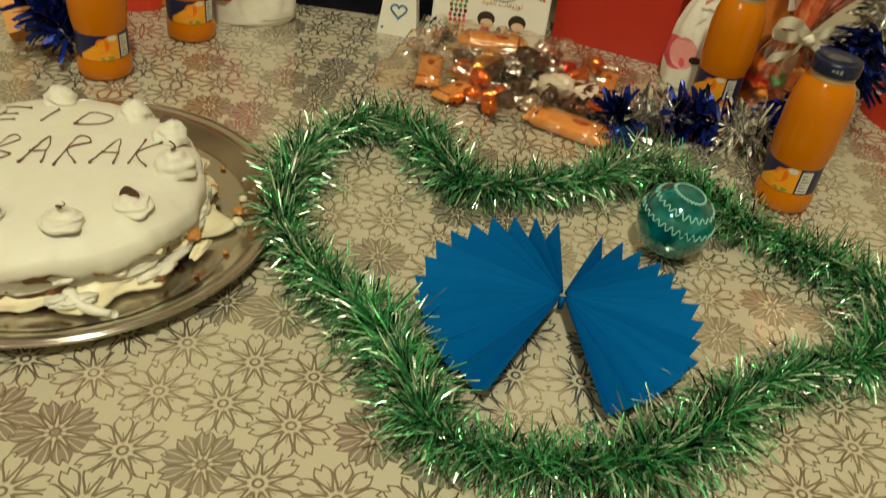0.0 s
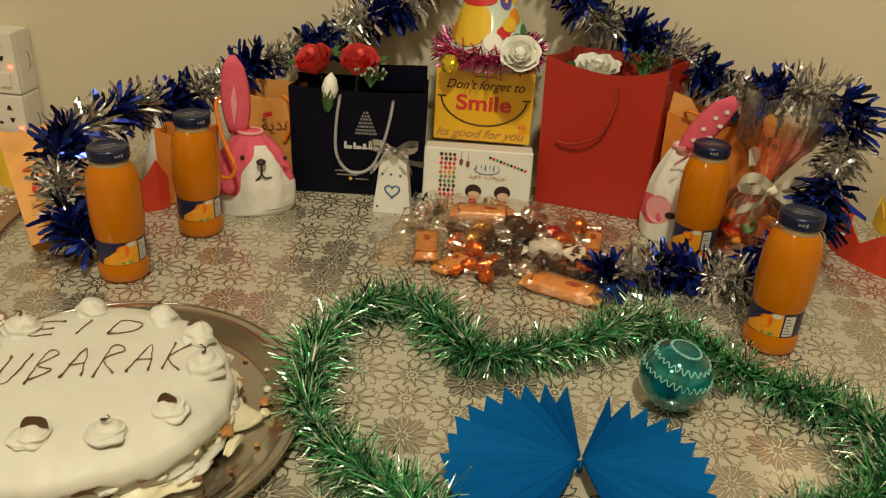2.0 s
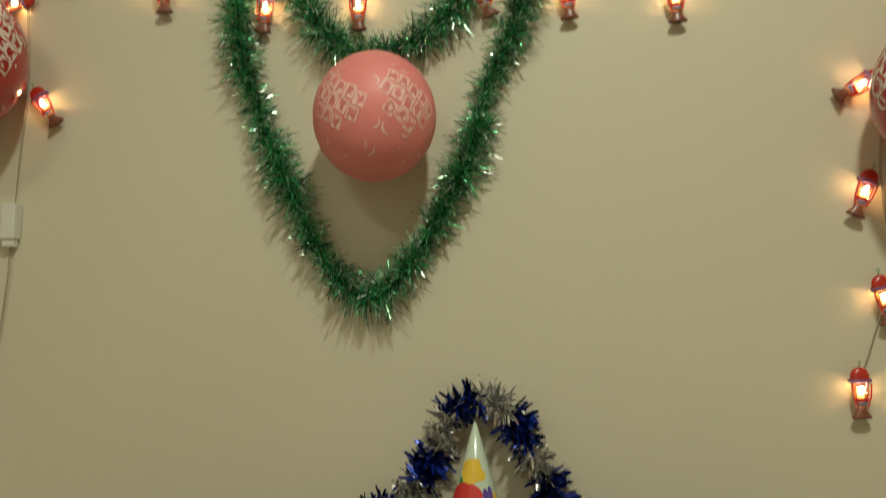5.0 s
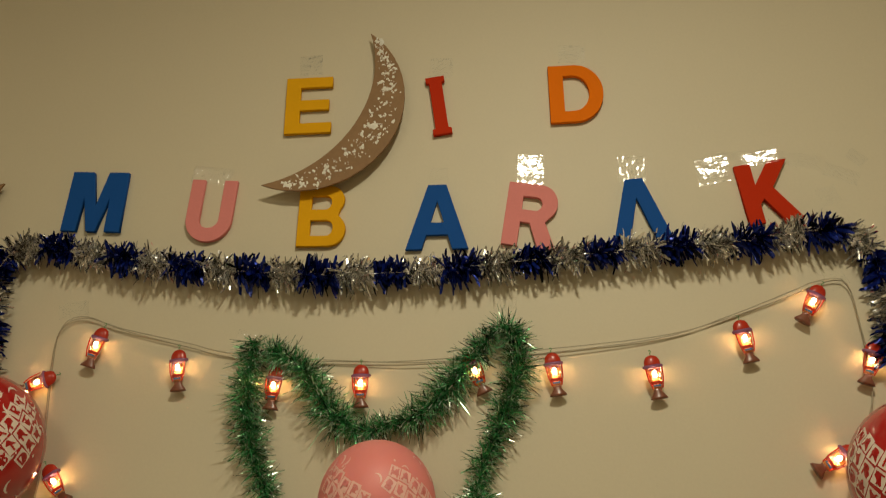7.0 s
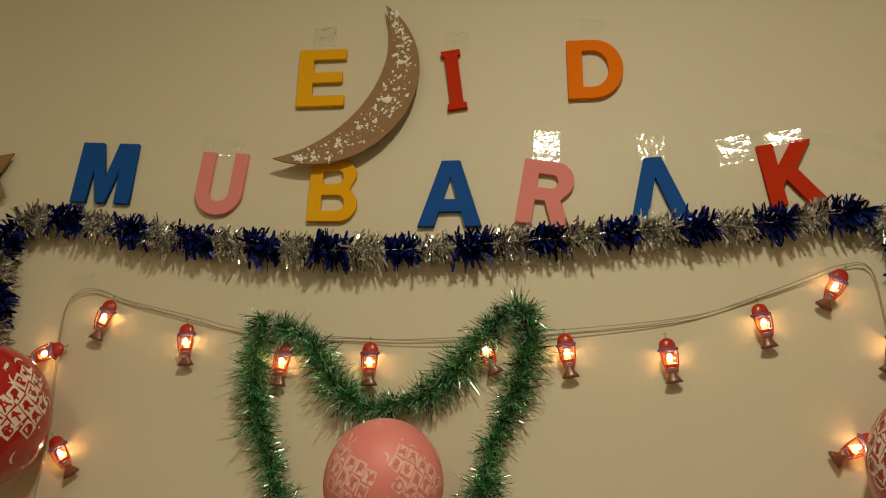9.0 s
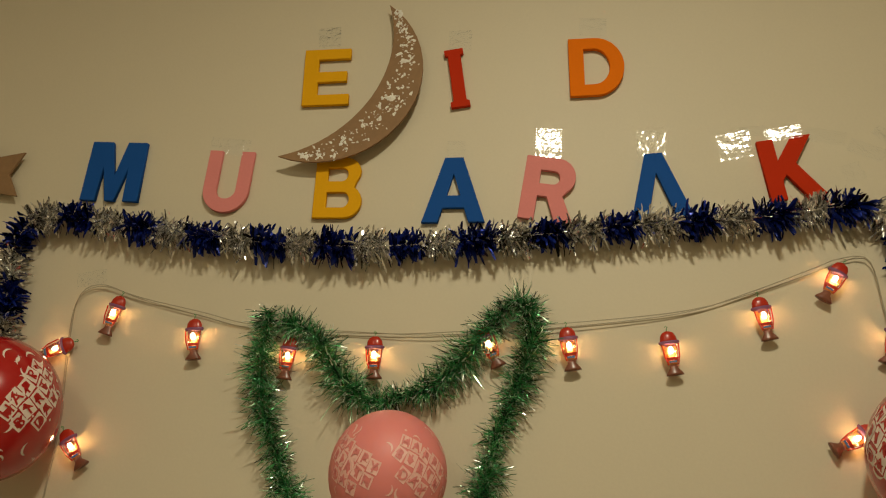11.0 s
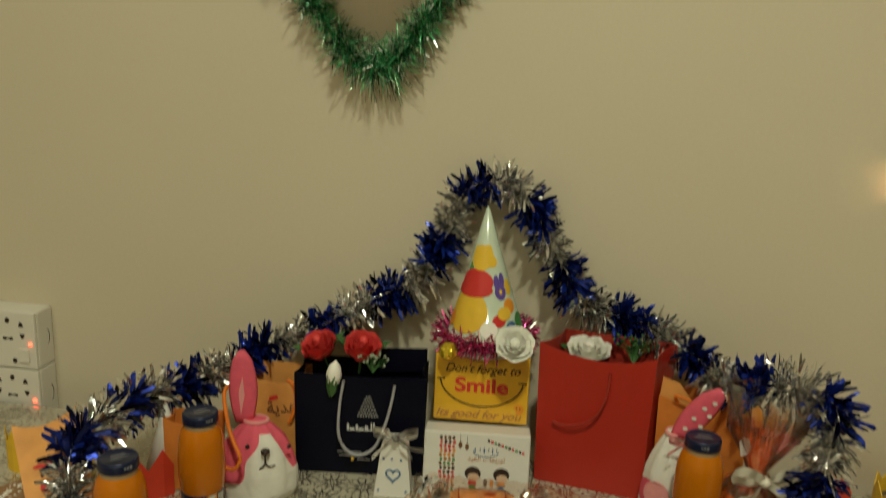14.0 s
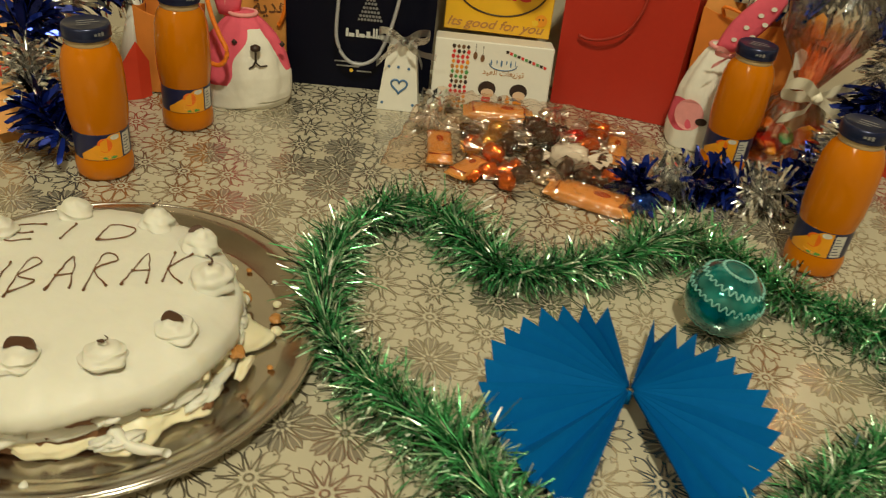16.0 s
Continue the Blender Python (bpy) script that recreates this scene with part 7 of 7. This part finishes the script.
def sweet(x, y, z, turn, r, ln, m, label, seed, fan_m=None, tilt=0):
    """A twist-wrapped sweet: a rounded middle and two pleated fans."""
    o = thing("wrapped_sweet", pose(x, y, z, 0, tilt, turn), label, "sweet", "wrapped sweets")
    prof = [(r * 0.22, -ln * 0.55)] + [(r * (0.35 + 0.65 * math.sin(math.pi * (0.12 + 0.76 * i / 8)) ** 0.6), ln * (-0.5 + i / 8)) for i in range(9)] + [(r * 0.22, ln * 0.55)]
    me = lathe("wrapper", prof, m, 14)
    for v in me.vertices:
        v.co *= 1 + 0.24 * noise.noise(v.co * 230 + Vector((seed, 0, 0)))
        v.co.y *= 0.78
    me.transform(Matrix.Rotation(math.pi / 2, 4, "Y"))
    part("wrapper", me, o)
    for sx in (-1, 1):
        vs, fs = [], []
        n = 10
        for i in range(n + 1):
            a = radians(-55 + 110 * i / n)
            b = 0.0018 * (1 if i % 2 else -1)
            vs += [(sx * ln * 0.52, 0.0008 * (i - n / 2), b * 0.2), (sx * (ln * 0.52 + r * 1.9 * math.cos(a)), r * 1.9 * math.sin(a), b)]
            if i:
                k = 2 * i
                fs.append((k - 2, k - 1, k + 1, k))
        part("twist_end", mesh("twist_end", vs, fs, fan_m or FILM), o)
    return o


BZ = TOP + 0.0003
wafer(0.070, -0.190, BZ + 0.012, 6, 0.074, 0.026, 0.014)
wafer(0.018, -0.262, BZ, 98, 0.066, 0.024, 0.013)
wafer(0.166, -0.322, BZ, -18, 0.084, 0.028, 0.015)
wafer(0.196, -0.212, BZ, 84, 0.062, 0.020, 0.012)
wafer(0.050, -0.292, BZ, 60, 0.05, 0.02, 0.010)
SW = ((0.066, -0.246, .010, 30, .011, .018, GOLD, "gold foil"), (0.092, -0.232, .010, -10, .011, .024, DARKFOIL, "dark brown"), (0.112, -0.262, .009, 70, .010, .028, DARKFOIL, "dark brown"), (0.070, -0.300, .008, 20, .009, .016, COPPER, "shiny orange foil"), (0.088, -0.316, .008, -40, .009, .014, COPPER, "shiny orange foil"), (0.094, -0.286, .009, 80, .009, .016, COPPER, "shiny orange foil"), (0.146, -0.254, .012, -8, .013, .034, WHITEWRAP, "white paper"), (0.178, -0.256, .010, 75, .010, .026, DARKFOIL, "dark brown"), (0.152, -0.206, .010, 20, .010, .020, REDFOIL, "red foil"), (0.128, -0.212, .010, 60, .010, .020, DARKFOIL, "dark brown"), (0.178, -0.176, .010, -30, .010, .020, COPPER, "shiny orange foil"), (0.110, -0.208, .020, 10, .009, .022, DARKFOIL, "dark brown"), (0.122, -0.156, .010, 40, .009, .018, SILVER, "silver foil"), (0.046, -0.224, .009, -20, .010, .022, DARKFOIL, "dark brown"), (0.128, -0.296, .009, 15, .009, .022, SILVER, "silver foil"), (0.160, -0.284, .008, -35, .008, .018, DARKFOIL, "dark brown"), (0.084, -0.262, .020, 45, .009, .020, DARKFOIL, "dark brown"), (0.000, -0.186, .011, 85, .011, .022, SILVER, "silver and white"), (0.136, -0.232, .018, -50, .008, .018, SILVER, "silver foil"))
SW += ((0.120, -0.238, .024, 20, .010, .024, DARKFOIL, "dark brown"), (0.072, -0.276, .016, -25, .010, .020, COPPER, "shiny orange foil"), (0.100, -0.300, .010, 35, .009, .018, DARKFOIL, "dark brown"), (0.142, -0.286, .016, 65, .009, .020, DARKFOIL, "dark brown"), (0.050, -0.252, .012, 55, .009, .018, COPPER, "shiny orange foil"), (0.190, -0.280, .009, -15, .010, .022, COPPER, "shiny orange foil"), (0.164, -0.232, .016, 30, .010, .022, COPPER, "shiny orange foil"))
BLUEFOIL = mat("blue_candy_foil", (0.02, 0.06, 0.32), 0.2, 0.8, grain=90, amount=0.3, bump=0.8)
SW += ((0.216, -0.322, .010, 35, .010, .024, BLUEFOIL, "shiny blue foil"), (0.004, -0.196, .018, 80, .013, .026, SILVER, "silver and white"), (0.128, -0.176, .014, 70, .010, .024, SILVER, "silver and violet"), (0.074, -0.224, .016, 15, .010, .022, GOLD, "gold foil"))
for k, (x, y, z, a, r, ln, m, word) in enumerate(SW):
    sweet(x, y, BZ + max(z, r), a, r, ln, m, "twist-wrapped sweet in %s wrapper on the table" % word, k, None if k % 3 else m, 8 * ((k % 3) - 1))


# ---- opened clear bag the sweets lie in ----
sheet_v, sheet_f = [], []
SN, SM = 54, 40
for i in range(SN):
    for j in range(SM):
        u, v = -1 + 2 * i / (SN - 1), -1 + 2 * j / (SM - 1)
        edge = 1 + 0.16 * noise.noise(Vector((u * 1.7, v * 1.7, 3)))
        x, y = 0.108 + 0.125 * u * edge + 0.012 * v, -0.238 + 0.098 * v * edge - 0.030 * u
        hump = max(0.0, 1 - (u * u + v * v) * 0.62)
        ruck = 0.010 * abs(noise.noise(Vector((x * 42, y * 42, 1)))) + 0.007 * abs(noise.noise(Vector((x * 90, y * 90, 5))))
        sheet_v.append((x, y, TOP + 0.0015 + 0.026 * hump ** 0.6 + ruck))
for i in range(SN - 1):
    sheet_f += [(i * SM + j, (i + 1) * SM + j, (i + 1) * SM + j + 1, i * SM + j + 1) for j in range(SM - 1)]
BAGFILM = clear("crinkled_clear_bag", (1.0, 0.86, 0.74), 0.035, 0.16, 70, 0.7)
sweet_bag = thing("clear_sweet_bag", Matrix(), "crinkled clear plastic bag spread over the wrapped sweets", "plastic bag")
part("film", mesh("film", sheet_v, sheet_f, BAGFILM), sweet_bag, None, "thin crinkled clear film").visible_shadow = False
seam = [Vector(sheet_v[j]) + Vector((0, 0, 0.0004)) for j in range(SM)]
part("sealed_edge", tube("sealed_edge", seam, 0.0010, BAGFILM, 5), sweet_bag, None, "rolled sealed edge").visible_shadow = False
